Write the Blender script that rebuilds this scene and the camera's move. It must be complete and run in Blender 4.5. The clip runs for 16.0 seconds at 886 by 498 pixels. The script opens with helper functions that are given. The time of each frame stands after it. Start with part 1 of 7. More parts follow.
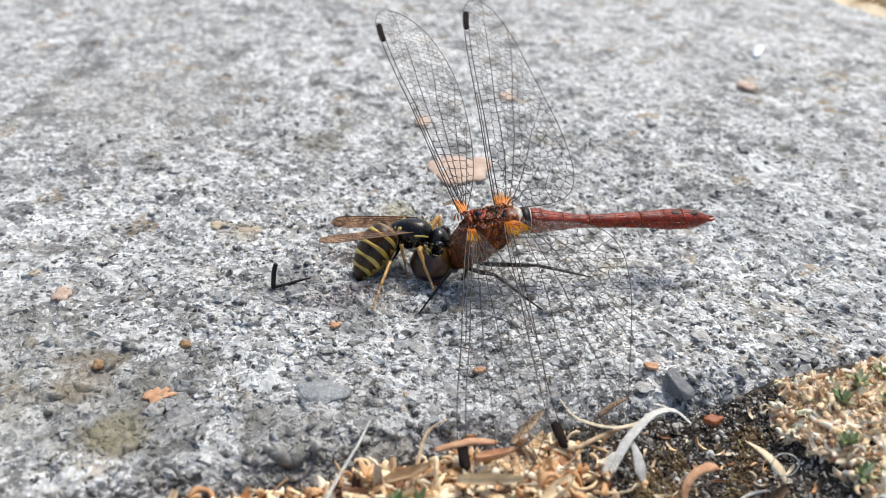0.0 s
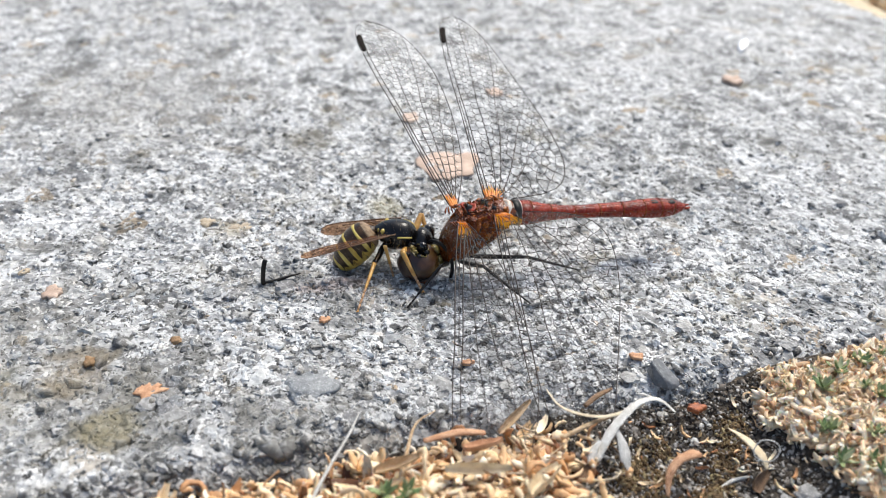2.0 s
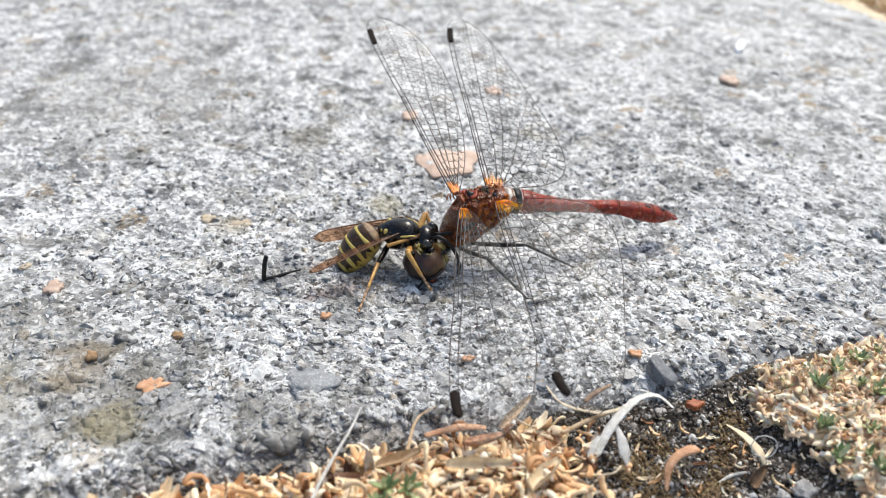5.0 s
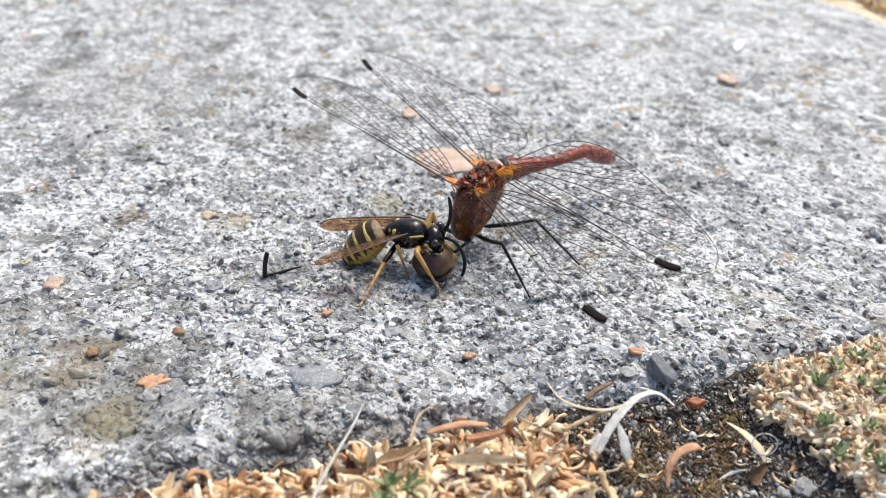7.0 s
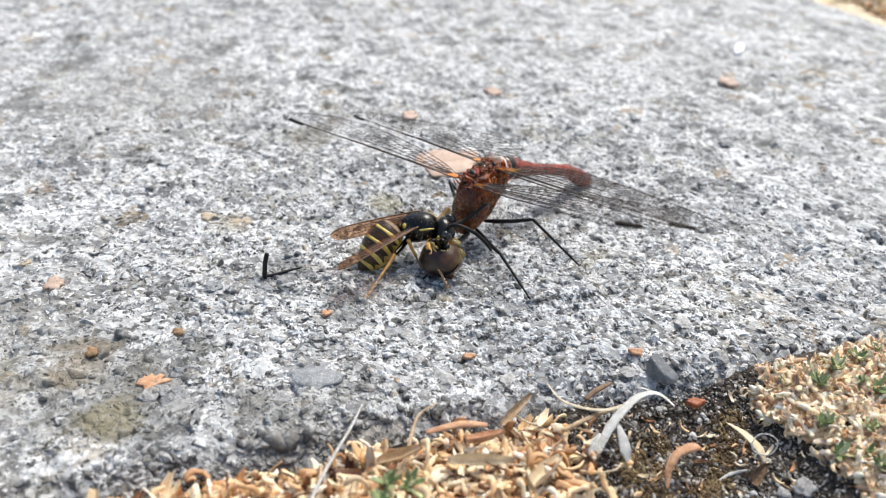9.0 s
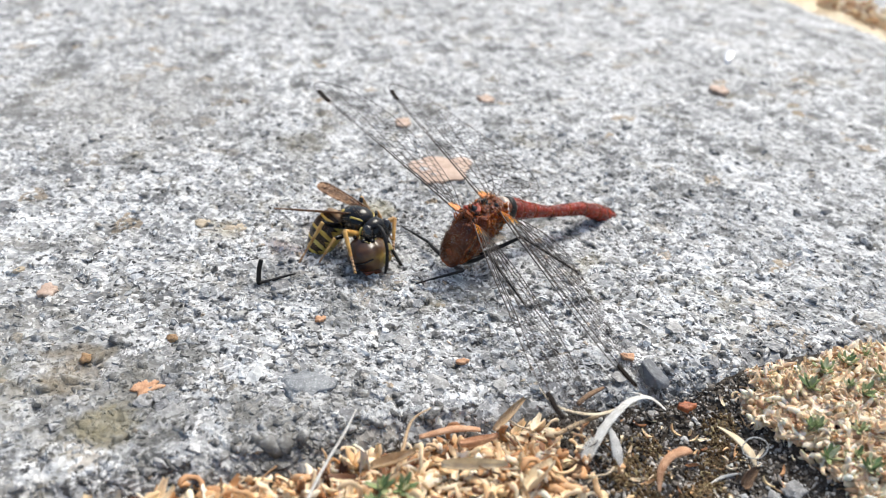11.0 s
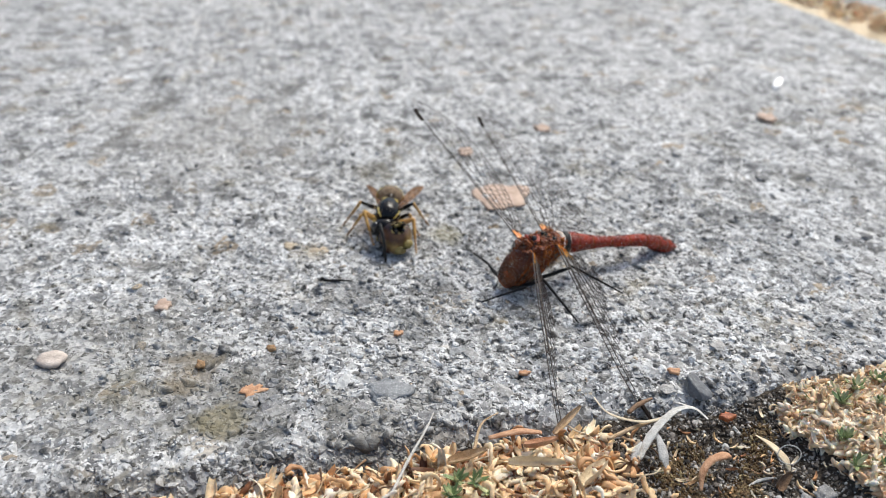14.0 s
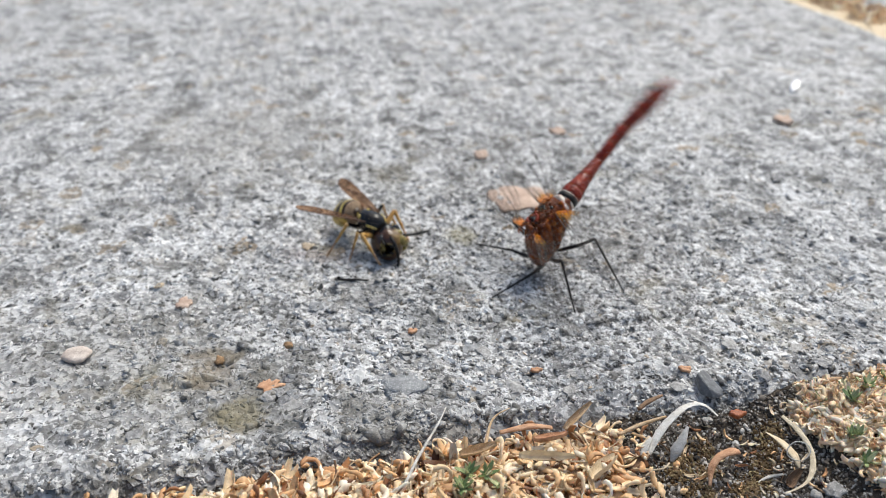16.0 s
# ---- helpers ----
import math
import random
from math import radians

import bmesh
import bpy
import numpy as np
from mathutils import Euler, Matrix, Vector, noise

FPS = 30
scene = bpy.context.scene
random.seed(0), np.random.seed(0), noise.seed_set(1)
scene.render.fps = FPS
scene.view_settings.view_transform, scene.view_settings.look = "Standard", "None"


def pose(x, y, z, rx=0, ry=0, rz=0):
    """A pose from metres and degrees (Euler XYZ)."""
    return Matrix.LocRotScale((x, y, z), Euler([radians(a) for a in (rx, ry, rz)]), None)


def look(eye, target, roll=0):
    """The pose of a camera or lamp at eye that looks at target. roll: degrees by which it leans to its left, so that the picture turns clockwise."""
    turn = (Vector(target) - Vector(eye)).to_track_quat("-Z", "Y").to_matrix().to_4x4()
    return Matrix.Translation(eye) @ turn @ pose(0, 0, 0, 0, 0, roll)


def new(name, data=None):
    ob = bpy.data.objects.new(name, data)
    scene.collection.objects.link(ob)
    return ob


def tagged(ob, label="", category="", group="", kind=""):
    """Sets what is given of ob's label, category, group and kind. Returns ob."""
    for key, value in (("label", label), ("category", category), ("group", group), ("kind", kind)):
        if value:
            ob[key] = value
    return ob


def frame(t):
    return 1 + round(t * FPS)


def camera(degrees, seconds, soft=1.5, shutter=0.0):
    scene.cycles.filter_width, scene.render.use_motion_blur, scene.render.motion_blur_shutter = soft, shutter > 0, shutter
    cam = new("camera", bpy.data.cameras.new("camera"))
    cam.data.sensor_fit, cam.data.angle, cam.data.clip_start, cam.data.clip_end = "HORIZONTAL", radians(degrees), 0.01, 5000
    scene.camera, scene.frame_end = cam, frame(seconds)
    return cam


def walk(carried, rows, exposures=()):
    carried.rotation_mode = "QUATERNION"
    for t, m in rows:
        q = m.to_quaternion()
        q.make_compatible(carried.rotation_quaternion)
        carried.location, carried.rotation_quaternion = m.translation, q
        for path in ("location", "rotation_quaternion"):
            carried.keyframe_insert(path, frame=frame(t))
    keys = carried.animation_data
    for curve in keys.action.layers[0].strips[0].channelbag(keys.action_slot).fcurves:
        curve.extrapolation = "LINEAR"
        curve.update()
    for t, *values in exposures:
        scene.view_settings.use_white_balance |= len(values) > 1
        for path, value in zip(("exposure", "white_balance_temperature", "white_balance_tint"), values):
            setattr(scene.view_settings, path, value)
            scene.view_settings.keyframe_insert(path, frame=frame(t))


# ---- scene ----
from mathutils.bvhtree import BVHTree

MM = 0.001


def mm(v):
    return Vector(v) * MM


PATH = [
    (0, (0.75, -75.53, 49.83), (-1.51, 1.92, 0.24), 2.13),
    (0.5, (0.80, -75.53, 49.94), (-1.29, 1.81, 0.16), 2.17),
    (1, (0.93, -75.94, 50.24), (-0.43, 1.23, 0.17), 2.20),
    (1.5, (1.24, -76.24, 50.42), (-0.10, 1.08, 0.58), 1.92),
    (2, (1.26, -76.41, 50.17), (0.02, 0.84, 0.22), 1.95),
    (2.5, (1.11, -76.46, 50.07), (0.05, 0.82, 0.16), 2.05),
    (3, (1.01, -76.40, 50.03), (-0.07, 0.85, 0.08), 2.08),
    (3.5, (1.01, -76.68, 50.07), (0.04, 0.50, 0.00), 2.20),
    (4, (0.63, -76.87, 50.33), (0.02, 0.34, 0.32), 2.48),
    (6.5, (0.72, -77.08, 50.02), (0.10, 0.09, -0.05), 2.53),
    (7, (0.00, -77.16, 50.11), (0.00, 0.00, 0.00), 3.00),
    (7.5, (0.05, -77.21, 49.94), (-0.13, 0.04, -0.02), 2.90),
    (8, (-0.06, -77.23, 49.95), (-0.22, 0.01, -0.04), 2.95),
    (8.5, (-0.01, -77.32, 49.81), (-0.29, -0.03, -0.10), 2.86),
    (9, (0.22, -77.37, 49.79), (0.00, 0.06, 0.11), 2.91),
    (11.5, (0.26, -78.35, 50.14), (1.03, -0.38, 1.31), 3.25),
    (12, (-0.11, -79.38, 50.79), (0.72, -1.30, 2.13), 3.44),
    (12.5, (-0.75, -81.44, 53.26), (-1.60, -2.77, 5.57), 2.93),
    (13, (-2.52, -84.30, 56.35), (-6.06, -5.55, 8.92), 2.04),
    (13.5, (-2.17, -85.26, 56.44), (-6.93, -6.89, 8.49), 1.51),
    (14, (-1.73, -85.95, 56.42), (-7.36, -7.51, 8.67), 1.14),
    (14.5, (-0.42, -86.67, 56.30), (-8.05, -7.99, 9.23), 0.63),
    (15, (-0.38, -87.33, 56.99), (-8.20, -8.41, 10.36), 0.55),
    (15.5, (-0.73, -87.85, 56.98), (-8.71, -9.32, 9.72), 0.56),
    (16, (-0.71, -87.71, 56.60), (-8.92, -9.14, 9.45), 0.20),
]
cam = camera(62.0, 16.0, soft=0.9, shutter=0.8)
cam.data.dof.use_dof = True
cam.data.dof.focus_distance = 0.0800
cam.data.dof.aperture_fstop = 32.0
walk(cam, [(t, look(mm(eye), mm(target), roll)) for t, eye, target, roll in PATH], exposures=[(0, 0.27, 6380, 6), (0.5, 0.37, 6380, 6), (1, 0.38, 6380, 6), (3.5, 0.45, 6380, 6), (9, 0.46, 6380, 6), (12, 0.37, 6380, 6), (12.8, 0.21, 6380, 6), (16, 0.12, 6380, 6)])

# ---- light: a bright, thinly clouded sky ----
world = bpy.data.worlds.new("sky")
scene.world = world
world.use_nodes = True
wn = world.node_tree.nodes
sky = wn.new("ShaderNodeTexSky")
sky.sky_type = "NISHITA"
sky.sun_disc = False
sky.sun_elevation = radians(58)
sky.sun_rotation = radians(30)
sky.dust_density = 4.0
wn["Background"].inputs["Strength"].default_value = 0.13
world.node_tree.links.new(sky.outputs["Color"], wn["Background"].inputs["Color"])

sun_data = bpy.data.lights.new("sun", "SUN")
sun_data.energy = 2.2
sun_data.angle = radians(24)
sun_data.color = (1.0, 0.95, 0.88)
sun = new("sun", sun_data)
sun.matrix_world = look((0.50 * 0.53, 0.86 * 0.53, 0.85), (0, 0, 0))


# ---- node helpers ----
def material(name):
    m = bpy.data.materials.new(name)
    m.use_nodes = True
    return m, m.node_tree.nodes, m.node_tree.links


def add(nodes, kind, **values):
    n = nodes.new(kind)
    for key, value in values.items():
        n.inputs[key].default_value = value
    return n


def ramp(nodes, stops, hard=False):
    n = nodes.new("ShaderNodeValToRGB")
    e = n.color_ramp.elements
    e[0].position, e[0].color = stops[0][0], (*stops[0][1], 1)
    e[1].position, e[1].color = stops[-1][0], (*stops[-1][1], 1)
    for p, c in stops[1:-1]:
        x = e.new(p)
        x.color = (*c, 1)
    if hard:
        n.color_ramp.interpolation = "CONSTANT"
    return n


def mixed(nodes, links, fac, a, b, mode="MIX"):
    n = nodes.new("ShaderNodeMix")
    n.data_type, n.blend_type = "RGBA", mode
    for socket, value in ((n.inputs[0], fac), (n.inputs[6], a), (n.inputs[7], b)):
        if isinstance(value, bpy.types.NodeSocket):
            links.new(value, socket)
        elif isinstance(value, (int, float)):
            socket.default_value = value
        else:
            socket.default_value = (*value, 1)
    return n.outputs[2]


def coords(nodes, links, scale=1000.0, world_space=False):
    """Coordinates in millimetres."""
    if world_space:
        src = nodes.new("ShaderNodeNewGeometry").outputs["Position"]
    else:
        src = nodes.new("ShaderNodeTexCoord").outputs["Object"]
    m = nodes.new("ShaderNodeVectorMath")
    m.operation = "SCALE"
    m.inputs["Scale"].default_value = scale
    links.new(src, m.inputs[0])
    return m.outputs[0]


def noise_tex(nodes, links, vec, scale, detail=4.0, rough=0.55, distort=0.0):
    n = add(nodes, "ShaderNodeTexNoise", Scale=scale, Detail=detail, Roughness=rough, Distortion=distort)
    links.new(vec, n.inputs["Vector"])
    return n


def bumped(nodes, links, height, normal_in, strength, distance):
    b = add(nodes, "ShaderNodeBump", Strength=strength, Distance=distance)
    links.new(height, b.inputs["Height"])
    links.new(b.outputs[0], normal_in)
    return b


# first two: rim grime, with the shade of the front edge in the colour
# third and fourth: darker patches of the slab where the wasp stands
STAINS_AND_SHADE = [(-30, -27, 9.0, 0.55, (0.15, 0.145, 0.13)), (-15, -30, 6.5, 0.5, (0.15, 0.145, 0.13)), (-10, -12.5, 5.0, 0.5, (0.10, 0.10, 0.092)), (-19, -7, 5.5, 0.5, (0.12, 0.118, 0.11)), (-46, -22, 18.0, 0.42, (0.20, 0.19, 0.165)), (-55, 45, 26.0, 0.42, (0.25, 0.24, 0.22)), (-10, -27, 9.0, 0.25, (0.22, 0.21, 0.19)), (-23, 31, 6.0, 0.45, (0.20, 0.18, 0.13)), (-8.5, 11, 3.2, 0.5, (0.36, 0.32, 0.19)), (-27, 4, 3.5, 0.45, (0.33, 0.27, 0.17)), (-35, -24, 4.0, 0.5, (0.24, 0.18, 0.10)), (-42, -25, 2.6, 0.4, (0.22, 0.20, 0.12)),
          (-29, -31, 3.0, 0.5, (0.26, 0.22, 0.11)), (14.5, 10.8, 2.6, 0.6, (0.10, 0.10, 0.095)), (10, 29, 3.0, 0.4, (0.14, 0.14, 0.14))]


def weathered(n, l, colour):
    """Broad tone, olive-tan lichen stains, grey grime, a dark joint band and painted edge shade on the slab, alike on
    its grains.
    """
    v = coords(n, l, 1000.0, True)
    broad = noise_tex(n, l, v, 0.045, 4, 0.6)
    br = ramp(n, [(0.3, (0.86, 0.86, 0.86)), (0.7, (1.18, 1.18, 1.18))])
    l.new(broad.outputs[0], br.inputs[0])
    c = mixed(n, l, 1.0, colour, br.outputs[0], "MULTIPLY")
    blot = noise_tex(n, l, v, 0.17, 5, 0.65, 0.8)
    bt = ramp(n, [(0.36, (0.46, 0.46, 0.45)), (0.49, (1, 1, 1))])
    l.new(blot.outputs[0], bt.inputs[0])
    c = mixed(n, l, 1.0, c, bt.outputs[0], "MULTIPLY")
    stain = noise_tex(n, l, v, 0.085, 6, 0.7, 0.8)
    st = ramp(n, [(0.57, (0, 0, 0)), (0.66, (0.45, 0.45, 0.45)), (0.8, (0.65, 0.65, 0.65))])
    l.new(stain.outputs[0], st.inputs[0])
    c = mixed(n, l, st.outputs[0], c, (0.24, 0.205, 0.125))
    # darker towards the joint, over the rim of the slab, in ragged tongues
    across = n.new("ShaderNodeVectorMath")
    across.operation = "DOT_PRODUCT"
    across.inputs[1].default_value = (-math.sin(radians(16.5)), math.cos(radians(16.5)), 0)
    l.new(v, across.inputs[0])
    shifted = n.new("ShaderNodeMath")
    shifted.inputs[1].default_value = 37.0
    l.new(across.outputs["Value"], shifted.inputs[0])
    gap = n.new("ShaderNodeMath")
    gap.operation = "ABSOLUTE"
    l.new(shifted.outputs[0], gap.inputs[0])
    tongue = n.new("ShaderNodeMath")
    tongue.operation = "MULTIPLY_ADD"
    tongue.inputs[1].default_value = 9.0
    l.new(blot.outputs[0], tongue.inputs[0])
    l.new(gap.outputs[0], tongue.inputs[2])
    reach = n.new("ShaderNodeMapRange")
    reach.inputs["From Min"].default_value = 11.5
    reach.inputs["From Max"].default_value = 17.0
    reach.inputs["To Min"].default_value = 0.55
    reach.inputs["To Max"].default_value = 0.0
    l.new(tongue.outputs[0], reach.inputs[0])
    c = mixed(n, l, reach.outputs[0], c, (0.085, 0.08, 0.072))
    # stains, dark patches, painted edge shade, ragged in outline: centre, radius, strength, colour
    for x, y, radius, strength, tint in STAINS_AND_SHADE:
        gap = n.new("ShaderNodeVectorMath")
        gap.operation = "DISTANCE"
        gap.inputs[1].default_value = (x, y, 0)
        l.new(v, gap.inputs[0])
        rag = n.new("ShaderNodeMath")
        rag.operation = "MULTIPLY_ADD"
        rag.inputs[1].default_value = radius * 2.2
        l.new(blot.outputs[0], rag.inputs[0])
        l.new(gap.outputs["Value"], rag.inputs[2])
        scaled = n.new("ShaderNodeMath")
        scaled.operation = "DIVIDE"
        scaled.inputs[1].default_value = radius * 3
        l.new(rag.outputs[0], scaled.inputs[0])
        mask = ramp(n, [(0.50, (strength, strength, strength)), (0.72, (0, 0, 0))])
        l.new(scaled.outputs[0], mask.inputs[0])
        c = mixed(n, l, mask.outputs[0], c, tint)
    return c


def concrete_material():
    m, n, l = material("weathered_concrete")
    p = n["Principled BSDF"]
    v = coords(n, l)
    # coarse aggregate and fine sand
    warp = noise_tex(n, l, v, 0.9, 3)
    add_v = n.new("ShaderNodeVectorMath")
    add_v.operation = "MULTIPLY_ADD"
    add_v.inputs[1].default_value = (0.7, 0.7, 0.7)
    l.new(warp.outputs["Color"], add_v.inputs[0])
    l.new(v, add_v.inputs[2])
    wv = add_v.outputs[0]
    coarse = add(n, "ShaderNodeTexVoronoi", Scale=0.30)
    fine = add(n, "ShaderNodeTexVoronoi", Scale=0.55)
    sand = add(n, "ShaderNodeTexVoronoi", Scale=1.3)
    for t in (coarse, fine, sand):
        l.new(wv, t.inputs["Vector"])
    def pick(tex):
        s = n.new("ShaderNodeSeparateColor")
        l.new(tex.outputs["Color"], s.inputs[0])
        return s.outputs[0], s.outputs[1]
    c1, c2 = pick(coarse)
    f1, f2 = pick(fine)
    s1, s2 = pick(sand)
    base = ramp(n, [(0.0, (0.26, 0.26, 0.26)), (0.25, (0.35, 0.35, 0.35)), (0.55, (0.45, 0.45, 0.45)), (0.8, (0.56, 0.56, 0.555)), (1.0, (0.65, 0.65, 0.64))])
    l.new(f1, base.inputs[0])
    stone = ramp(n, [(0.0, (0.17, 0.17, 0.172)), (0.5, (0.27, 0.272, 0.275)), (0.8, (0.32, 0.31, 0.29)), (0.93, (0.34, 0.27, 0.19)), (1.0, (0.42, 0.40, 0.37))])
    l.new(c1, stone.inputs[0])
    sandc = ramp(n, [(0.0, (0.24, 0.24, 0.24)), (0.3, (0.37, 0.37, 0.37)), (0.6, (0.52, 0.52, 0.52)), (1.0, (0.66, 0.66, 0.65))])
    l.new(s1, sandc.inputs[0])
    is_stone = ramp(n, [(0.0, (0, 0, 0)), (0.72, (0, 0, 0)), (0.73, (1, 1, 1)), (1.0, (1, 1, 1))])
    l.new(c2, is_stone.inputs[0])
    is_sand = ramp(n, [(0.0, (0, 0, 0)), (0.40, (0, 0, 0)), (0.46, (1, 1, 1)), (1.0, (1, 1, 1))])
    patch = noise_tex(n, l, v, 0.55, 3)
    l.new(patch.outputs[0], is_sand.inputs[0])
    a = mixed(n, l, is_sand.outputs[0], base.outputs[0], sandc.outputs[0])
    a = mixed(n, l, is_stone.outputs[0], a, stone.outputs[0])
    # chalky white bloom in the pores and dark specks
    bloom = noise_tex(n, l, v, 0.6, 5, 0.6)
    bl = ramp(n, [(0.0, (0, 0, 0)), (0.53, (0, 0, 0)), (0.60, (1, 1, 1)), (1.0, (1, 1, 1))])
    l.new(bloom.outputs[0], bl.inputs[0])
    a = mixed(n, l, bl.outputs[0], a, (0.64, 0.645, 0.645))
    speck = noise_tex(n, l, v, 0.8, 4, 0.58)
    sp = ramp(n, [(0.0, (1, 1, 1)), (0.37, (1, 1, 1)), (0.43, (0, 0, 0)), (1.0, (0, 0, 0))])
    l.new(speck.outputs[0], sp.inputs[0])
    a = mixed(n, l, sp.outputs[0], a, (0.13, 0.13, 0.128))
    # broad cloudy patches, paler where the crust is worn thin
    cloud = noise_tex(n, l, v, 0.16, 4, 0.6, 0.6)
    cr = ramp(n, [(0.32, (0.74, 0.74, 0.735)), (0.5, (1.0, 1.0, 1.0)), (0.68, (1.16, 1.16, 1.16))])
    l.new(cloud.outputs[0], cr.inputs[0])
    a = mixed(n, l, 1.0, a, cr.outputs[0], "MULTIPLY")
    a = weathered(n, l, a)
    l.new(a, p.inputs["Base Color"])
    p.inputs["Roughness"].default_value = 0.72
    p.inputs["Specular IOR Level"].default_value = 0.4
    h1 = mixed(n, l, 0.5, fine.outputs["Distance"], bloom.outputs[0])
    h2 = mixed(n, l, 0.4, h1, sand.outputs["Distance"])
    bumped(n, l, h2, p.inputs["Normal"], 1.0, 0.0007)
    return m


def mineral(name, dark, light, rough=0.6, grain=1.6, speck=0.35):
    m, n, l = material(name)
    p = n["Principled BSDF"]
    v = coords(n, l)
    a = noise_tex(n, l, v, grain, 6, 0.65)
    r = ramp(n, [(0.32, dark), (0.68, light)])
    l.new(a.outputs[0], r.inputs[0])
    rnd = n.new("ShaderNodeObjectInfo").outputs["Random"]
    tone = ramp(n, [(0.0, (0.65, 0.65, 0.67)), (0.6, (1.05, 1.05, 1.05)), (1.0, (1.5, 1.47, 1.42))])
    l.new(rnd, tone.inputs[0])
    c = mixed(n, l, 1.0, r.outputs[0], tone.outputs[0], "MULTIPLY")
    s = noise_tex(n, l, v, grain * 3.2, 3, 0.6)
    sr = ramp(n, [(0.58, (0, 0, 0)), (0.66, (speck, speck, speck))])
    l.new(s.outputs[0], sr.inputs[0])
    c = mixed(n, l, sr.outputs[0], c, (0.66, 0.66, 0.65))
    l.new(c, p.inputs["Base Color"])
    p.inputs["Roughness"].default_value = rough
    bumped(n, l, s.outputs[0], p.inputs["Normal"], 0.6, 0.00012)
    return m


def island_material(name, stops, rough=0.7, streak=2.2, trans=0.0, slab=False):
    """For heaps of small pieces: the tone changes from piece to piece."""
    m, n, l = material(name)
    p = n["Principled BSDF"]
    rnd = n.new("ShaderNodeNewGeometry").outputs["Random Per Island"]
    r = ramp(n, stops)
    l.new(rnd, r.inputs[0])
    v = coords(n, l)
    a = noise_tex(n, l, v, streak, 5, 0.65)
    ar = ramp(n, [(0.3, (0.74, 0.72, 0.69)), (0.7, (1.12, 1.12, 1.12))])
    l.new(a.outputs[0], ar.inputs[0])
    c = mixed(n, l, 1.0, r.outputs[0], ar.outputs[0], "MULTIPLY")
    if slab:
        # the same chalky crust and dark pores that cover the slab
        w = coords(n, l, 1000.0, True)
        crust = noise_tex(n, l, w, 1.05, 5, 0.62)
        white = ramp(n, [(0.51, (0, 0, 0)), (0.57, (0.80, 0.80, 0.80))])
        l.new(crust.outputs[0], white.inputs[0])
        c = mixed(n, l, white.outputs[0], c, (0.80, 0.80, 0.79))
        pore = ramp(n, [(0.40, (0.92, 0.92, 0.92)), (0.45, (0, 0, 0))])
        l.new(crust.outputs[0], pore.inputs[0])
        c = mixed(n, l, pore.outputs[0], c, (0.055, 0.054, 0.052))
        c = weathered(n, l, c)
    l.new(c, p.inputs["Base Color"])
    p.inputs["Roughness"].default_value = rough
    if trans:
        p.inputs["Subsurface Weight"].default_value = trans
        p.inputs["Subsurface Radius"].default_value = (0.001, 0.0007, 0.0004)
    if slab:
        bumped(n, l, crust.outputs[0], p.inputs["Normal"], 0.9, 0.0004)
    else:
        bumped(n, l, a.outputs[0], p.inputs["Normal"], 0.5, 0.0001)
    return m


def organic(name, dark, light, rough=0.4, grain=1.5, bump=0.4, depth=0.00008, spec=0.5, coat=0.0, stretch=(1, 1, 1)):
    """Cuticle, straw and leaf: two tones, fine relief."""
    m, n, l = material(name)
    p = n["Principled BSDF"]
    v = coords(n, l)
    s = n.new("ShaderNodeVectorMath")
    s.operation = "MULTIPLY"
    s.inputs[1].default_value = stretch
    l.new(v, s.inputs[0])
    a = noise_tex(n, l, s.outputs[0], grain, 5, 0.6)
    r = ramp(n, [(0.30, dark), (0.70, light)])
    l.new(a.outputs[0], r.inputs[0])
    l.new(r.outputs[0], p.inputs["Base Color"])
    fine = noise_tex(n, l, s.outputs[0], grain * 5, 4, 0.6)
    rr = n.new("ShaderNodeMapRange")
    rr.inputs["To Min"].default_value = rough * 0.75
    rr.inputs["To Max"].default_value = min(1, rough * 1.35)
    l.new(fine.outputs[0], rr.inputs[0])
    l.new(rr.outputs[0], p.inputs["Roughness"])
    p.inputs["Specular IOR Level"].default_value = spec
    p.inputs["Coat Weight"].default_value = coat
    p.inputs["Coat Roughness"].default_value = 0.12
    bumped(n, l, fine.outputs[0], p.inputs["Normal"], bump, depth)
    return m


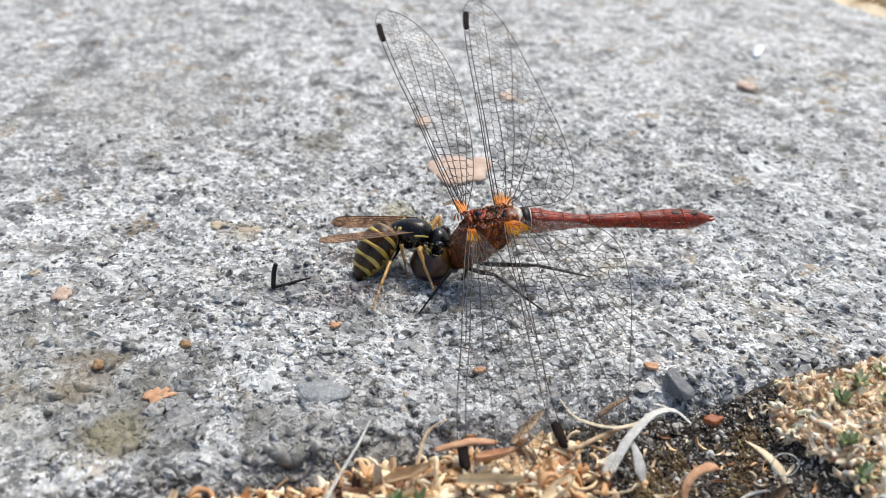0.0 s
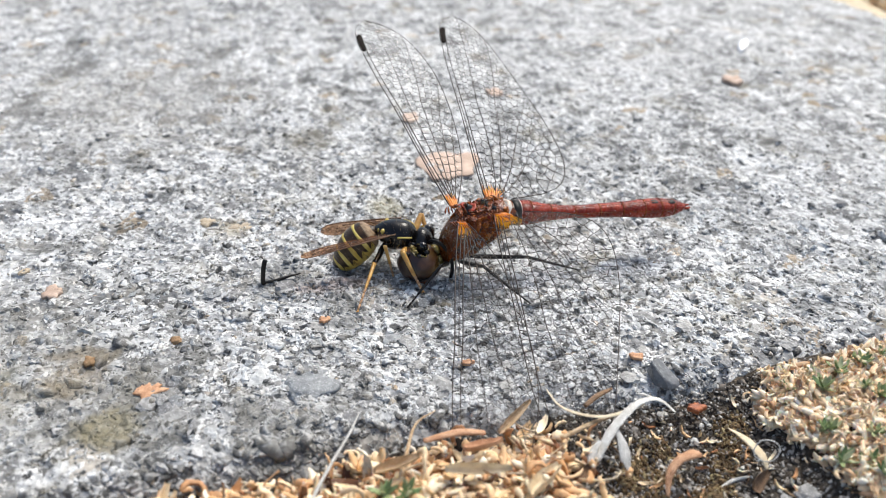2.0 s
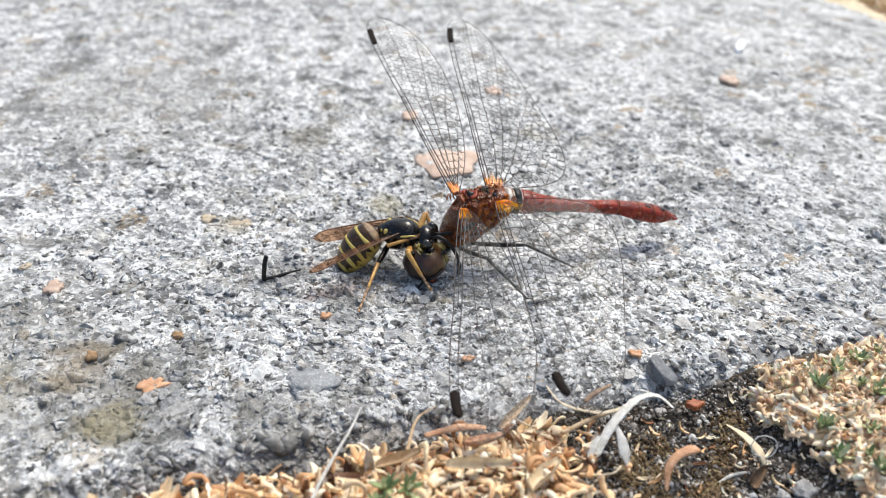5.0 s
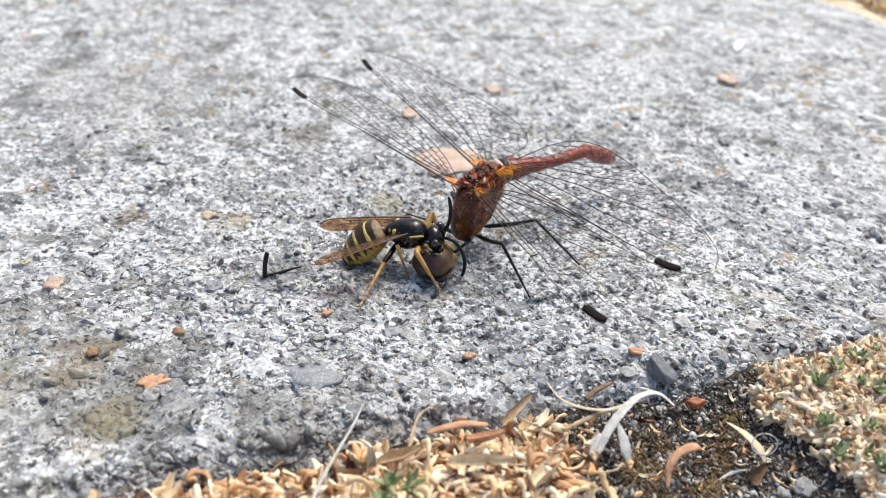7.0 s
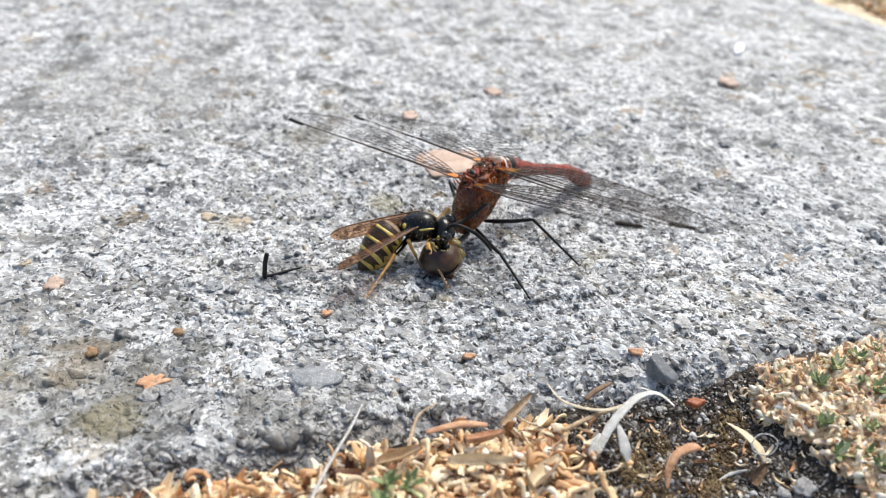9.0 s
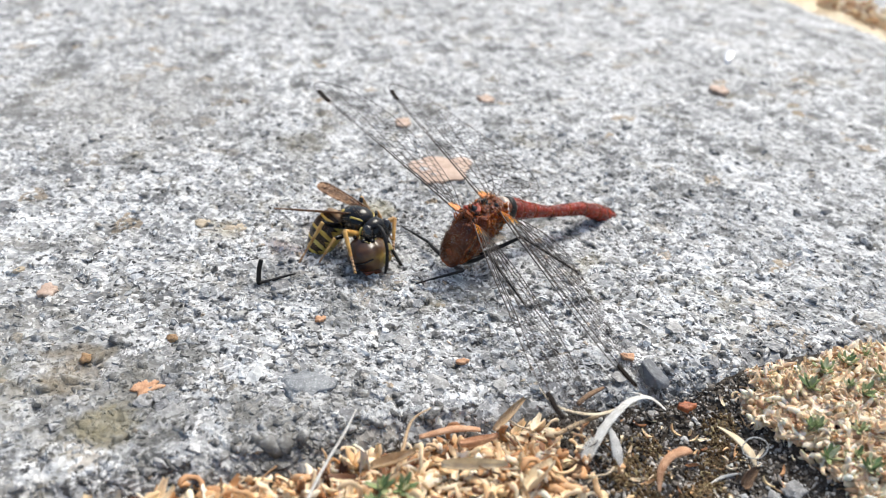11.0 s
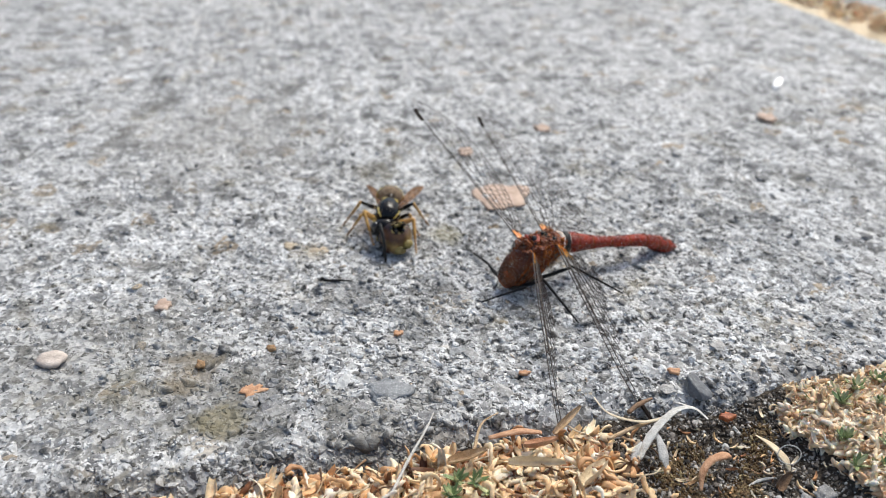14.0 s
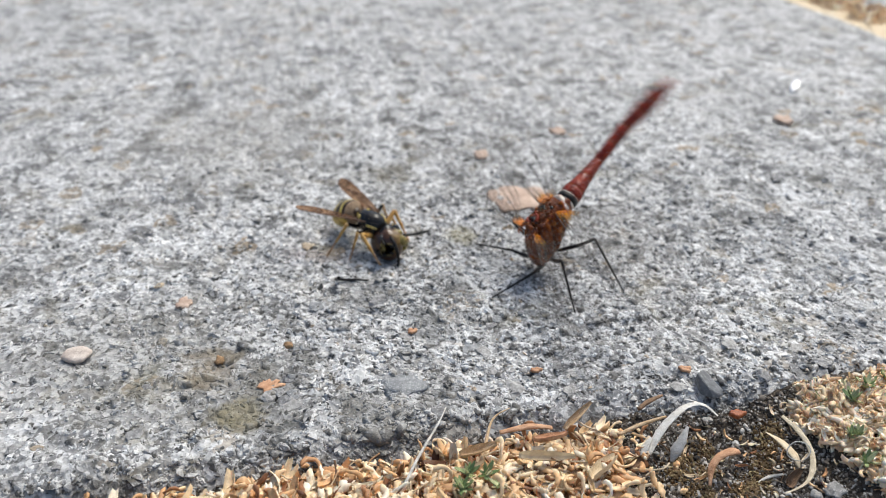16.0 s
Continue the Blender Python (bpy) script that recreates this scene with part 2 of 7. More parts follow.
def film_material(name, tint, opacity, tint_colour, gloss=0.10, rough=0.12):
    """A clear, faintly wrinkled wing film: see-through, with a thin-film gloss."""
    m, n, l = material(name)
    for x in list(n):
        if x.type != "OUTPUT_MATERIAL":
            n.remove(x)
    out = n["Material Output"]
    tr = add(n, "ShaderNodeBsdfTransparent", Color=(*tint, 1))
    body = add(n, "ShaderNodeBsdfPrincipled", Roughness=0.4)
    body.inputs["Base Color"].default_value = (*tint_colour, 1)
    mix = n.new("ShaderNodeMixShader")
    mix.inputs[0].default_value = opacity
    l.new(tr.outputs[0], mix.inputs[1])
    l.new(body.outputs[0], mix.inputs[2])
    gl = add(n, "ShaderNodeBsdfGlossy", Roughness=rough, Color=(0.95, 0.97, 1, 1))
    fr = n.new("ShaderNodeLayerWeight")
    pw = n.new("ShaderNodeMath")
    pw.operation = "POWER"
    pw.inputs[1].default_value = 5.0
    l.new(fr.outputs["Facing"], pw.inputs[0])
    sc = n.new("ShaderNodeMath")
    sc.operation = "MULTIPLY_ADD"
    sc.inputs[1].default_value = 0.03
    sc.inputs[2].default_value = gloss * 0.2
    l.new(pw.outputs[0], sc.inputs[0])
    mix2 = n.new("ShaderNodeMixShader")
    l.new(sc.outputs[0], mix2.inputs[0])
    l.new(mix.outputs[0], mix2.inputs[1])
    l.new(gl.outputs[0], mix2.inputs[2])
    l.new(mix2.outputs[0], out.inputs["Surface"])
    v = coords(n, l)
    w = noise_tex(n, l, v, 0.8, 3)
    b = add(n, "ShaderNodeBump", Strength=0.5, Distance=0.0003)
    l.new(w.outputs[0], b.inputs["Height"])
    l.new(b.outputs[0], gl.inputs["Normal"])
    return m


def amber_film_material():
    """Saffron-stained wing film: strongest at the root, fading outwards between the veins."""
    m, n, l = material("saffron_film")
    for x in list(n):
        if x.type != "OUTPUT_MATERIAL":
            n.remove(x)
    v = coords(n, l)
    sep = n.new("ShaderNodeSeparateXYZ")
    l.new(v, sep.inputs[0])
    long = n.new("ShaderNodeVectorMath")
    long.operation = "MULTIPLY"
    long.inputs[1].default_value = (0.35, 2.4, 1.0)
    l.new(v, long.inputs[0])
    rag = noise_tex(n, l, long.outputs[0], 1.3, 4)
    far = n.new("ShaderNodeMath")
    far.operation = "MULTIPLY_ADD"
    far.inputs[1].default_value = 4.2
    l.new(rag.outputs[0], far.inputs[0])
    l.new(sep.outputs[0], far.inputs[2])
    share = n.new("ShaderNodeMath")
    share.operation = "DIVIDE"
    share.inputs[1].default_value = 5.6
    l.new(far.outputs[0], share.inputs[0])
    fade = ramp(n, [(0.30, (0.95, 0.95, 0.95)), (0.52, (0.75, 0.75, 0.75)), (0.74, (0, 0, 0))])
    l.new(share.outputs[0], fade.inputs[0])
    tone = ramp(n, [(0.25, (0.80, 0.16, 0.004)), (0.45, (0.98, 0.38, 0.008)), (0.75, (1.0, 0.56, 0.03))])
    l.new(share.outputs[0], tone.inputs[0])
    glow = n.new("ShaderNodeBsdfTranslucent")
    flat = n.new("ShaderNodeBsdfDiffuse")
    for x in (glow, flat):
        l.new(tone.outputs[0], x.inputs["Color"])
    both = add(n, "ShaderNodeMixShader", Fac=0.6)
    l.new(flat.outputs[0], both.inputs[1])
    l.new(glow.outputs[0], both.inputs[2])
    clear = n.new("ShaderNodeBsdfTransparent")
    mix = n.new("ShaderNodeMixShader")
    l.new(fade.outputs[0], mix.inputs[0])
    l.new(clear.outputs[0], mix.inputs[1])
    l.new(both.outputs[0], mix.inputs[2])
    l.new(mix.outputs[0], n["Material Output"].inputs["Surface"])
    return m


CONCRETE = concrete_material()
GREY_STONE = mineral("grey_stone", (0.16, 0.157, 0.152), (0.40, 0.395, 0.385), 0.65, 1.6, 0.6)
BLUE_STONE = mineral("blue_grey_stone", (0.15, 0.157, 0.162), (0.34, 0.35, 0.355), 0.6, 1.6, 0.6)
TAN_STONE = mineral("tan_stone", (0.26, 0.20, 0.13), (0.40, 0.34, 0.26), 0.7)
PALE_STONE = mineral("pale_stone", (0.42, 0.42, 0.41), (0.68, 0.68, 0.66), 0.7)
SLATE = mineral("dark_slate", (0.085, 0.088, 0.092), (0.23, 0.237, 0.245), 0.45, 0.9, 0.25)
SAND = island_material("sand_grains", [(0.0, (0.06, 0.057, 0.054)), (0.14, (0.19, 0.187, 0.182)), (0.32, (0.37, 0.367, 0.36)), (0.52, (0.54, 0.54, 0.535)), (0.75, (0.74, 0.74, 0.735)), (0.98, (0.82, 0.82, 0.81)), (1.0, (0.5, 0.38, 0.25))], 0.7, 2.4, 0.0, True)
SOIL = island_material("dark_soil", [(0.0, (0.022, 0.019, 0.017)), (0.32, (0.10, 0.086, 0.072)), (0.6, (0.24, 0.212, 0.184)), (0.82, (0.44, 0.41, 0.375)), (1.0, (0.72, 0.71, 0.68))], 0.9)
HUSK = island_material("dry_husk", [(0.0, (0.13, 0.05, 0.022)), (0.10, (0.36, 0.16, 0.065)), (0.22, (0.70, 0.39, 0.18)), (0.42, (0.89, 0.64, 0.37)), (0.75, (0.93, 0.76, 0.52)), (1.0, (0.97, 0.90, 0.76))], 0.5, 1.6, 0.15)
BRACT = island_material("dry_bract", [(0.0, (0.42, 0.23, 0.12)), (0.15, (0.80, 0.57, 0.36)), (0.55, (0.95, 0.77, 0.53)), (1.0, (0.97, 0.91, 0.78))], 0.6, 1.8, 0.3)
GREEN = island_material("green_sprig", [(0.0, (0.12, 0.20, 0.08)), (0.3, (0.25, 0.33, 0.14)), (0.65, (0.42, 0.47, 0.24)), (1.0, (0.72, 0.70, 0.46))], 0.45, 1.8, 0.1)
MOSS = island_material("olive_moss", [(0.0, (0.06, 0.035, 0.015)), (0.45, (0.15, 0.095, 0.045)), (0.8, (0.24, 0.165, 0.08)), (1.0, (0.36, 0.30, 0.16))], 0.9)
STRAW_WHITE = organic("bleached_straw", (0.50, 0.47, 0.41), (0.80, 0.78, 0.73), 0.5, 1.2, 0.6, 0.0002)
OCHRE = organic("dull_ochre_crumb", (0.24, 0.13, 0.06), (0.42, 0.27, 0.14), 0.7, 1.2, 0.6, 0.0002)
STRAW_TAN = organic("tan_straw", (0.44, 0.28, 0.14), (0.70, 0.53, 0.34), 0.55, 1.4, 0.6, 0.0002)
STRAW_BROWN = organic("brown_straw", (0.13, 0.075, 0.04), (0.30, 0.18, 0.10), 0.6, 1.4, 0.6, 0.0002)
ORANGE_CHIP = organic("orange_chip", (0.42, 0.19, 0.085), (0.70, 0.42, 0.25), 0.6, 1.2, 0.6, 0.0002)
PINK_LEAF = organic("pale_pink_leaf", (0.40, 0.27, 0.20), (0.62, 0.47, 0.37), 0.6, 0.5, 0.6, 0.0002)
RUST = organic("rust_red_scrap", (0.22, 0.05, 0.015), (0.48, 0.15, 0.05), 0.4, 1.2, 0.5, 0.0002)
SHELL = organic("pearly_scale", (0.84, 0.85, 0.86), (0.93, 0.93, 0.93), 0.12, 1.0, 0.1, 0.00005, 1.0, 1.0)
DULL_SCALE = organic("pinkish_grey_scale", (0.45, 0.36, 0.30), (0.76, 0.67, 0.59), 0.45, 0.8, 0.6, 0.0003)
CREAM = organic("cream_husk", (0.60, 0.46, 0.28), (0.84, 0.72, 0.52), 0.55, 1.0, 0.5, 0.0002)

RED = organic("red_brown_cuticle", (0.08, 0.007, 0.002), (0.36, 0.032, 0.008), 0.26, 0.7, 0.8, 0.00014, 0.3, 0.12)
RED_LIGHT = organic("bright_red_cuticle", (0.18, 0.014, 0.004), (0.42, 0.05, 0.012), 0.38, 0.9, 0.5, 0.00009, 0.35)
BROWN_CUTICLE = organic("brown_thorax_cuticle", (0.045, 0.008, 0.002), (0.36, 0.080, 0.010), 0.20, 0.8, 1.0, 0.00022, 0.35, 0.25)
BLACK_LEG = organic("black_leg_cuticle", (0.006, 0.006, 0.006), (0.020, 0.018, 0.017), 0.38, 2.0, 0.4, 0.00005, 0.25)
BLACK_BODY = organic("black_wasp_cuticle", (0.003, 0.003, 0.0035), (0.010, 0.009, 0.009), 0.22, 2.0, 0.4, 0.00003, 0.28, 0.2)
DARK_BROWN = organic("dark_brown_gaster", (0.014, 0.007, 0.003), (0.075, 0.038, 0.016), 0.28, 0.8, 0.4, 0.00004, 0.3, 0.2)
YELLOW = organic("yellow_wasp_marking", (0.46, 0.30, 0.035), (0.74, 0.60, 0.17), 0.3, 0.9, 0.3, 0.00004, 0.4, 0.2)
YELLOW_LEG = organic("yellow_orange_leg", (0.36, 0.15, 0.025), (0.72, 0.44, 0.13), 0.35, 0.9, 0.3, 0.00005, 0.5, 0.3)
TARSUS = organic("tan_insect_foot", (0.24, 0.11, 0.05), (0.55, 0.36, 0.20), 0.5, 1.2, 0.3, 0.00005)
BELLY = organic("amber_belly", (0.40, 0.23, 0.03), (0.72, 0.52, 0.12), 0.35, 0.8, 0.3, 0.00005, 0.5, 0.3)
TAN_DOWN = organic("tan_down", (0.16, 0.09, 0.045), (0.38, 0.27, 0.16), 0.6, 1.5, 0.5, 0.0001)
RUST_GLOSS = organic("rust_orange_cuticle", (0.05, 0.010, 0.003), (0.28, 0.062, 0.010), 0.25, 1.1, 0.7, 0.00012, 0.4, 0.25)
SHIELD = organic("dark_shield_cuticle", (0.030, 0.006, 0.002), (0.20, 0.050, 0.010), 0.26, 0.5, 0.8, 0.00015, 0.3, 0.15)
GOLD = organic("golden_orange_tissue", (0.60, 0.13, 0.005), (0.92, 0.34, 0.016), 0.3, 1.6, 0.4, 0.0001, 0.5, 0.2)
TORN = organic("torn_orange_tissue", (0.22, 0.034, 0.004), (0.60, 0.17, 0.016), 0.18, 1.2, 0.7, 0.0001, 0.5, 0.4)
EYE_DARK = organic("dark_compound_eye", (0.012, 0.010, 0.009), (0.035, 0.03, 0.026), 0.16, 3.0, 0.3, 0.00003, 0.7, 0.3)
OLIVE = organic("olive_face_cuticle", (0.06, 0.04, 0.012), (0.40, 0.31, 0.09), 0.3, 0.55, 0.3, 0.00006, 0.4, 0.15)
HAIR = organic("pale_brown_hair", (0.30, 0.20, 0.10), (0.5, 0.38, 0.22), 0.6)
PALE_JOINT = organic("pale_membrane_joint", (0.46, 0.33, 0.23), (0.82, 0.77, 0.70), 0.35, 1.0, 0.5, 0.0001, 0.5, 0.3)
WING_SPOT = organic("dark_wing_spot", (0.008, 0.006, 0.005), (0.022, 0.015, 0.012), 0.75, 1.5, 0.3, 0.00005, 0.12)
VEIN = organic("dark_wing_vein", (0.020, 0.013, 0.010), (0.06, 0.035, 0.022), 0.4)
VEIN_BROWN = organic("brown_wing_vein", (0.10, 0.045, 0.018), (0.20, 0.10, 0.045), 0.4)
FILM = film_material("clear_wing_film", (0.998, 0.998, 0.998), 0.005, (0.8, 0.8, 0.8), 0.03, 0.22)
AMBER_FILM = film_material("smoky_amber_film", (0.66, 0.42, 0.26), 0.35, (0.16, 0.065, 0.025), 0.05)
DROP = film_material("clear_bead", (1, 1, 1), 0.04, (0.9, 0.9, 0.9), 1.0, 0.02)


# ---- mesh helpers (all numbers in millimetres) ----
def link(name, bm, mats, parent=None, label="", smooth=True):
    """Links a bmesh in millimetres as one mesh object, under a parent or alone."""
    for v in bm.verts:
        v.co *= MM
    me = bpy.data.meshes.new(name)
    bm.to_mesh(me)
    bm.free()
    for m in mats if isinstance(mats, (list, tuple)) else [mats]:
        me.materials.append(m)
    if smooth:
        me.polygons.foreach_set("use_smooth", [True] * len(me.polygons))
    ob = new(name, me)
    if parent:
        ob.parent = parent
    if label:
        ob["label"] = label
    return ob


def part(name, bm, mats, parent, label="", smooth=True):
    return link(name, bm, mats, parent, label, smooth)


def empty(name):
    return new(name)


def place(ob, x, y, z, rx=0, ry=0, rz=0):
    ob.matrix_basis = pose(x * MM, y * MM, z * MM, rx, ry, rz)
    return ob


def ring_loft(bm, rings, closed=True, mat=0):
    """Joins rings of points into a skin, with caps."""
    rows = [[bm.verts.new(p) for p in r] for r in rings]
    n = len(rows[0])
    for a, b in zip(rows, rows[1:]):
        for i in range(n):
            f = bm.faces.new((a[i], a[(i + 1) % n], b[(i + 1) % n], b[i]))
            f.material_index = mat
    if closed:
        for r in (rows[0][::-1], rows[-1]):
            f = bm.faces.new(r)
            f.material_index = mat
    return bm


def body(sections, sides=20, bm=None, wobble=0.0, mat=0):
    """A body along x: sections (x, y, z, half width, half height)."""
    bm = bm or bmesh.new()
    rings = []
    for x, y, z, w, h in sections:
        rings.append([])
        for i in range(sides):
            a = 2 * math.pi * i / sides
            k = 1 + wobble * noise.noise(Vector((x * 0.9, math.cos(a) * 1.7, math.sin(a) * 1.7)))
            rings[-1].append((x, y + w * k * math.cos(a), z + h * k * math.sin(a)))
    return ring_loft(bm, rings, mat=mat)


def smooth_sections(sections, steps=4):
    """Catmull-Rom between the sections."""
    pts = [Vector(s) for s in sections]
    out = []
    for i in range(len(pts) - 1):
        p0, p1, p2, p3 = pts[max(i - 1, 0)], pts[i], pts[i + 1], pts[min(i + 2, len(pts) - 1)]
        for k in range(steps):
            t = k / steps
            out.append(0.5 * (2 * p1 + (p2 - p0) * t + (2 * p0 - 5 * p1 + 4 * p2 - p3) * t * t + (3 * p1 - p0 - 3 * p2 + p3) * t ** 3))
    out.append(pts[-1])
    return [tuple(v) for v in out]


def tube(bm, points, radii, sides=6, flat=1.0, mat=0):
    """A round stem along points."""
    pts = [Vector(p) for p in points]
    if not isinstance(radii, (list, tuple)):
        radii = [radii] * len(pts)
    rings = []
    up = Vector((0.13, 0.31, 0.94))
    for i, p in enumerate(pts):
        d = (pts[min(i + 1, len(pts) - 1)] - pts[max(i - 1, 0)]).normalized()
        a = d.cross(up)
        if a.length < 1e-4:
            a = d.cross(Vector((1, 0, 0)))
        a.normalize()
        b = d.cross(a)
        rings.append([p + radii[i] * (math.cos(2 * math.pi * k / sides) * a + flat * math.sin(2 * math.pi * k / sides) * b) for k in range(sides)])
    return ring_loft(bm, rings, mat=mat)


def blob(bm, centre, size, rough=0.0, seed=0, sub=2, turn=None, mat=0):
    """A rounded, uneven lump."""
    r = bmesh.ops.create_icosphere(bm, subdivisions=sub, radius=1)
    for v in r["verts"]:
        k = 1 + rough * noise.noise(v.co * 1.6 + Vector((seed * 3.7, seed * 1.3, 0)))
        c = Vector((v.co.x * size[0] * k, v.co.y * size[1] * k, v.co.z * size[2] * k))
        if turn:
            c = turn @ c
        v.co = c + Vector(centre)
    for f in {f for v in r["verts"] for f in v.link_faces}:
        f.material_index = mat
    return bm


def spline(points, n=10):
    """Smooth points through a few."""
    return [Vector(p[:3]) for p in smooth_sections([tuple(p) for p in points], n)]

# ---- the setting: paving slabs, soil in the joints ----
TURN = 16.5
CT, ST = math.cos(radians(TURN)), math.sin(radians(TURN))
FRONT, RIGHT, LEFT, BACK = -28.8, 144.0, -330.0, 420.0
rng = np.random.default_rng(7)


def uv_to_xy(u, v):
    return CT * u - ST * v, ST * u + CT * v


def xy_to_uv(x, y):
    return CT * x + ST * y, -ST * x + CT * y


def cells(x, y, size, seed):
    """Distance to the nearest of one jittered point a cell, and that point's random number."""
    gx, gy = np.floor(x / size), np.floor(y / size)
    best, who = np.full(x.shape, 1e9), np.zeros(x.shape)
    for i in (-1, 0, 1):
        for j in (-1, 0, 1):
            a, b = gx + i, gy + j
            r1 = np.modf(np.abs(np.sin(a * 127.1 + b * 311.7 + seed) * 43758.5453))[0]
            r2 = np.modf(np.abs(np.sin(a * 269.5 + b * 183.3 + seed) * 24634.6345))[0]
            r3 = np.modf(np.abs(np.sin(a * 419.2 + b * 371.9 + seed) * 14375.964))[0]
            d = np.hypot((a + 0.15 + 0.7 * r1) * size - x, (b + 0.15 + 0.7 * r2) * size - y)
            near = d < best
            best, who = np.where(near, d, best), np.where(near, r3, who)
    return best / size, who


def waves(x, y, size, seed):
    """Gentle, uneven ground."""
    r = np.random.default_rng(seed)
    out = np.zeros(x.shape)
    for k in range(7):
        a, f, p = r.uniform(0, 6.28), r.uniform(0.6, 1.7) / size, r.uniform(0, 6.28)
        out += np.sin((x * np.cos(a) + y * np.sin(a)) * 6.28 * f + p)
    return out / 7


def concrete_height(u, v):
    d1, r1 = cells(u, v, 2.6, 1.0)
    d2, r2 = cells(u, v, 1.15, 5.0)
    d3, r3 = cells(u, v, 1.4, 9.0)
    h = 0.45 * (r1 - 0.5) * np.clip(1.4 - 1.6 * d1, 0, 1) + 0.42 * (r2 - 0.35) * np.clip(1.3 - 1.5 * d2, 0, 1)
    h -= 0.6 * (r3 > 0.84) * np.clip(1.2 - 2.0 * d3, 0, 1)
    return h + 0.28 * waves(u, v, 26, 3) + 0.10 * waves(u, v, 7, 4)


def edge_at(u):
    """The front edge of the main slab, which is not quite square."""
    return FRONT + np.clip(0.05 * (u - 5), -2.2, 0.0)


def axis(lo, hi, dense_lo, dense_hi, fine, grow=1.06, most=6.0):
    a = list(np.arange(dense_lo, dense_hi, fine))
    s, x = fine, a[-1]
    while x < hi:
        s = min(s * grow, most)
        x += s
        a.append(min(x, hi))
    s, x, b = fine, a[0], []
    while x > lo:
        s = min(s * grow, most)
        x -= s
        b.append(max(x, lo))
    return np.array(b[::-1] + a)


def paving_slab(name, us, vs, top, label):
    """A cast slab with rounded, worn arrises; us, vs: its grid lines."""
    U, V = np.meshgrid(us, vs)
    u0, u1, v0, v1 = us[0], us[-1], vs[0], vs[-1]
    skew = (edge_at(U) - FRONT) * np.clip(V / FRONT, 0, 1) if top == 0.0 else 0.0
    wear = 0.9 * waves(U, V, 14, 8) + 0.5 * waves(U, V, 4, 12)
    edge = np.minimum(np.minimum(U - u0, u1 - U), np.minimum(V - v0, v1 - V))
    soft = np.clip(1 - (edge + wear * 0.6) / 4.6, 0, 1)
    V = V + skew
    Z = top + concrete_height(U, V) - 3.6 * soft ** 2
    ny, nx = U.shape
    pts = np.stack([U.ravel(), V.ravel(), Z.ravel()], 1)
    idx = np.arange(ny * nx).reshape(ny, nx)
    quads = np.stack([idx[:-1, :-1], idx[:-1, 1:], idx[1:, 1:], idx[1:, :-1]], -1).reshape(-1, 4)
    rim = np.concatenate([idx[0, :], idx[1:, -1], idx[-1, -2::-1], idx[-2:0:-1, 0]])
    low = pts[rim].copy()
    low[:, 2] = top - 40
    n0 = len(pts)
    k = np.arange(len(rim))
    k2 = (k + 1) % len(rim)
    side = np.stack([rim[k], n0 + k, n0 + k2, rim[k2]], -1)
    pts = np.concatenate([pts, low])
    faces = np.concatenate([quads, side])
    me = bpy.data.meshes.new(name)
    me.from_pydata((pts * MM).tolist(), [], faces.tolist())
    me.polygons.foreach_set("use_smooth", [True] * len(faces))
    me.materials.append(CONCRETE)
    ob = new(name, me)
    ob.matrix_basis = pose(0, 0, 0, 0, 0, TURN)
    return tagged(ob, label, "paving slab", kind="structure")


main_slab = paving_slab("pavement", axis(LEFT, RIGHT, -52, 58, 0.42), axis(FRONT, BACK, FRONT + 0.01, 44, 0.42), 0.0,
                        "weathered light grey concrete slab with exposed aggregate")
paving_slab("pavement", axis(RIGHT + 17, 420, RIGHT + 17.1, RIGHT + 40, 2.0), axis(FRONT, BACK, FRONT + 1, 60, 3.0), -1.0,
            "grey concrete slab beyond the far joint")
paving_slab("pavement", axis(LEFT, RIGHT, -60, 70, 1.5), axis(-420, -45.5, -60, -45.6, 1.0), -2.5,
            "grey concrete slab on the near side of the joint")
paving_slab("pavement", axis(RIGHT + 17, 420, RIGHT + 17.1, RIGHT + 40, 3.0), axis(-420, -45.5, -60, -45.6, 3.0), -2.0,
            "grey concrete slab at the corner of the joints")


def ground_sheet():
    bm = bmesh.new()
    r, n = 40000.0, 8
    grid = [[bm.verts.new((-r + 2 * r * i / n, -r + 2 * r * j / n, -9.0)) for i in range(n + 1)] for j in range(n + 1)]
    for j in range(n):
        for i in range(n):
            bm.faces.new((grid[j][i], grid[j][i + 1], grid[j + 1][i + 1], grid[j + 1][i]))
    ob = link("ground", bm, SOIL)
    return tagged(ob, "dark earth under and around the paving slabs", "ground", kind="structure")


ground_sheet()


def joint_top(u, v):
    """Height of the soil and litter in the joint: low at dark hollows, a mound on the right."""
    h = -2.0 + 0.8 * waves(u, v, 18, 21) + 0.5 * waves(u, v, 5, 22)
    mound = 3.2 * np.exp(-(((u - 42) / 17) ** 6 + ((v + 36) / 10.5) ** 6))
    return h + mound - 0.7 * np.exp(-(((u - 16) / 8) ** 2 + ((v + 33) / 5) ** 2))


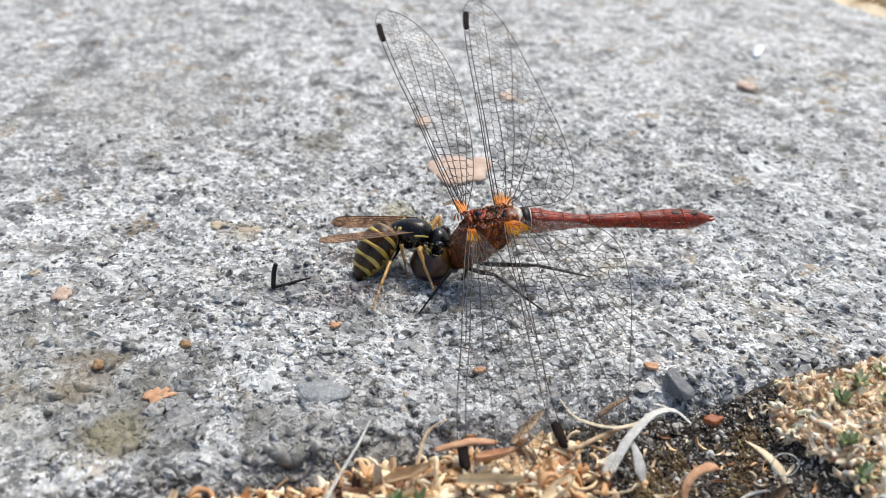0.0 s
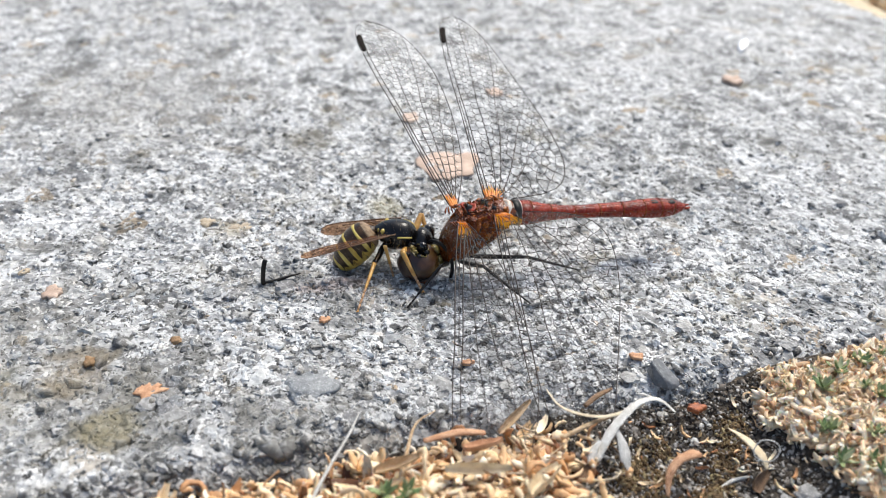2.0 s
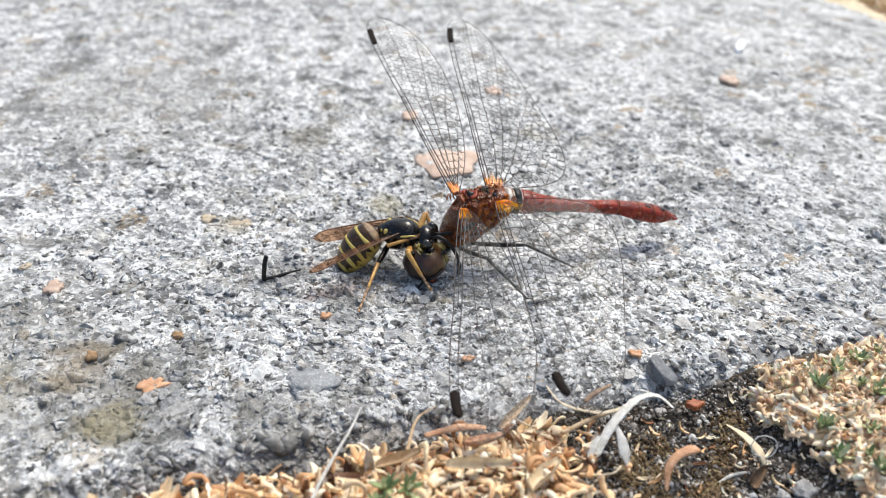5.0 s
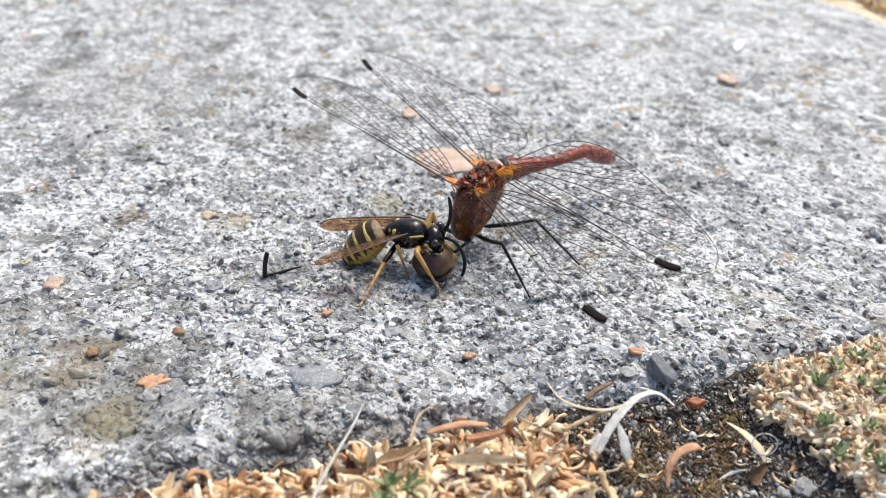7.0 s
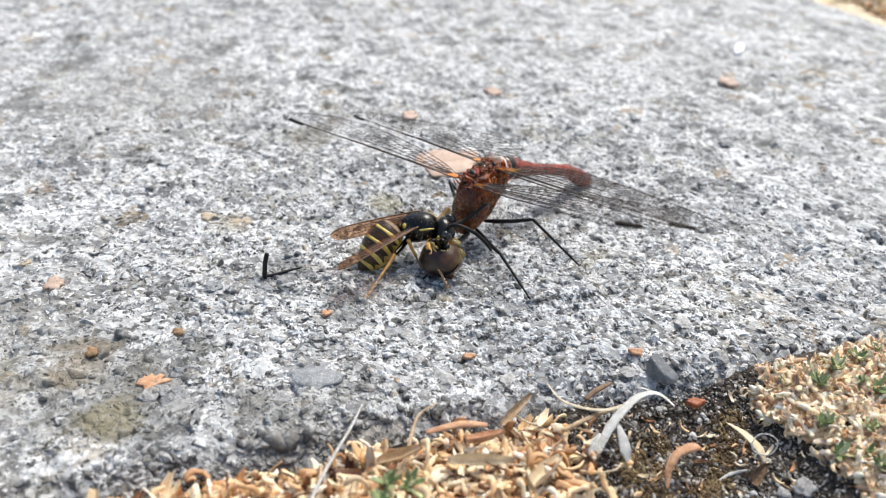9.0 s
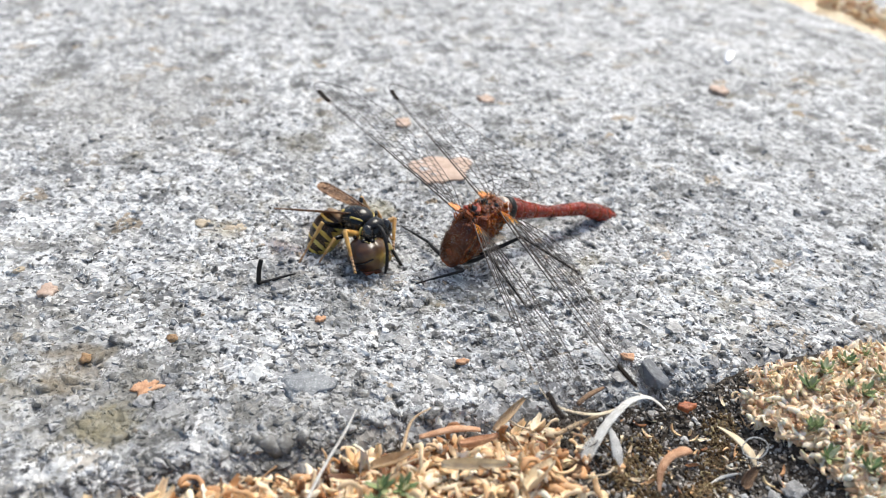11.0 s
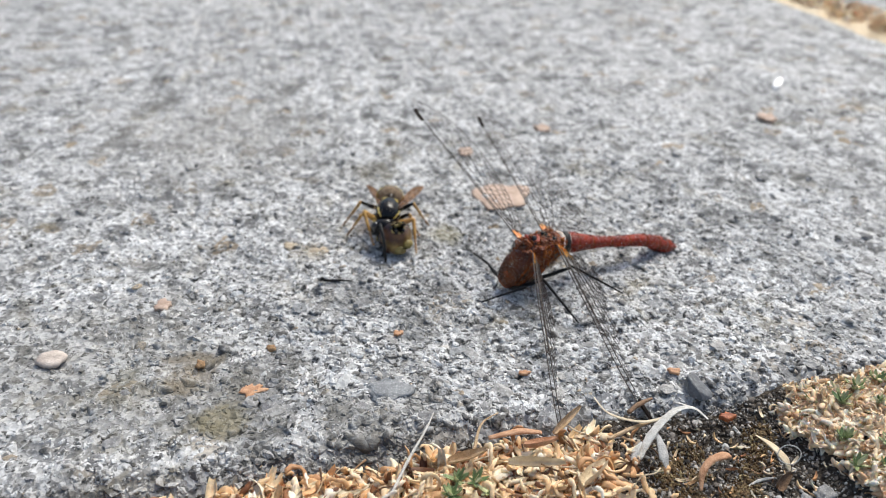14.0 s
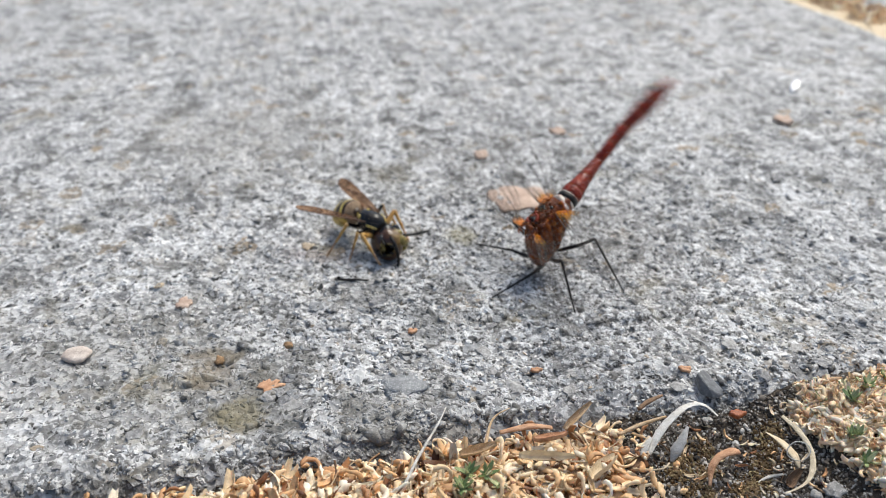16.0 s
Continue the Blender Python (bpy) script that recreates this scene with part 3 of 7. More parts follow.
def joint_soil():
    us, vs = axis(LEFT, 170, -50, 70, 0.6), np.arange(-46.2, -27.0, 0.6)
    U, V = np.meshgrid(us, vs)
    d, r = cells(U, V, 1.3, 31.0)
    Z = joint_top(U, V) + 0.7 * (r - 0.4) * np.clip(1.2 - 1.5 * d, 0, 1)
    ny, nx = U.shape
    idx = np.arange(ny * nx).reshape(ny, nx)
    quads = np.stack([idx[:-1, :-1], idx[:-1, 1:], idx[1:, 1:], idx[1:, :-1]], -1).reshape(-1, 4)
    me = bpy.data.meshes.new("joint_soil")
    me.from_pydata((np.stack([U.ravel(), V.ravel(), Z.ravel()], 1) * MM).tolist(), [], quads.tolist())
    me.materials.append(SOIL_BED)
    ob = new("joint_soil", me)
    ob.matrix_basis = pose(0, 0, 0, 0, 0, TURN)
    return tagged(ob, "dark crumbly soil filling the joint between slabs", "soil", kind="structure")


SOIL_BED = organic("soil_bed", (0.03, 0.024, 0.019), (0.16, 0.13, 0.10), 0.95, 0.8, 1.0, 0.0005, 0.2)
joint_soil()


def far_joint():
    us, vs = np.arange(RIGHT - 3, RIGHT + 20, 1.5), np.arange(FRONT, BACK, 3.0)
    U, V = np.meshgrid(us, vs)
    Z = -1.0 + 1.4 * waves(U, V, 16, 41)
    ny, nx = U.shape
    idx = np.arange(ny * nx).reshape(ny, nx)
    quads = np.stack([idx[:-1, :-1], idx[:-1, 1:], idx[1:, 1:], idx[1:, :-1]], -1).reshape(-1, 4)
    me = bpy.data.meshes.new("joint_soil")
    me.from_pydata((np.stack([U.ravel(), V.ravel(), Z.ravel()], 1) * MM).tolist(), [], quads.tolist())
    me.materials.append(CREAM)
    ob = new("joint_soil", me)
    ob.matrix_basis = pose(0, 0, 0, 0, 0, TURN)
    return tagged(ob, "pale tan sandy soil in the far joint between slabs", "soil", kind="structure")


far_joint()


# ---- heaps: many small pieces in one mesh ----
class Heap:
    """Gathers small rigid pieces into one mesh."""

    def __init__(self):
        self.pts, self.faces, self.count = [], [], 0

    def add(self, shape, m):
        pts, faces = shape
        p = pts @ np.array(m.to_3x3()).T + np.array(m.translation)
        self.pts.append(p)
        self.faces += [[i + self.count for i in f] for f in faces]
        self.count += len(p)

    def done(self, name, mat, label, category, smooth=True):
        me = bpy.data.meshes.new(name)
        me.from_pydata((np.concatenate(self.pts) * MM).tolist(), [], self.faces)
        me.polygons.foreach_set("use_smooth", [smooth] * len(self.faces))
        me.materials.append(mat)
        return tagged(new(name, me), label, category, kind="stuff")


def turn(rx, ry, rz, s=1.0, at=(0, 0, 0), sx=1.0, sy=1.0, sz=1.0):
    return Matrix.LocRotScale(Vector(at), Euler((rx, ry, rz)), Vector((s * sx, s * sy, s * sz)))


def lump_shape(seed):
    bm = bmesh.new()
    blob(bm, (0, 0, 0), (1, 0.8, 0.6), 0.9, seed, 1)
    out = np.array([v.co[:] for v in bm.verts]), [[v.index for v in f.verts] for f in bm.faces]
    bm.free()
    return out


def crumb_shape(seed):
    """A broken grain: a twenty-sided lump, much knocked about."""
    r = np.random.default_rng(seed)
    bm = bmesh.new()
    bmesh.ops.create_icosphere(bm, subdivisions=1, radius=1)
    bm.verts.index_update()
    pts = np.array([v.co[:] for v in bm.verts]) * r.uniform(0.55, 1.2, (12, 1)) * r.uniform(0.6, 1.15, (1, 3)) + r.uniform(-0.15, 0.15, (12, 3))
    faces = [[v.index for v in f.verts] for f in bm.faces]
    bm.free()
    return pts, faces


def boat_shape(length, width, depth, curl, seed):
    """A husk: a small curled boat with some thickness."""
    r = np.random.default_rng(seed)
    pts, faces, nl, nw = [], [], 6, 4
    for side in (0, 1):
        for i in range(nl):
            t = i / (nl - 1)
            w = width * (math.sin(math.pi * (0.08 + 0.86 * t)) ** 0.5) * (1.0 - 0.3 * t)
            for j in range(nw):
                s = 2 * j / (nw - 1) - 1
                x = length * (t - 0.5)
                y = w * s * 0.5
                z = depth * (s * s) * (w / width) + curl * (t - 0.5) ** 2 * 4 + r.uniform(-0.04, 0.04) - (0.05 + 0.09 * (1 - s * s)) * side
                pts.append((x, y, z))
    for i in range(nl - 1):
        for j in range(nw - 1):
            a = i * nw + j
            faces.append([a, a + nw, a + nw + 1, a + 1])
            b = a + nl * nw
            faces.append([b, b + 1, b + nw + 1, b + nw])
    for i in range(nl - 1):
        for j in (0, nw - 1):
            a = i * nw + j
            b = a + nl * nw
            faces.append([a, b, b + nw, a + nw] if j == 0 else [a, a + nw, b + nw, b])
    return np.array(pts), faces


def seed_shape(seed):
    bm = bmesh.new()
    blob(bm, (0, 0, 0), (1.25, 0.72, 0.66), 0.25, seed, 2)
    out = np.array([v.co[:] for v in bm.verts]), [[v.index for v in f.verts] for f in bm.faces]
    bm.free()
    return out


def stem_shape(seed, length, radius):
    r = np.random.default_rng(seed)
    bm = bmesh.new()
    pts = [(length * (t - 0.5), r.uniform(-0.08, 0.08) * length, r.uniform(-0.04, 0.04) * length) for t in (0, 0.33, 0.66, 1)]
    tube(bm, spline(pts, 3), [radius * (1 - 0.3 * k / 9) for k in range(10)], 5)
    bm.verts.index_update()
    out = np.array([v.co[:] for v in bm.verts]), [[v.index for v in f.verts] for f in bm.faces]
    bm.free()
    return out


LUMPS = [lump_shape(s) for s in range(12)]
CRUMBS = [crumb_shape(s) for s in range(14)]
HUSKS = [boat_shape(2.7, 0.95, 0.75, 0.6, s) for s in range(3)] + [boat_shape(1.9, 0.95, 0.8, -0.8, s + 9) for s in range(3)] + [boat_shape(3.3, 1.1, 0.6, 0.9, s + 5) for s in range(2)]
BRACTS = [boat_shape(1.7, 0.42, 0.26, 0.5, s + 20) for s in range(4)] + [boat_shape(1.2, 0.38, 0.24, -0.4, s + 30) for s in range(3)]
SEEDS = [seed_shape(s) for s in range(5)]


def plump_shape(seed):
    """A swollen, crumpled scrap, like a broken seed head."""
    bm = bmesh.new()
    blob(bm, (0, 0, 0), (1.0, 0.62, 0.55), 0.85, seed + 60, 2)
    blob(bm, (0.55, 0.25, 0.15), (0.55, 0.4, 0.4), 0.6, seed + 80, 1)
    bm.verts.index_update()
    out = np.array([v.co[:] for v in bm.verts]), [[v.index for v in f.verts] for f in bm.faces]
    bm.free()
    return out


PLUMP = [plump_shape(s) for s in range(8)]


def scrap_shape(seed):
    """A curled shaving of bark or husk: a bent, creased strip with torn ends."""
    r = np.random.default_rng(seed + 300)
    bm = bmesh.new()
    long, bend, twist, swell = r.uniform(1.6, 3.4), r.uniform(-2.2, 2.2), r.uniform(-0.5, 0.5), r.uniform(0.26, 0.48)
    pts, x, y, way = [], 0.0, 0.0, -bend / 2
    for t in np.linspace(0, 1, 8):
        pts.append((x, y * 0.45 + 0.1 * r.uniform(-1, 1), y * 0.8 + twist * (t - 0.5)))
        x, y, way = x + long / 7 * math.cos(way), y + long / 7 * math.sin(way), way + bend / 7
    mid = np.mean(pts, axis=0)
    radii = [swell * w * r.uniform(0.8, 1.2) for w in (0.35, 0.75, 1.0, 1.0, 1.05, 0.9, 0.75, 0.3)]
    tube(bm, [tuple(np.array(p) - mid) for p in pts], radii, 7, r.uniform(0.3, 0.7))
    bm.verts.index_update()
    out = np.array([v.co[:] for v in bm.verts]), [[v.index for v in f.verts] for f in bm.faces]
    bm.free()
    return out


SCRAPS = [scrap_shape(s) for s in range(16)]


def hook_shape(seed):
    """A curled, fleshy stalk end."""
    r = np.random.default_rng(seed)
    bm = bmesh.new()
    bend, size = r.uniform(1.2, 4.2), r.uniform(0.7, 1.3)
    pts = [(size * math.sin(bend * t) + 0.4 * t, size * (1 - math.cos(bend * t)), r.uniform(-0.1, 0.1)) for t in np.linspace(0, 1, 9)]
    tube(bm, pts, [0.16, 0.2, 0.22, 0.22, 0.24, 0.28, 0.34, 0.30, 0.12], 6, 0.7)
    bm.verts.index_update()
    out = np.array([v.co[:] for v in bm.verts]), [[v.index for v in f.verts] for f in bm.faces]
    bm.free()
    return out


HOOKS = [hook_shape(s) for s in range(8)]
STEMS = [stem_shape(s, 5.0, 0.16) for s in range(6)]


def slab_at(x, y):
    u, v = xy_to_uv(np.array([float(x)]), np.array([float(y)]))
    return float(concrete_height(u, v)[0])


def sand_grains():
    """The crust of grains over the near part of the slab, thinning out with distance."""
    n = 46000
    u = rng.normal(-4, 40, n)
    v = edge_at(u) + 0.4 + np.abs(rng.normal(0, 34, n))
    keep = (np.abs(u) < 95) & (v < 95)
    u, v = u[keep], v[keep]
    n = len(u)
    s = np.minimum(0.17 + rng.exponential(0.19, n), 1.05)
    drop = 3.6 * np.clip(1 - (v - edge_at(u)) / 4.6, 0, 1) ** 2
    z = concrete_height(u, v) - drop - 0.42 * s + rng.uniform(-0.10, 0.08, n)
    X, Y = uv_to_xy(u, v)
    shapes = np.array([c[0] for c in CRUMBS])
    q = rng.normal(0, 1, (n, 4))
    q /= np.linalg.norm(q, axis=1, keepdims=True)
    w, a, b_, c = q.T
    R = np.stack([1 - 2 * (b_ * b_ + c * c), 2 * (a * b_ - c * w), 2 * (a * c + b_ * w), 2 * (a * b_ + c * w), 1 - 2 * (a * a + c * c), 2 * (b_ * c - a * w), 2 * (a * c - b_ * w), 2 * (b_ * c + a * w), 1 - 2 * (a * a + b_ * b_)], 1).reshape(n, 3, 3)
    pts = np.einsum("nij,nkj->nki", R, shapes[rng.integers(0, len(shapes), n)]) * s[:, None, None]
    pts[:, :, 2] *= 0.75
    pts += np.stack([X, Y, z], 1)[:, None, :]
    count = len(CRUMBS[0][0])
    faces = np.array(CRUMBS[0][1])[None] + count * np.arange(n)[:, None, None]
    me = bpy.data.meshes.new("sand_grains")
    me.from_pydata((pts.reshape(-1, 3) * MM).tolist(), [], faces.reshape(-1, 3).tolist())
    me.materials.append(SAND)
    return tagged(new("sand_grains", me), "pale and dark mineral grains set in the concrete", "sand grains", kind="stuff")


sand_grains()


def aggregate():
    """Rough lumps of grey aggregate that lie flush among the grains."""
    n = 3000
    u = rng.normal(-2, 34, n)
    v = edge_at(u) + 3 + np.abs(rng.normal(0, 36, n))
    heap = Heap()
    z = concrete_height(u, v)
    X, Y = uv_to_xy(u, v)
    size = np.minimum(0.36 + rng.exponential(0.26, n), 1.3)
    for k in range(n):
        heap.add(LUMPS[rng.integers(12)], turn(rng.normal(0, 0.25), rng.normal(0, 0.25), rng.uniform(0, 6.28), size[k], (X[k], Y[k], z[k] - 0.27 * size[k] + rng.uniform(-0.06, 0.06)), sz=0.7))
    heap.done("aggregate", AGGREGATE, "rough grey stone lumps set in the concrete", "stone lumps")


AGGREGATE = island_material("grey_aggregate", [(0.0, (0.13, 0.128, 0.124)), (0.3, (0.24, 0.238, 0.234)), (0.6, (0.35, 0.347, 0.34)), (0.9, (0.44, 0.435, 0.42)), (0.97, (0.40, 0.34, 0.26)), (1.0, (0.6, 0.6, 0.58))], 0.6, 1.6, 0.0, True)
aggregate()


def stones_in_slab():
    """The larger pieces of aggregate that stand proud of the slab, one by one."""
    meshes = []
    for k in range(10):
        bm = bmesh.new()
        blob(bm, (0, 0, 0), (1, 0.72 + 0.03 * k, 0.34), 0.55, k + 40, 2)
        for v in bm.verts:
            v.co *= MM
        for mat in (GREY_STONE, BLUE_STONE, PALE_STONE, TAN_STONE):
            me = bpy.data.meshes.new("stone")
            bm.to_mesh(me)
            me.materials.append(mat)
            meshes.append(me)
        bm.free()
    for k in range(290):
        u, v = rng.normal(0, 30), FRONT + 3 + abs(rng.normal(0, 30))
        s = min(0.55 + rng.exponential(0.28), 1.35)
        kind = rng.choice(4, p=[0.64, 0.32, 0.03, 0.01])
        ob = new("stone", meshes[4 * rng.integers(10) + kind])
        ob.parent = main_slab
        z = float(concrete_height(np.array([u]), np.array([v]))[0])
        ob.matrix_basis = Matrix.LocRotScale(mm((u, v, z - 0.12 * s)), Euler((rng.uniform(-0.2, 0.2), rng.uniform(-0.2, 0.2), rng.uniform(0, 6.28))), Vector((s, s, s * rng.uniform(0.6, 1.1))))


# ---- litter in the joint ----
def husk_heap():
    heap, seeds, scraps, stems = Heap(), Heap(), Heap(), Heap()
    n = 5600
    for k in range(n):
        u = rng.uniform(-52, 16)
        v = rng.uniform(-46, float(edge_at(u)) - 0.1 + 0.5 * math.sin(u * 0.7))
        dense = 1.0 if u < -1 else math.exp(-((u + 1) / 3.5) ** 2)
        if rng.random() > dense:
            continue
        # the bare strip of dark soil along the slab widens to the right
        z = float(joint_top(np.array([u]), np.array([v]))[0]) + 0.5 + rng.uniform(0, 2.3) * max(0.25, 1 - abs(v + 36) / 12)
        if v > -29.6:
            z -= 0.4
        x, y = uv_to_xy(u, v)
        r = rng.random()
        spin = (rng.normal(0, 0.6), rng.normal(0, 0.4), rng.uniform(0, 6.28))
        if r < 0.14:
            seeds.add(PLUMP[rng.integers(8)], turn(*spin, rng.uniform(0.4, 0.85), (x, y, z), sx=rng.uniform(0.8, 1.5)))
        elif r < 0.62:
            scraps.add(SCRAPS[rng.integers(16)], turn(*spin, rng.uniform(0.55, 1.1), (x, y, z)))
        elif r < 0.74:
            heap.add(HOOKS[rng.integers(8)], turn(spin[0] * 1.6, spin[1] * 1.6, spin[2], rng.uniform(0.55, 1.1), (x, y, z)))
        elif r < 0.90:
            heap.add(HUSKS[rng.integers(8)], turn(*spin, rng.uniform(0.45, 1.1), (x, y, z)))
        else:
            stems.add(STEMS[rng.integers(6)], turn(spin[0] * 0.4, spin[1] * 0.5, spin[2], rng.uniform(0.3, 0.8), (x, y, z + 0.3)))
    for k in range(200):
        u, v = rng.uniform(-50, 3), rng.uniform(-46, -30.4)
        z = float(joint_top(np.array([u]), np.array([v]))[0]) + rng.uniform(1.0, 2.3) * max(0.3, 1 - abs(v + 37) / 11)
        x, y = uv_to_xy(u, v)
        heap.add(HUSKS[rng.integers(8)], turn(rng.normal(0, 0.5), rng.normal(0, 0.4), rng.uniform(0, 6.28), rng.uniform(0.9, 1.5), (x, y, z), sy=rng.uniform(0.6, 1.1)))
    heap.done("husk_litter", HUSK, "tan and brown dry seed husks heaped in the joint", "husk litter")
    seeds.done("seed_litter", HUSK, "small golden tan seed pods among the husks", "seeds")
    scraps.done("scrap_litter", HUSK, "curled orange, cream and brown scraps heaped in the joint", "scraps")
    stems.done("stem_litter", STRAW_ISLAND, "thin broken dry stems among the husks", "dry stems")


STRAW_ISLAND = island_material("dry_stems", [(0.0, (0.10, 0.05, 0.025)), (0.3, (0.30, 0.17, 0.08)), (0.7, (0.55, 0.40, 0.24)), (1.0, (0.72, 0.63, 0.48))], 0.6)
husk_heap()


def mound_rim(v):
    """The wavy near edge of the cushion plant along the joint."""
    return float(np.interp(v, [-46, -42.5, -38, -35.5, -34, -31, -28], [26.0, 25.6, 25.0, 24.0, 23.0, 23.6, 25.6])) + 0.4 * math.sin(v * 2.3)


def bract_mound():
    """The dry cushion plant on the right: pale curled leaflets with green sprigs."""
    heap, sprigs = Heap(), Heap()
    leaf = boat_shape(2.3, 0.52, 0.16, 0.2, 77)
    for k in range(7000):
        u, v = rng.uniform(21, 46), rng.uniform(-46, -27)
        if v > -29.2 + 0.7 * math.sin(u * 0.55) or u < mound_rim(v):
            continue
        z = max(float(joint_top(np.array([u]), np.array([v]))[0]), 0.1 if v > -30 else -9) + rng.uniform(0.1, 1.3)
        x, y = uv_to_xy(u, v)
        spin = (rng.normal(0, 0.7), rng.normal(0, 0.6), rng.uniform(0, 6.28))
        if k % 10 < 2:
            heap.add(SEEDS[rng.integers(5)], turn(*spin, rng.uniform(0.4, 0.62), (x, y, z), sx=1.35, sy=0.8, sz=0.7))
        elif k % 10 < 3:
            heap.add(HOOKS[rng.integers(7)], turn(*spin, rng.uniform(0.35, 0.6), (x, y, z)))
        elif k % 10 < 5:
            heap.add(SCRAPS[rng.integers(16)], turn(*spin, rng.uniform(0.35, 0.6), (x, y, z)))
        else:
            heap.add(BRACTS[rng.integers(7)], turn(*spin, rng.uniform(0.6, 1.1), (x, y, z), sy=rng.uniform(1.2, 1.8)))
    # fresh rosettes
    for k in range(36):
        u, v = rng.uniform(23.5, 44), rng.uniform(-46, -28.5)
        if v > -29.6 + 0.7 * math.sin(u * 0.55) or u < mound_rim(v) + 0.6:
            continue
        z = float(joint_top(np.array([u]), np.array([v]))[0]) + rng.uniform(0.7, 1.4)
        x, y = uv_to_xy(u, v)
        n, lean = int(rng.integers(6, 10)), rng.normal(0, 0.35, 2)
        for j in range(n):
            yaw = 2 * math.pi * (j + rng.uniform(-0.25, 0.25)) / n
            rise, size = rng.uniform(0.3, 1.2), rng.uniform(0.32, 0.52)
            off = 0.8 * size * math.cos(rise)
            sprigs.add(leaf, turn(lean[0], -rise, yaw, size, (x + off * math.cos(yaw), y + off * math.sin(yaw), z + 0.8 * size * math.sin(rise) + lean[1] * off * math.sin(yaw)), sy=1.7))
    spots = [(26.7, -37.2), (25.6, -40.2), (31.4, -31.8), (33, -35.3), (27.6, -42.6), (28.6, -33.2), (34.5, -31.0), (29.5, -39.0), (36.5, -34.0), (-13.9, -34.8), (-12.1, -35.0), (-14.8, -36.4), (-11.4, -36.6)]
    for su, sv in spots:
        z = float(joint_top(np.array([su]), np.array([sv]))[0]) + (1.2 if su > 0 else 2.8)
        x, y = uv_to_xy(su, sv)
        n = int(rng.integers(8, 14))
        for k in range(n):
            yaw = 2 * math.pi * (k + rng.uniform(-0.3, 0.3)) / n
            rise = rng.uniform(0.25, 1.1)
            size = rng.uniform(0.45, 0.8) * (1.0 if su > 0 else 1.0)
            off = 0.85 * size * math.cos(rise)
            sprigs.add(leaf, turn(rng.normal(0, 0.2), -rise, yaw, size, (x + off * math.cos(yaw), y + off * math.sin(yaw), z + 0.85 * size * math.sin(rise)), sy=1.5))
    heap.done("dry_cushion_plant", BRACT, "pale tan dried cushion plant spilling over the joint", "dry plant")
    sprigs.done("green_sprigs", GREEN, "small fresh green sprigs in the dry litter", "green sprigs")


bract_mound()


def soil_crumbs():
    heap, moss = Heap(), Heap()
    for k in range(20000):
        u = rng.uniform(-52, 66) if k % 3 else rng.uniform(2, 30)
        v = rng.uniform(-46, -27.6)
        z = float(joint_top(np.array([u]), np.array([v]))[0])
        x, y = uv_to_xy(u, v)
        s = min(0.07 + rng.exponential(0.07), 0.42)
        if v > -30:
            z = max(z, -2.2)
        heap.add(CRUMBS[rng.integers(14)], turn(rng.uniform(0, 6), rng.uniform(0, 6), rng.uniform(0, 6), s, (x, y, z + 0.2)))
    tufts = [(9.0, -34.6), (7.6, -36.2), (10.8, -36.4), (12.4, -33.0), (15.6, -38.2), (17.6, -36.0), (19.6, -33.8), (20.8, -32.2), (13.8, -39.0), (9.4, -39.2)]
    for k in range(1300):
        tu, tv = tufts[k % len(tufts)]
        u, v = tu + rng.normal(0, 0.75), tv + rng.normal(0, 0.75)
        z = float(joint_top(np.array([u]), np.array([v]))[0])
        x, y = uv_to_xy(u, v)
        moss.add(CRUMBS[rng.integers(14)], turn(rng.normal(0, 0.5), rng.normal(0, 0.5), rng.uniform(0, 6), rng.uniform(0.12, 0.26), (x, y, z + 0.25), sz=1.6))
    heap.done("soil_crumbs", SOIL, "dark soil crumbs and grit in the joint", "soil crumbs", False)
    moss.done("moss_tufts", MOSS, "low olive-brown moss on the soil", "moss", False)


soil_crumbs()


def soil_debris():
    """Broken husks, bract bits and stem ends scattered over the dark soil."""
    bits, stems = Heap(), Heap()
    for k in range(170):
        u, v = rng.uniform(3, 30), rng.uniform(-46, -29.5)
        z = float(joint_top(np.array([u]), np.array([v]))[0]) + 0.35
        x, y = uv_to_xy(u, v)
        spin = (rng.normal(0, 0.4), rng.normal(0, 0.4), rng.uniform(0, 6.28))
        if k % 4:
            bits.add(BRACTS[rng.integers(7)], turn(*spin, rng.uniform(0.3, 0.9), (x, y, z)))
        else:
            stems.add(STEMS[rng.integers(6)], turn(spin[0] * 0.4, spin[1] * 0.4, spin[2], rng.uniform(0.2, 0.6), (x, y, z)))
    bits.done("husk_crumbs", HUSK, "scattered tan and brown husk crumbs on soil", "husk crumbs")
    stems.done("stem_crumbs", STRAW_ISLAND, "scattered short stem ends on soil", "stem crumbs")


soil_debris()


def far_litter():
    heap = Heap()
    for k in range(1000):
        u, v = RIGHT + rng.normal(10.5, 3.6), rng.uniform(40, 330)
        x, y = uv_to_xy(u, v)
        s = rng.uniform(0.8, 2.0)
        heap.add(HUSKS[rng.integers(8)], turn(rng.normal(0, 0.5), rng.normal(0, 0.5), rng.uniform(0, 6.28), s, (x, y, -0.2 + rng.uniform(0, 1.6))))
    heap.done("husk_litter", BRACT, "dry tan husks lying along the far joint", "husk litter")


far_litter()


# ---- single pieces of litter ----
SETS = {"orange_chip": "orange chips on the slab", "leaf_scrap": "leaf scraps on the slab", "tan_flake": "tan flakes on the slab", "dry_stalk": "dry stalks in the joint", "tan_husk": "large husks on the litter", "brown_husk": "brown husks on the litter"}


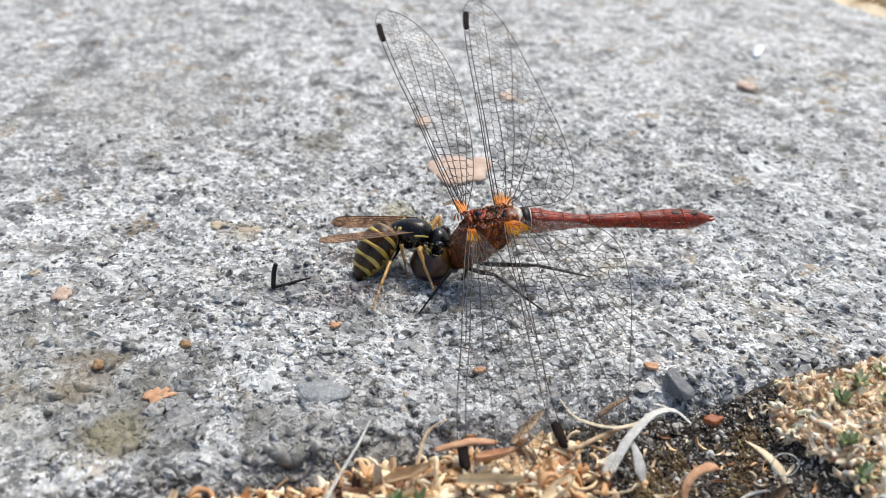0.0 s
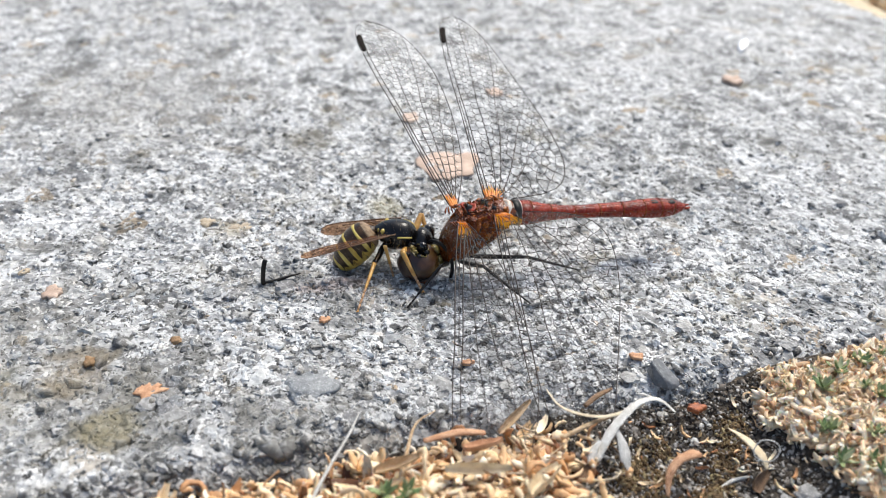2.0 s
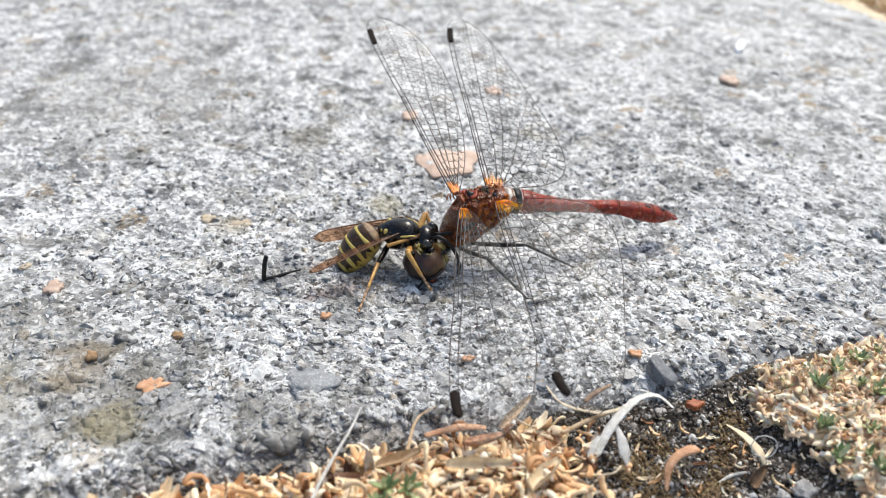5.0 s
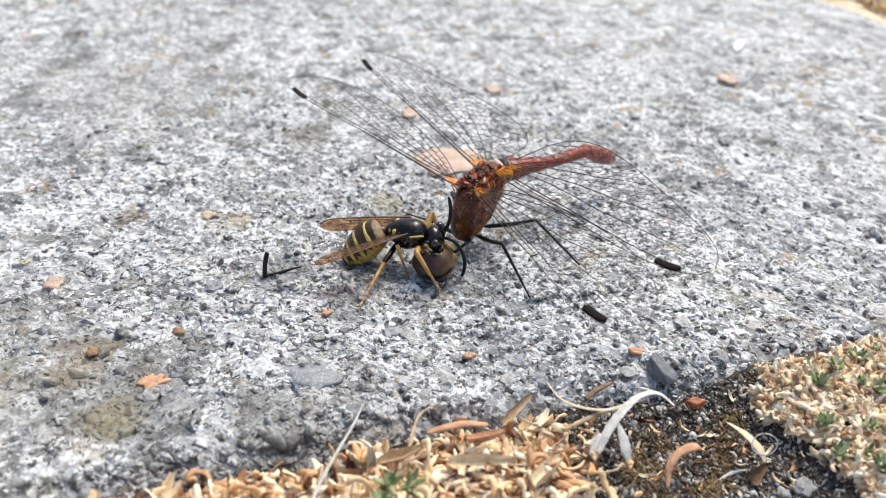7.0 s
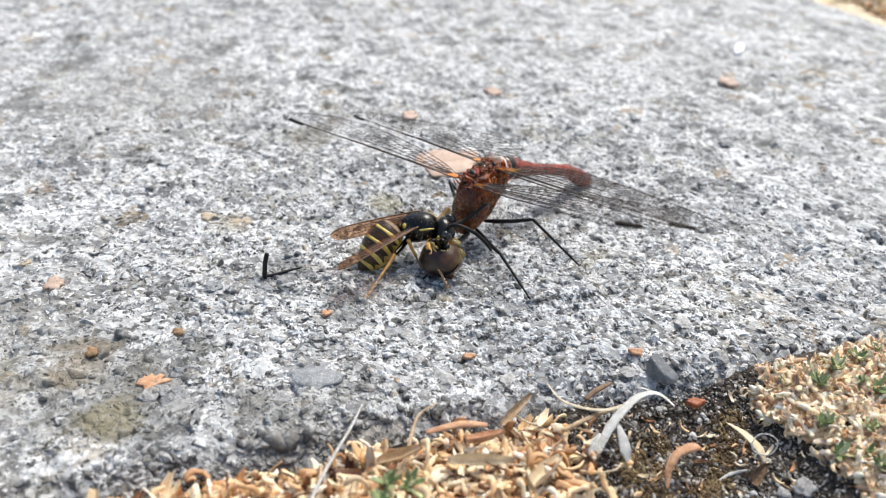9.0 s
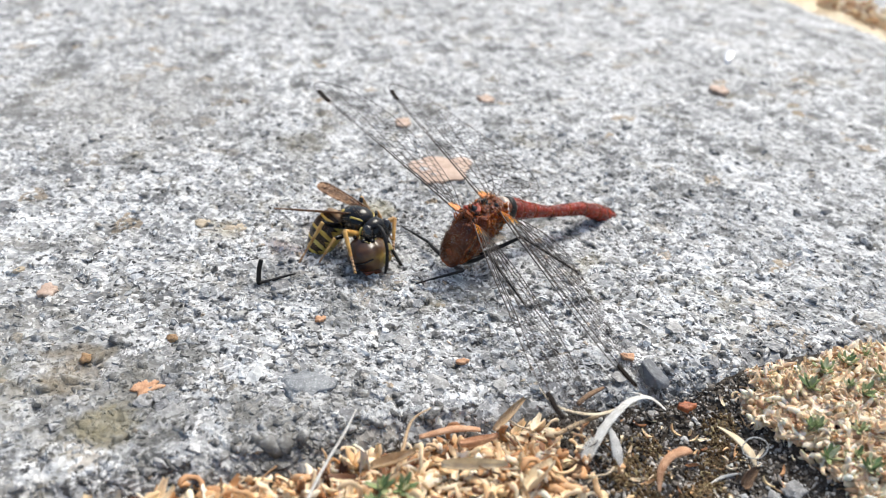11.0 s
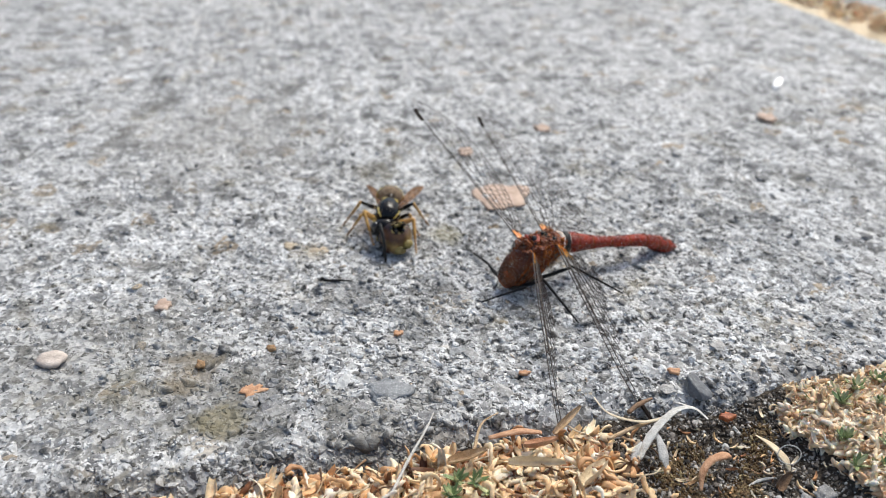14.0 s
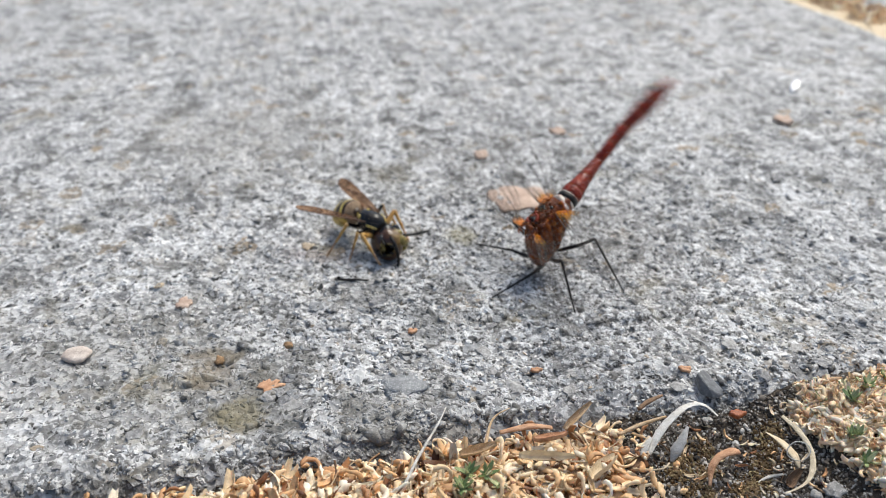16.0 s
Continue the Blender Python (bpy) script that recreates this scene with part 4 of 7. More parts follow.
def flake(name, x, y, long, wide, thick, mat, label, category, rz=0, curl=0.1, seed=0, lift=0.0, tilt=(0, 0), rag=1.0):
    """A small uneven flake with a ragged rim."""
    bm = bmesh.new()
    n, rings = 30, []
    rim = []
    for i in range(n):
        a = 2 * math.pi * i / n
        k = 1 + rag * 0.75 * noise.noise(Vector((math.cos(a) * 1.4 + seed * 5.1, math.sin(a) * 1.4, seed))) + rag * 0.45 * noise.noise(Vector((math.cos(a) * 4 + seed, math.sin(a) * 4, seed)))
        rim.append((long / 2 * k * math.cos(a), wide / 2 * k * math.sin(a)))
    for f, dz in ((0.55, -thick / 2), (0.97, -thick / 2), (1.0, 0), (0.94, thick / 2), (0.5, thick / 2)):
        rings.append([(px * f, py * f, dz + curl * ((px * f) ** 2 + 0.5 * (py * f) ** 2) / max(long, wide) + 0.12 * thick * noise.noise(Vector((px * 2, py * 2, seed)))) for px, py in rim])
    ring_loft(bm, rings)
    ob = link(name, bm, mat)
    place(ob, x, y, slab_at(x, y) + thick * 0.45 + 0.08 + lift, tilt[0], tilt[1], rz)
    return tagged(ob, label, category, SETS.get(name, ""))


def pebble(name, x, y, size, mat, label, rz=0, seed=0, sink=0.1, z=None, rough=0.5, sub=3):
    bm = bmesh.new()
    blob(bm, (0, 0, 0), size, rough, seed, sub)
    ob = link(name, bm, mat)
    place(ob, x, y, (slab_at(x, y) if z is None else z) + size[2] * 0.8 - sink, 0, 0, rz)
    return tagged(ob, label, "pebble", "pebbles on the slab" if name == "pebble" else "")


flake("orange_chip", -26.9, -25.9, 2.7, 2.0, 0.22, ORANGE_CHIP, "ragged pale orange chip lying on the concrete", "chip", 30, 0.15, 1)
pebble("pebble", -27, -18.4, (0.6, 0.5, 0.4), OCHRE, "tiny reddish brown pebble on the concrete", 20, 2, 0.1)
pebble("pebble", -34, -22.7, (0.55, 0.6, 0.5), OCHRE, "tiny ochre crumb on the concrete", 0, 3, 0.1)
flake("orange_chip", 3.2, -20.0, 1.3, 0.8, 0.3, ORANGE_CHIP, "small rust orange chip pressed on the concrete", "chip", 10, 0.1, 4)
flake("orange_chip", 20.5, -18.1, 1.4, 1.0, 0.3, ORANGE_CHIP, "small pale orange chip on the concrete", "chip", -15, 0.1, 5)
flake("orange_chip", -12.2, -14.6, 1.2, 0.9, 0.3, ORANGE_CHIP, "tiny orange flake on the concrete", "chip", 40, 0.1, 15)
flake("brown_flake", -30.8, 4.9, 1.7, 1.8, 0.45, TAN_STONE, "dull brown flake on the concrete", "flake", 0, 0.05, 6)
flake("tan_flake", -26.2, 4.4, 2.6, 2.0, 0.2, TAN_STONE, "flat dull tan scrap on the concrete", "flake", 15, 0.02, 31)
flake("tan_flake", -43.1, -11.6, 2.0, 2.2, 0.4, PINK_LEAF, "pale tan flake on the concrete", "flake", 30, 0.1, 7)
flake("leaf_scrap", 55.4, 66.8, 3.6, 4.2, 0.7, PINK_LEAF, "curled dry tan leaf scrap on the concrete", "leaf scrap", 20, 0.35, 8)
flake("leaf_scrap", 7.9, 55.3, 3.0, 3.2, 0.4, PINK_LEAF, "small pale orange leaf scrap", "leaf scrap", 0, 0.1, 9)
flake("leaf_scrap", -7.0, 41.5, 2.8, 3.2, 0.4, PINK_LEAF, "small pale pink leaf scrap on the concrete", "leaf scrap", 0, 0.1, 10)
flake("pinkish_scale", -51.5, -23.4, 3.4, 2.9, 0.5, DULL_SCALE, "round pinkish grey scale lying on the concrete", "scale", 0, 0.03, 11, 0.0, (0, 0), 0.25)
flake("pearly_scale", 63.9, 88.5, 2.1, 5.0, 0.5, SHELL, "glossy white scale on the concrete", "scale", -30, 0.03, 12, 0.7, (22, -4), 0.2)
flake("pink_leaf", 0.0, 24.6, 9.4, 9.0, 0.35, PINK_LEAF, "flat pale pink-brown dead leaf piece on the concrete", "leaf piece", 10, 0.03, 13, 0.0, (0, 0), 0.45)


def slate_shard():
    bm = bmesh.new()
    for x, y, z in ((-1.3, -0.6, 0), (-0.9, 1.5, 0), (0.6, 1.9, 0), (1.5, 0.5, 0), (1.1, -1.5, 0), (-0.3, -1.7, 0), (-1.0, 1.1, 1.5), (0.1, 1.5, 1.4), (1.2, -0.9, 0.45), (-0.6, -0.9, 0.9), (0.2, -1.4, 0.5)):
        bm.verts.new((1.0 * x, 1.0 * y, 1.15 * z))
    bmesh.ops.convex_hull(bm, input=bm.verts)
    bmesh.ops.bevel(bm, geom=list(bm.edges), offset=0.08, segments=1, affect="EDGES")
    ob = link("slate_chip", bm, SLATE, smooth=False)
    place(ob, 22.8, -20.6, slab_at(22.8, -20.6) - 0.45, 0, 0, 20)
    return tagged(ob, "angular dark blue-grey slate chip at the slab edge", "stone chip")


slate_shard()
pebble("slate_stone", -12.0, -24.3, (2.6, 1.9, 0.35), BLUE_STONE, "flat blue-grey stone sunk in the concrete", 12, 7, 0.28)
flake("red_scrap", 24.7, -25.4, 1.8, 1.1, 0.5, RUST, "shiny rust-red leaf scrap at the slab edge", "leaf scrap", 10, 0.4, 16, 0.2)


def strip(name, points, widths, thick, mat, label, category, flat=0.35):
    """A straw, stalk or curled blade along points."""
    bm = bmesh.new()
    pts = spline(points, 6)
    n = len(pts)
    w = [np.interp(k / (n - 1), np.linspace(0, 1, len(widths)), widths) for k in range(n)]
    tube(bm, pts, [float(q) for q in w], 8, flat)
    ob = link(name, bm, mat)
    return tagged(ob, label, category, SETS.get(name, ""))


def blade(points, widths, flat=0.18, ripple=0.05):
    bm = bmesh.new()
    pts = spline(points, 7)
    n = len(pts)
    w = [float(np.interp(k / (n - 1), np.linspace(0, 1, len(widths)), widths)) * (1 + ripple * math.sin(k * 1.9)) for k in range(n)]
    tube(bm, pts, w, 10, flat)
    return bm


def dried_blade():
    """The bleached straw that curls over the slab edge."""
    root = empty("dried_blade")
    tagged(root, "bleached white dry grass blade curled over the slab edge", "dry grass")
    part("sheath", blade([(22.2, -27.2, 1.7), (20.8, -26.3, 2.3), (19.1, -26.7, 2.4), (17.4, -28.2, 2.2), (15.8, -30.0, 1.4), (14.6, -32.0, 0.2)], [0.16, 0.40, 0.38, 0.42, 0.46, 0.24]), STRAW_WHITE, root, "broad white sheath")
    part("tatter", blade([(14.9, -30.6, 1.2), (14.2, -31.6, 0.7), (13.9, -32.6, -0.1)], [0.1, 0.4, 0.1], 0.15), STRAW_WHITE, root, "frayed tatter of the sheath")
    part("splinter", blade([(19.3, -24.1, 0.8), (19.8, -24.5, 1.2), (20.5, -25.4, 1.7)], [0.05, 0.24, 0.2], 0.4), STRAW_WHITE, root, "short white splinter")


def loose_blade(name, at, points, widths, mat, label, flat):
    """A blade that lies loose, with its origin in its middle."""
    bm = blade([tuple(Vector(p) - Vector(at)) for p in points], widths, flat)
    ob = link(name, bm, mat)
    place(ob, *at)
    return tagged(ob, label, "dry grass")


STRAW_CREAM = organic("cream_straw", (0.50, 0.40, 0.26), (0.78, 0.68, 0.50), 0.5, 1.2, 0.6, 0.0002)
STRAW_GREY = organic("grey_straw", (0.36, 0.35, 0.33), (0.62, 0.60, 0.57), 0.5, 1.2, 0.6, 0.0002)
dried_blade()
CURL_AT, TONGUE_AT = (15.1, -25.8, 1.35), (17.0, -31.0, 0.6)
CURL = loose_blade("curled_straw", CURL_AT, [(10.8, -23.9, 0.7), (11.7, -26.2, 1.0), (13.2, -27.5, 1.3), (15.4, -28.1, 1.6), (17.6, -27.6, 1.9), (19.4, -26.6, 2.0)], [0.06, 0.16, 0.3, 0.26, 0.3, 0.2], STRAW_CREAM, "loose cream straw curled beside the white grass blade", 0.3)
TONGUE = loose_blade("straw_flake", TONGUE_AT, [(16.5, -29.2, 1.5), (16.9, -30.6, 1.0), (17.1, -31.8, 0.4), (17.4, -32.7, -0.3)], [0.1, 0.5, 0.62, 0.15], STRAW_GREY, "loose pointed grey-white straw flake on dark soil", 0.15)
strip("dry_stalk", [(-9.6, -39.6, 0.6), (-8.4, -36.0, 1.6), (-7.0, -32.2, 2.2), (-6.4, -29.9, 2.5)], [0.16, 0.16, 0.12, 0.05], 0, STRAW_WHITE, "thin pale dry grass stalk leaning on the slab", "dry stalk", 1.0)
strip("dry_stalk", [(-2.6, -37.2, 0.2), (-2.0, -33.2, 1.0), (-1.4, -30.0, 1.5), (0.3, -28.6, 1.9)], [0.2, 0.18, 0.12, 0.05], 0, STRAW_TAN, "bent tan dry stalk among husks", "dry stalk", 1.0)
strip("dry_stalk", [(11.7, -29.8, 0.4), (14.2, -28.5, 0.9), (16.9, -27.3, 1.2)], [0.2, 0.24, 0.12], 0, STRAW_TAN, "straight tan stalk lying under the white blade", "dry stalk", 0.9)
strip("twig", [(14.3, -25.7, 0.5), (15.6, -24.5, 0.7), (17.2, -23.2, 0.5)], [0.25, 0.3, 0.15], 0, STRAW_BROWN, "thin brown twig on the slab edge", "twig", 0.8)
strip("orange_peel", [(20.3, -34.8, -0.6), (20.5, -33.5, 0.5), (21.4, -32.4, 1.1), (22.7, -31.7, 1.2), (23.4, -31.4, 1.0)], [0.14, 0.34, 0.44, 0.60, 0.48], 0, ORANGE_CHIP, "curled orange-brown leaf strip on dark soil", "leaf strip", 0.45)
strip("cream_husk", [(27.5, -27.0, -0.2), (28.4, -28.8, 0.4), (29.4, -30.4, 0.1), (29.8, -31.4, -0.6)], [0.05, 0.55, 0.7, 0.12], 0, CREAM, "torn cream husk lying on dark soil", "husk", 0.16)
strip("stem_piece", [(-0.6, -31.4, 1.0), (2.4, -30.6, 1.4), (4.8, -30.2, 1.1)], [0.3, 0.5, 0.3], 0, ORANGE_CHIP, "flat rust-brown stem piece under the slab edge", "stem piece", 0.5)


def husk(name, start, end, width, depth, curl, mat, label, category, roll=0, seed=0):
    """An open, boat-shaped husk with ribs, between two points."""
    a, b = Vector(start), Vector(end)
    length = (b - a).length
    bm = bmesh.new()
    nl, nw, sheets = 16, 9, []
    for side in (0, 1):
        rows = []
        for i in range(nl):
            t = i / (nl - 1)
            w = width * math.sin(math.pi * (0.07 + 0.87 * t)) ** 0.5 * (1.1 - 0.35 * t)
            row = []
            for j in range(nw):
                q = 2 * j / (nw - 1) - 1
                rib = 0.05 * width * math.cos(6 * math.pi * q) + 0.10 * width * noise.noise(Vector((t * 3, q * 2, seed)))
                row.append(bm.verts.new((length * (t - 0.5), 0.5 * w * q * (1 - 0.25 * abs(q) * depth / width), depth * q * q * w / width + curl * (t - 0.5) ** 2 * 4 + rib - 0.09 * side * (1.2 - q * q))))
            rows.append(row)
        sheets.append(rows)
        for p, q in zip(rows, rows[1:]):
            for j in range(nw - 1):
                f = (p[j], q[j], q[j + 1], p[j + 1])
                bm.faces.new(f if side == 0 else f[::-1])
    up, low = sheets
    for j in (0, nw - 1):
        for i in range(nl - 1):
            bm.faces.new((up[i][j], low[i][j], low[i + 1][j], up[i + 1][j]))
    for i in (0, nl - 1):
        for j in range(nw - 1):
            bm.faces.new((up[i][j], up[i][j + 1], low[i][j + 1], low[i][j]))
    ob = link(name, bm, mat)
    way = (b - a).normalized()
    m = way.to_track_quat("X", "Z").to_matrix().to_4x4() @ Matrix.Rotation(radians(roll), 4, "X")
    m.translation = (a + b) / 2 * MM
    ob.matrix_basis = m
    return tagged(ob, label, category, SETS.get(name, ""))


husk("pale_husk", (1.4, -34.8, 1.1), (7.0, -34.4, 1.2), 1.25, 0.75, 0.35, CREAM, "long pale open husk on the litter", "husk", 20, 1)
husk("tan_husk", (8.6, -36.6, 0.6), (11.2, -33.6, 0.9), 1.5, 1.0, 0.25, CREAM, "plump cream husk on the litter", "husk", -15, 2)
husk("tan_husk", (6.0, -29.6, 0.5), (8.9, -26.7, 1.9), 0.95, 0.5, 0.2, STRAW_TAN, "pointed tan husk leaning on the slab edge", "husk", 35, 3)
husk("brown_husk", (3.0, -32.6, 1.1), (6.4, -31.6, 1.5), 1.3, 0.5, 0.3, ORANGE_CHIP, "curled orange-brown husk on the litter", "husk", -25, 4)
husk("brown_husk", (12.2, -34.2, 0.2), (14.4, -32.6, 0.7), 1.0, 0.4, 0.3, STRAW_BROWN, "torn brown husk on the soil", "husk", 30, 5)
husk("tan_husk", (-4.4, -35.6, 1.3), (-0.8, -33.9, 1.6), 1.15, 0.7, 0.35, STRAW_TAN, "split tan husk on the litter", "husk", 10, 6)


def soil_at(x, y):
    u, v = xy_to_uv(np.array([float(x)]), np.array([float(y)]))
    return float(joint_top(u, v)[0])


pebble("soil_stone", 33.0, -33.0, (1.05, 0.8, 0.5), GREY_STONE, "rough grey stone on the dark soil", 25, 21, 0.1, soil_at(33.0, -33.0), 0.8)
pebble("soil_stone", 31.2, -33.6, (0.8, 0.6, 0.5), GREY_STONE, "small grey stone on the dark soil", 70, 22, 0.05, soil_at(31.2, -33.6), 0.8)
pebble("soil_stone", 19.4, -36.6, (0.7, 0.55, 0.45), PALE_STONE, "small pale stone on the dark soil", 10, 23, 0.05, soil_at(19.4, -36.6), 0.8)
h = soil_at(29.3, -31.6)
husk("brown_husk", (28.4, -32.4, h + 0.3), (30.0, -30.6, h + 0.9), 1.3, 0.6, 0.5, STRAW_BROWN, "crumpled brown husk on dark soil", "husk", 40, 8)
h = soil_at(27.4, -31.4)
strip("dry_stalk", [(25.9, -31.9, h + 0.2), (27.2, -31.3, h + 0.6), (28.8, -30.7, h + 0.5)], [0.1, 0.2, 0.14], 0, STRAW_WHITE, "short whitish stalk lying on dark soil", "dry stalk", 0.7)


def thread_ring():
    bm = bmesh.new()
    pts = [(1.05 * math.cos(a) * (1 + 0.1 * math.sin(2 * a)), 0.95 * math.sin(a), 0.25 * math.sin(a + 1)) for a in np.linspace(0.3, 6.6, 36)]
    tube(bm, pts, 0.055, 5)
    ob = link("thread_ring", bm, STRAW_WHITE)
    place(ob, 29.6, -30.6, 0.9, 50, 0, 0)
    return tagged(ob, "thin pale fibre curled into a ring on dark soil", "fibre")


thread_ring()


# ---- wings ----
def outline_at(profile, t):
    xs = [p[0] for p in profile]
    return float(np.interp(t, xs, [p[1] for p in profile])), float(np.interp(t, xs, [p[2] for p in profile]))


def smooth_profile(profile, wide=1.0):
    return [(a, b * wide, c * wide) for a, b, c in smooth_sections(profile, 5)]


# along the span: share of the length, leading edge, trailing edge (millimetres, rearward positive)
FORE_WING = smooth_profile([(0, 0.0, 0.9), (0.04, -0.1, 1.7), (0.15, -0.2, 3.6), (0.3, -0.25, 5.2), (0.48, -0.2, 6.4), (0.65, -0.35, 6.9), (0.8, -0.25, 6.5), (0.9, 0.05, 5.5), (0.96, 0.7, 4.2), (0.99, 1.5, 3.1), (1, 2.2, 2.4)], 1.12)
HIND_WING = smooth_profile([(0, 0.0, 3.0), (0.03, -0.1, 7.4), (0.08, -0.15, 9.6), (0.16, -0.2, 10.5), (0.26, -0.2, 10.5), (0.4, -0.2, 9.8), (0.55, -0.3, 8.6), (0.7, -0.35, 7.3), (0.82, -0.2, 6.2), (0.9, 0.05, 5.2), (0.96, 0.7, 4.1), (0.99, 1.5, 3.0), (1, 2.2, 2.4)], 1.14)


def wing_height(x, y, length):
    """The pleats near the front edge and the slight sag of the film."""
    return 0.10 * math.sin(y * 4.2) * math.exp(-y * 0.9) + 0.0016 * (x - length / 2) ** 2 * 0.4 - 0.012 * y * y * 0.5


def film(profile, length):
    bm = bmesh.new()
    ns, nc = 44, 10
    rows = []
    for i in range(ns + 1):
        t = i / ns
        a, b = outline_at(profile, t)
        rows.append([bm.verts.new((length * t, a + (b - a) * j / nc, wing_height(length * t, a + (b - a) * j / nc, length))) for j in range(nc + 1)])
    for r, s in zip(rows, rows[1:]):
        for j in range(nc):
            bm.faces.new((r[j], r[j + 1], s[j + 1], s[j]))
    return bm


def vein(bm, pts, r0, r1, length):
    q = [(x, y, wing_height(x, y, length)) for x, y in pts]
    n = len(q)
    tube(bm, q, [r0 + (r1 - r0) * k / max(1, n - 1) for k in range(n)], 4)


def clip_cell(poly, px, py, qx, qy, other):
    """Cuts a cell to the side of p, half-way to q; the new edge is marked with the other cell's number."""
    mx, my, nx, ny = (px + qx) / 2, (py + qy) / 2, qx - px, qy - py
    out, n = [], len(poly)
    for i in range(n):
        x0, y0, tag = poly[i]
        x1, y1, _ = poly[(i + 1) % n]
        d0, d1 = (x0 - mx) * nx + (y0 - my) * ny, (x1 - mx) * nx + (y1 - my) * ny
        if d0 <= 0:
            out.append((x0, y0, tag))
            if d1 > 0:
                k = d0 / (d0 - d1)
                out.append((x0 + k * (x1 - x0), y0 + k * (y1 - y0), other))
        elif d1 <= 0:
            k = d0 / (d0 - d1)
            out.append((x0 + k * (x1 - x0), y0 + k * (y1 - y0), tag))
    return out


def cell_edges(seeds):
    """Edges between neighbouring cells, one cell a seed, as pairs of points."""
    edges = []
    pts = np.array(seeds)
    for i, (x, y) in enumerate(seeds):
        poly = [(x - 2, y - 2, -1), (x + 2, y - 2, -1), (x + 2, y + 2, -1), (x - 2, y + 2, -1)]
        d = np.hypot(pts[:, 0] - x, pts[:, 1] - y)
        for j in np.argsort(d)[1:22]:
            if d[j] > 4:
                break
            poly = clip_cell(poly, x, y, *seeds[j], int(j))
        for k, (x0, y0, tag) in enumerate(poly):
            if tag > i:
                x1, y1, _ = poly[(k + 1) % len(poly)]
                edges.append(((x0, y0), (x1, y1)))
    return edges


def veins(profile, length, seed, hind):
    r = random.Random(seed)
    bm = bmesh.new()
    ts = [k / 40 for k in range(41)]

    def inside(x, y):
        if not 0 < x < length:
            return False
        a, b = outline_at(profile, x / length)
        return a + 0.8 < y < b

    # rim
    vein(bm, [(length * t, outline_at(profile, t)[0]) for t in ts], 0.08, 0.04, length)
    vein(bm, [(length * t, outline_at(profile, t)[1]) for t in ts], 0.055, 0.042, length)
    # subcosta as far as the nodus, and the radius behind it
    vein(bm, [(length * t, outline_at(profile, t)[0] + 0.42) for t in ts[1:21]], 0.055, 0.045, length)
    vein(bm, [(length * t, outline_at(profile, t)[0] + 0.85 - 0.1 * t) for t in ts[1:38]], 0.072, 0.045, length)
    # long veins that fan out from the root and sweep back to the rear edge: share of the chord along the span
    fans = [((0, 0.10), (0.2, 0.16), (0.5, 0.20), (0.9, 0.42), (1.0, 0.6)),
            ((0, 0.22), (0.2, 0.34), (0.5, 0.46), (0.75, 0.74), (0.9, 1.0)),
            ((0, 0.36), (0.15, 0.52), (0.4, 0.70), (0.62, 1.0)),
            ((0, 0.5), (0.12, 0.70), (0.26, 0.82), (0.42, 1.0))]
    if hind:
        fans = [fans[0], ((0, 0.14), (0.2, 0.26), (0.5, 0.46), (0.75, 0.78), (0.88, 1.0)),
                ((0, 0.18), (0.14, 0.34), (0.35, 0.58), (0.56, 1.0)), ((0, 0.22), (0.1, 0.42), (0.22, 0.62), (0.36, 1.0))]

    def line(k, t):
        a, b = outline_at(profile, t)
        share = float(np.interp(t, [q[0] for q in fans[k]], [q[1] for q in fans[k]]))
        return min(a + 0.85 + (b - a - 0.85) * share, b)

    for k in range(len(fans)):
        row = [(length * t, line(k, t)) for t in np.linspace(0.02, min(1.0, fans[k][-1][0]) - 0.015, 26)]
        vein(bm, row, 0.055, 0.022, length)
    # cross veins along the front edge, strongest at the nodus
    for lo, hi, step in ((0.07, 0.5, 1.35), (0.5, 0.82, 1.2), (0.92, 0.985, 0.8)):
        x = length * lo
        while x < length * hi:
            a, _ = outline_at(profile, x / length)
            nodus = abs(x - length * 0.5) < 0.01
            vein(bm, [(x, a), (x + (0.35 if nodus else r.uniform(-0.05, 0.15)), a + 0.82)], 0.08 if nodus else 0.026, 0.06 if nodus else 0.026, length)
            x += step * r.uniform(0.85, 1.15)
    # cells in rows between the long veins, small towards the tip and the rear edge
    seeds = []
    for k in range(len(fans) + 1):
        x = 0.5
        while x < length:
            t = x / length
            a, b = outline_at(profile, t)
            lo = a + 0.85 if k == 0 else line(k - 1, t)
            hi = b if k == len(fans) else line(k, t)
            size = float(np.interp(t, [0, 0.3, 0.6, 1], [1.25, 1.0, 0.78, 0.62]))
            wide = hi - lo
            if wide > 0.25 * size:
                n = max(1, round(wide / size))
                for j in range(n):
                    push = 0.5 * size * (j % 2) if n > 1 else 0.0
                    seeds.append((x + push + r.uniform(-0.14, 0.14) * size, lo + wide * (j + 0.5 + r.uniform(-0.12, 0.12)) / n))
            x += size * (0.95 if wide < 1.6 * size else 1.0)
    for a, b in cell_edges(seeds):
        if math.dist(a, b) < 0.06:
            continue
        if not inside(*a):
            a, b = b, a
        if not inside(*a):
            continue
        if not inside(*b):
            lo, hi = 0.0, 1.0
            for _ in range(7):
                mid = (lo + hi) / 2
                if inside(a[0] + mid * (b[0] - a[0]), a[1] + mid * (b[1] - a[1])):
                    lo = mid
                else:
                    hi = mid
            b = (a[0] + lo * (b[0] - a[0]), a[1] + lo * (b[1] - a[1]))
        w = float(np.interp(a[0] / length, [0, 0.45, 1], [0.040, 0.028, 0.016]))
        vein(bm, [a, b], w, w, length)
    return bm


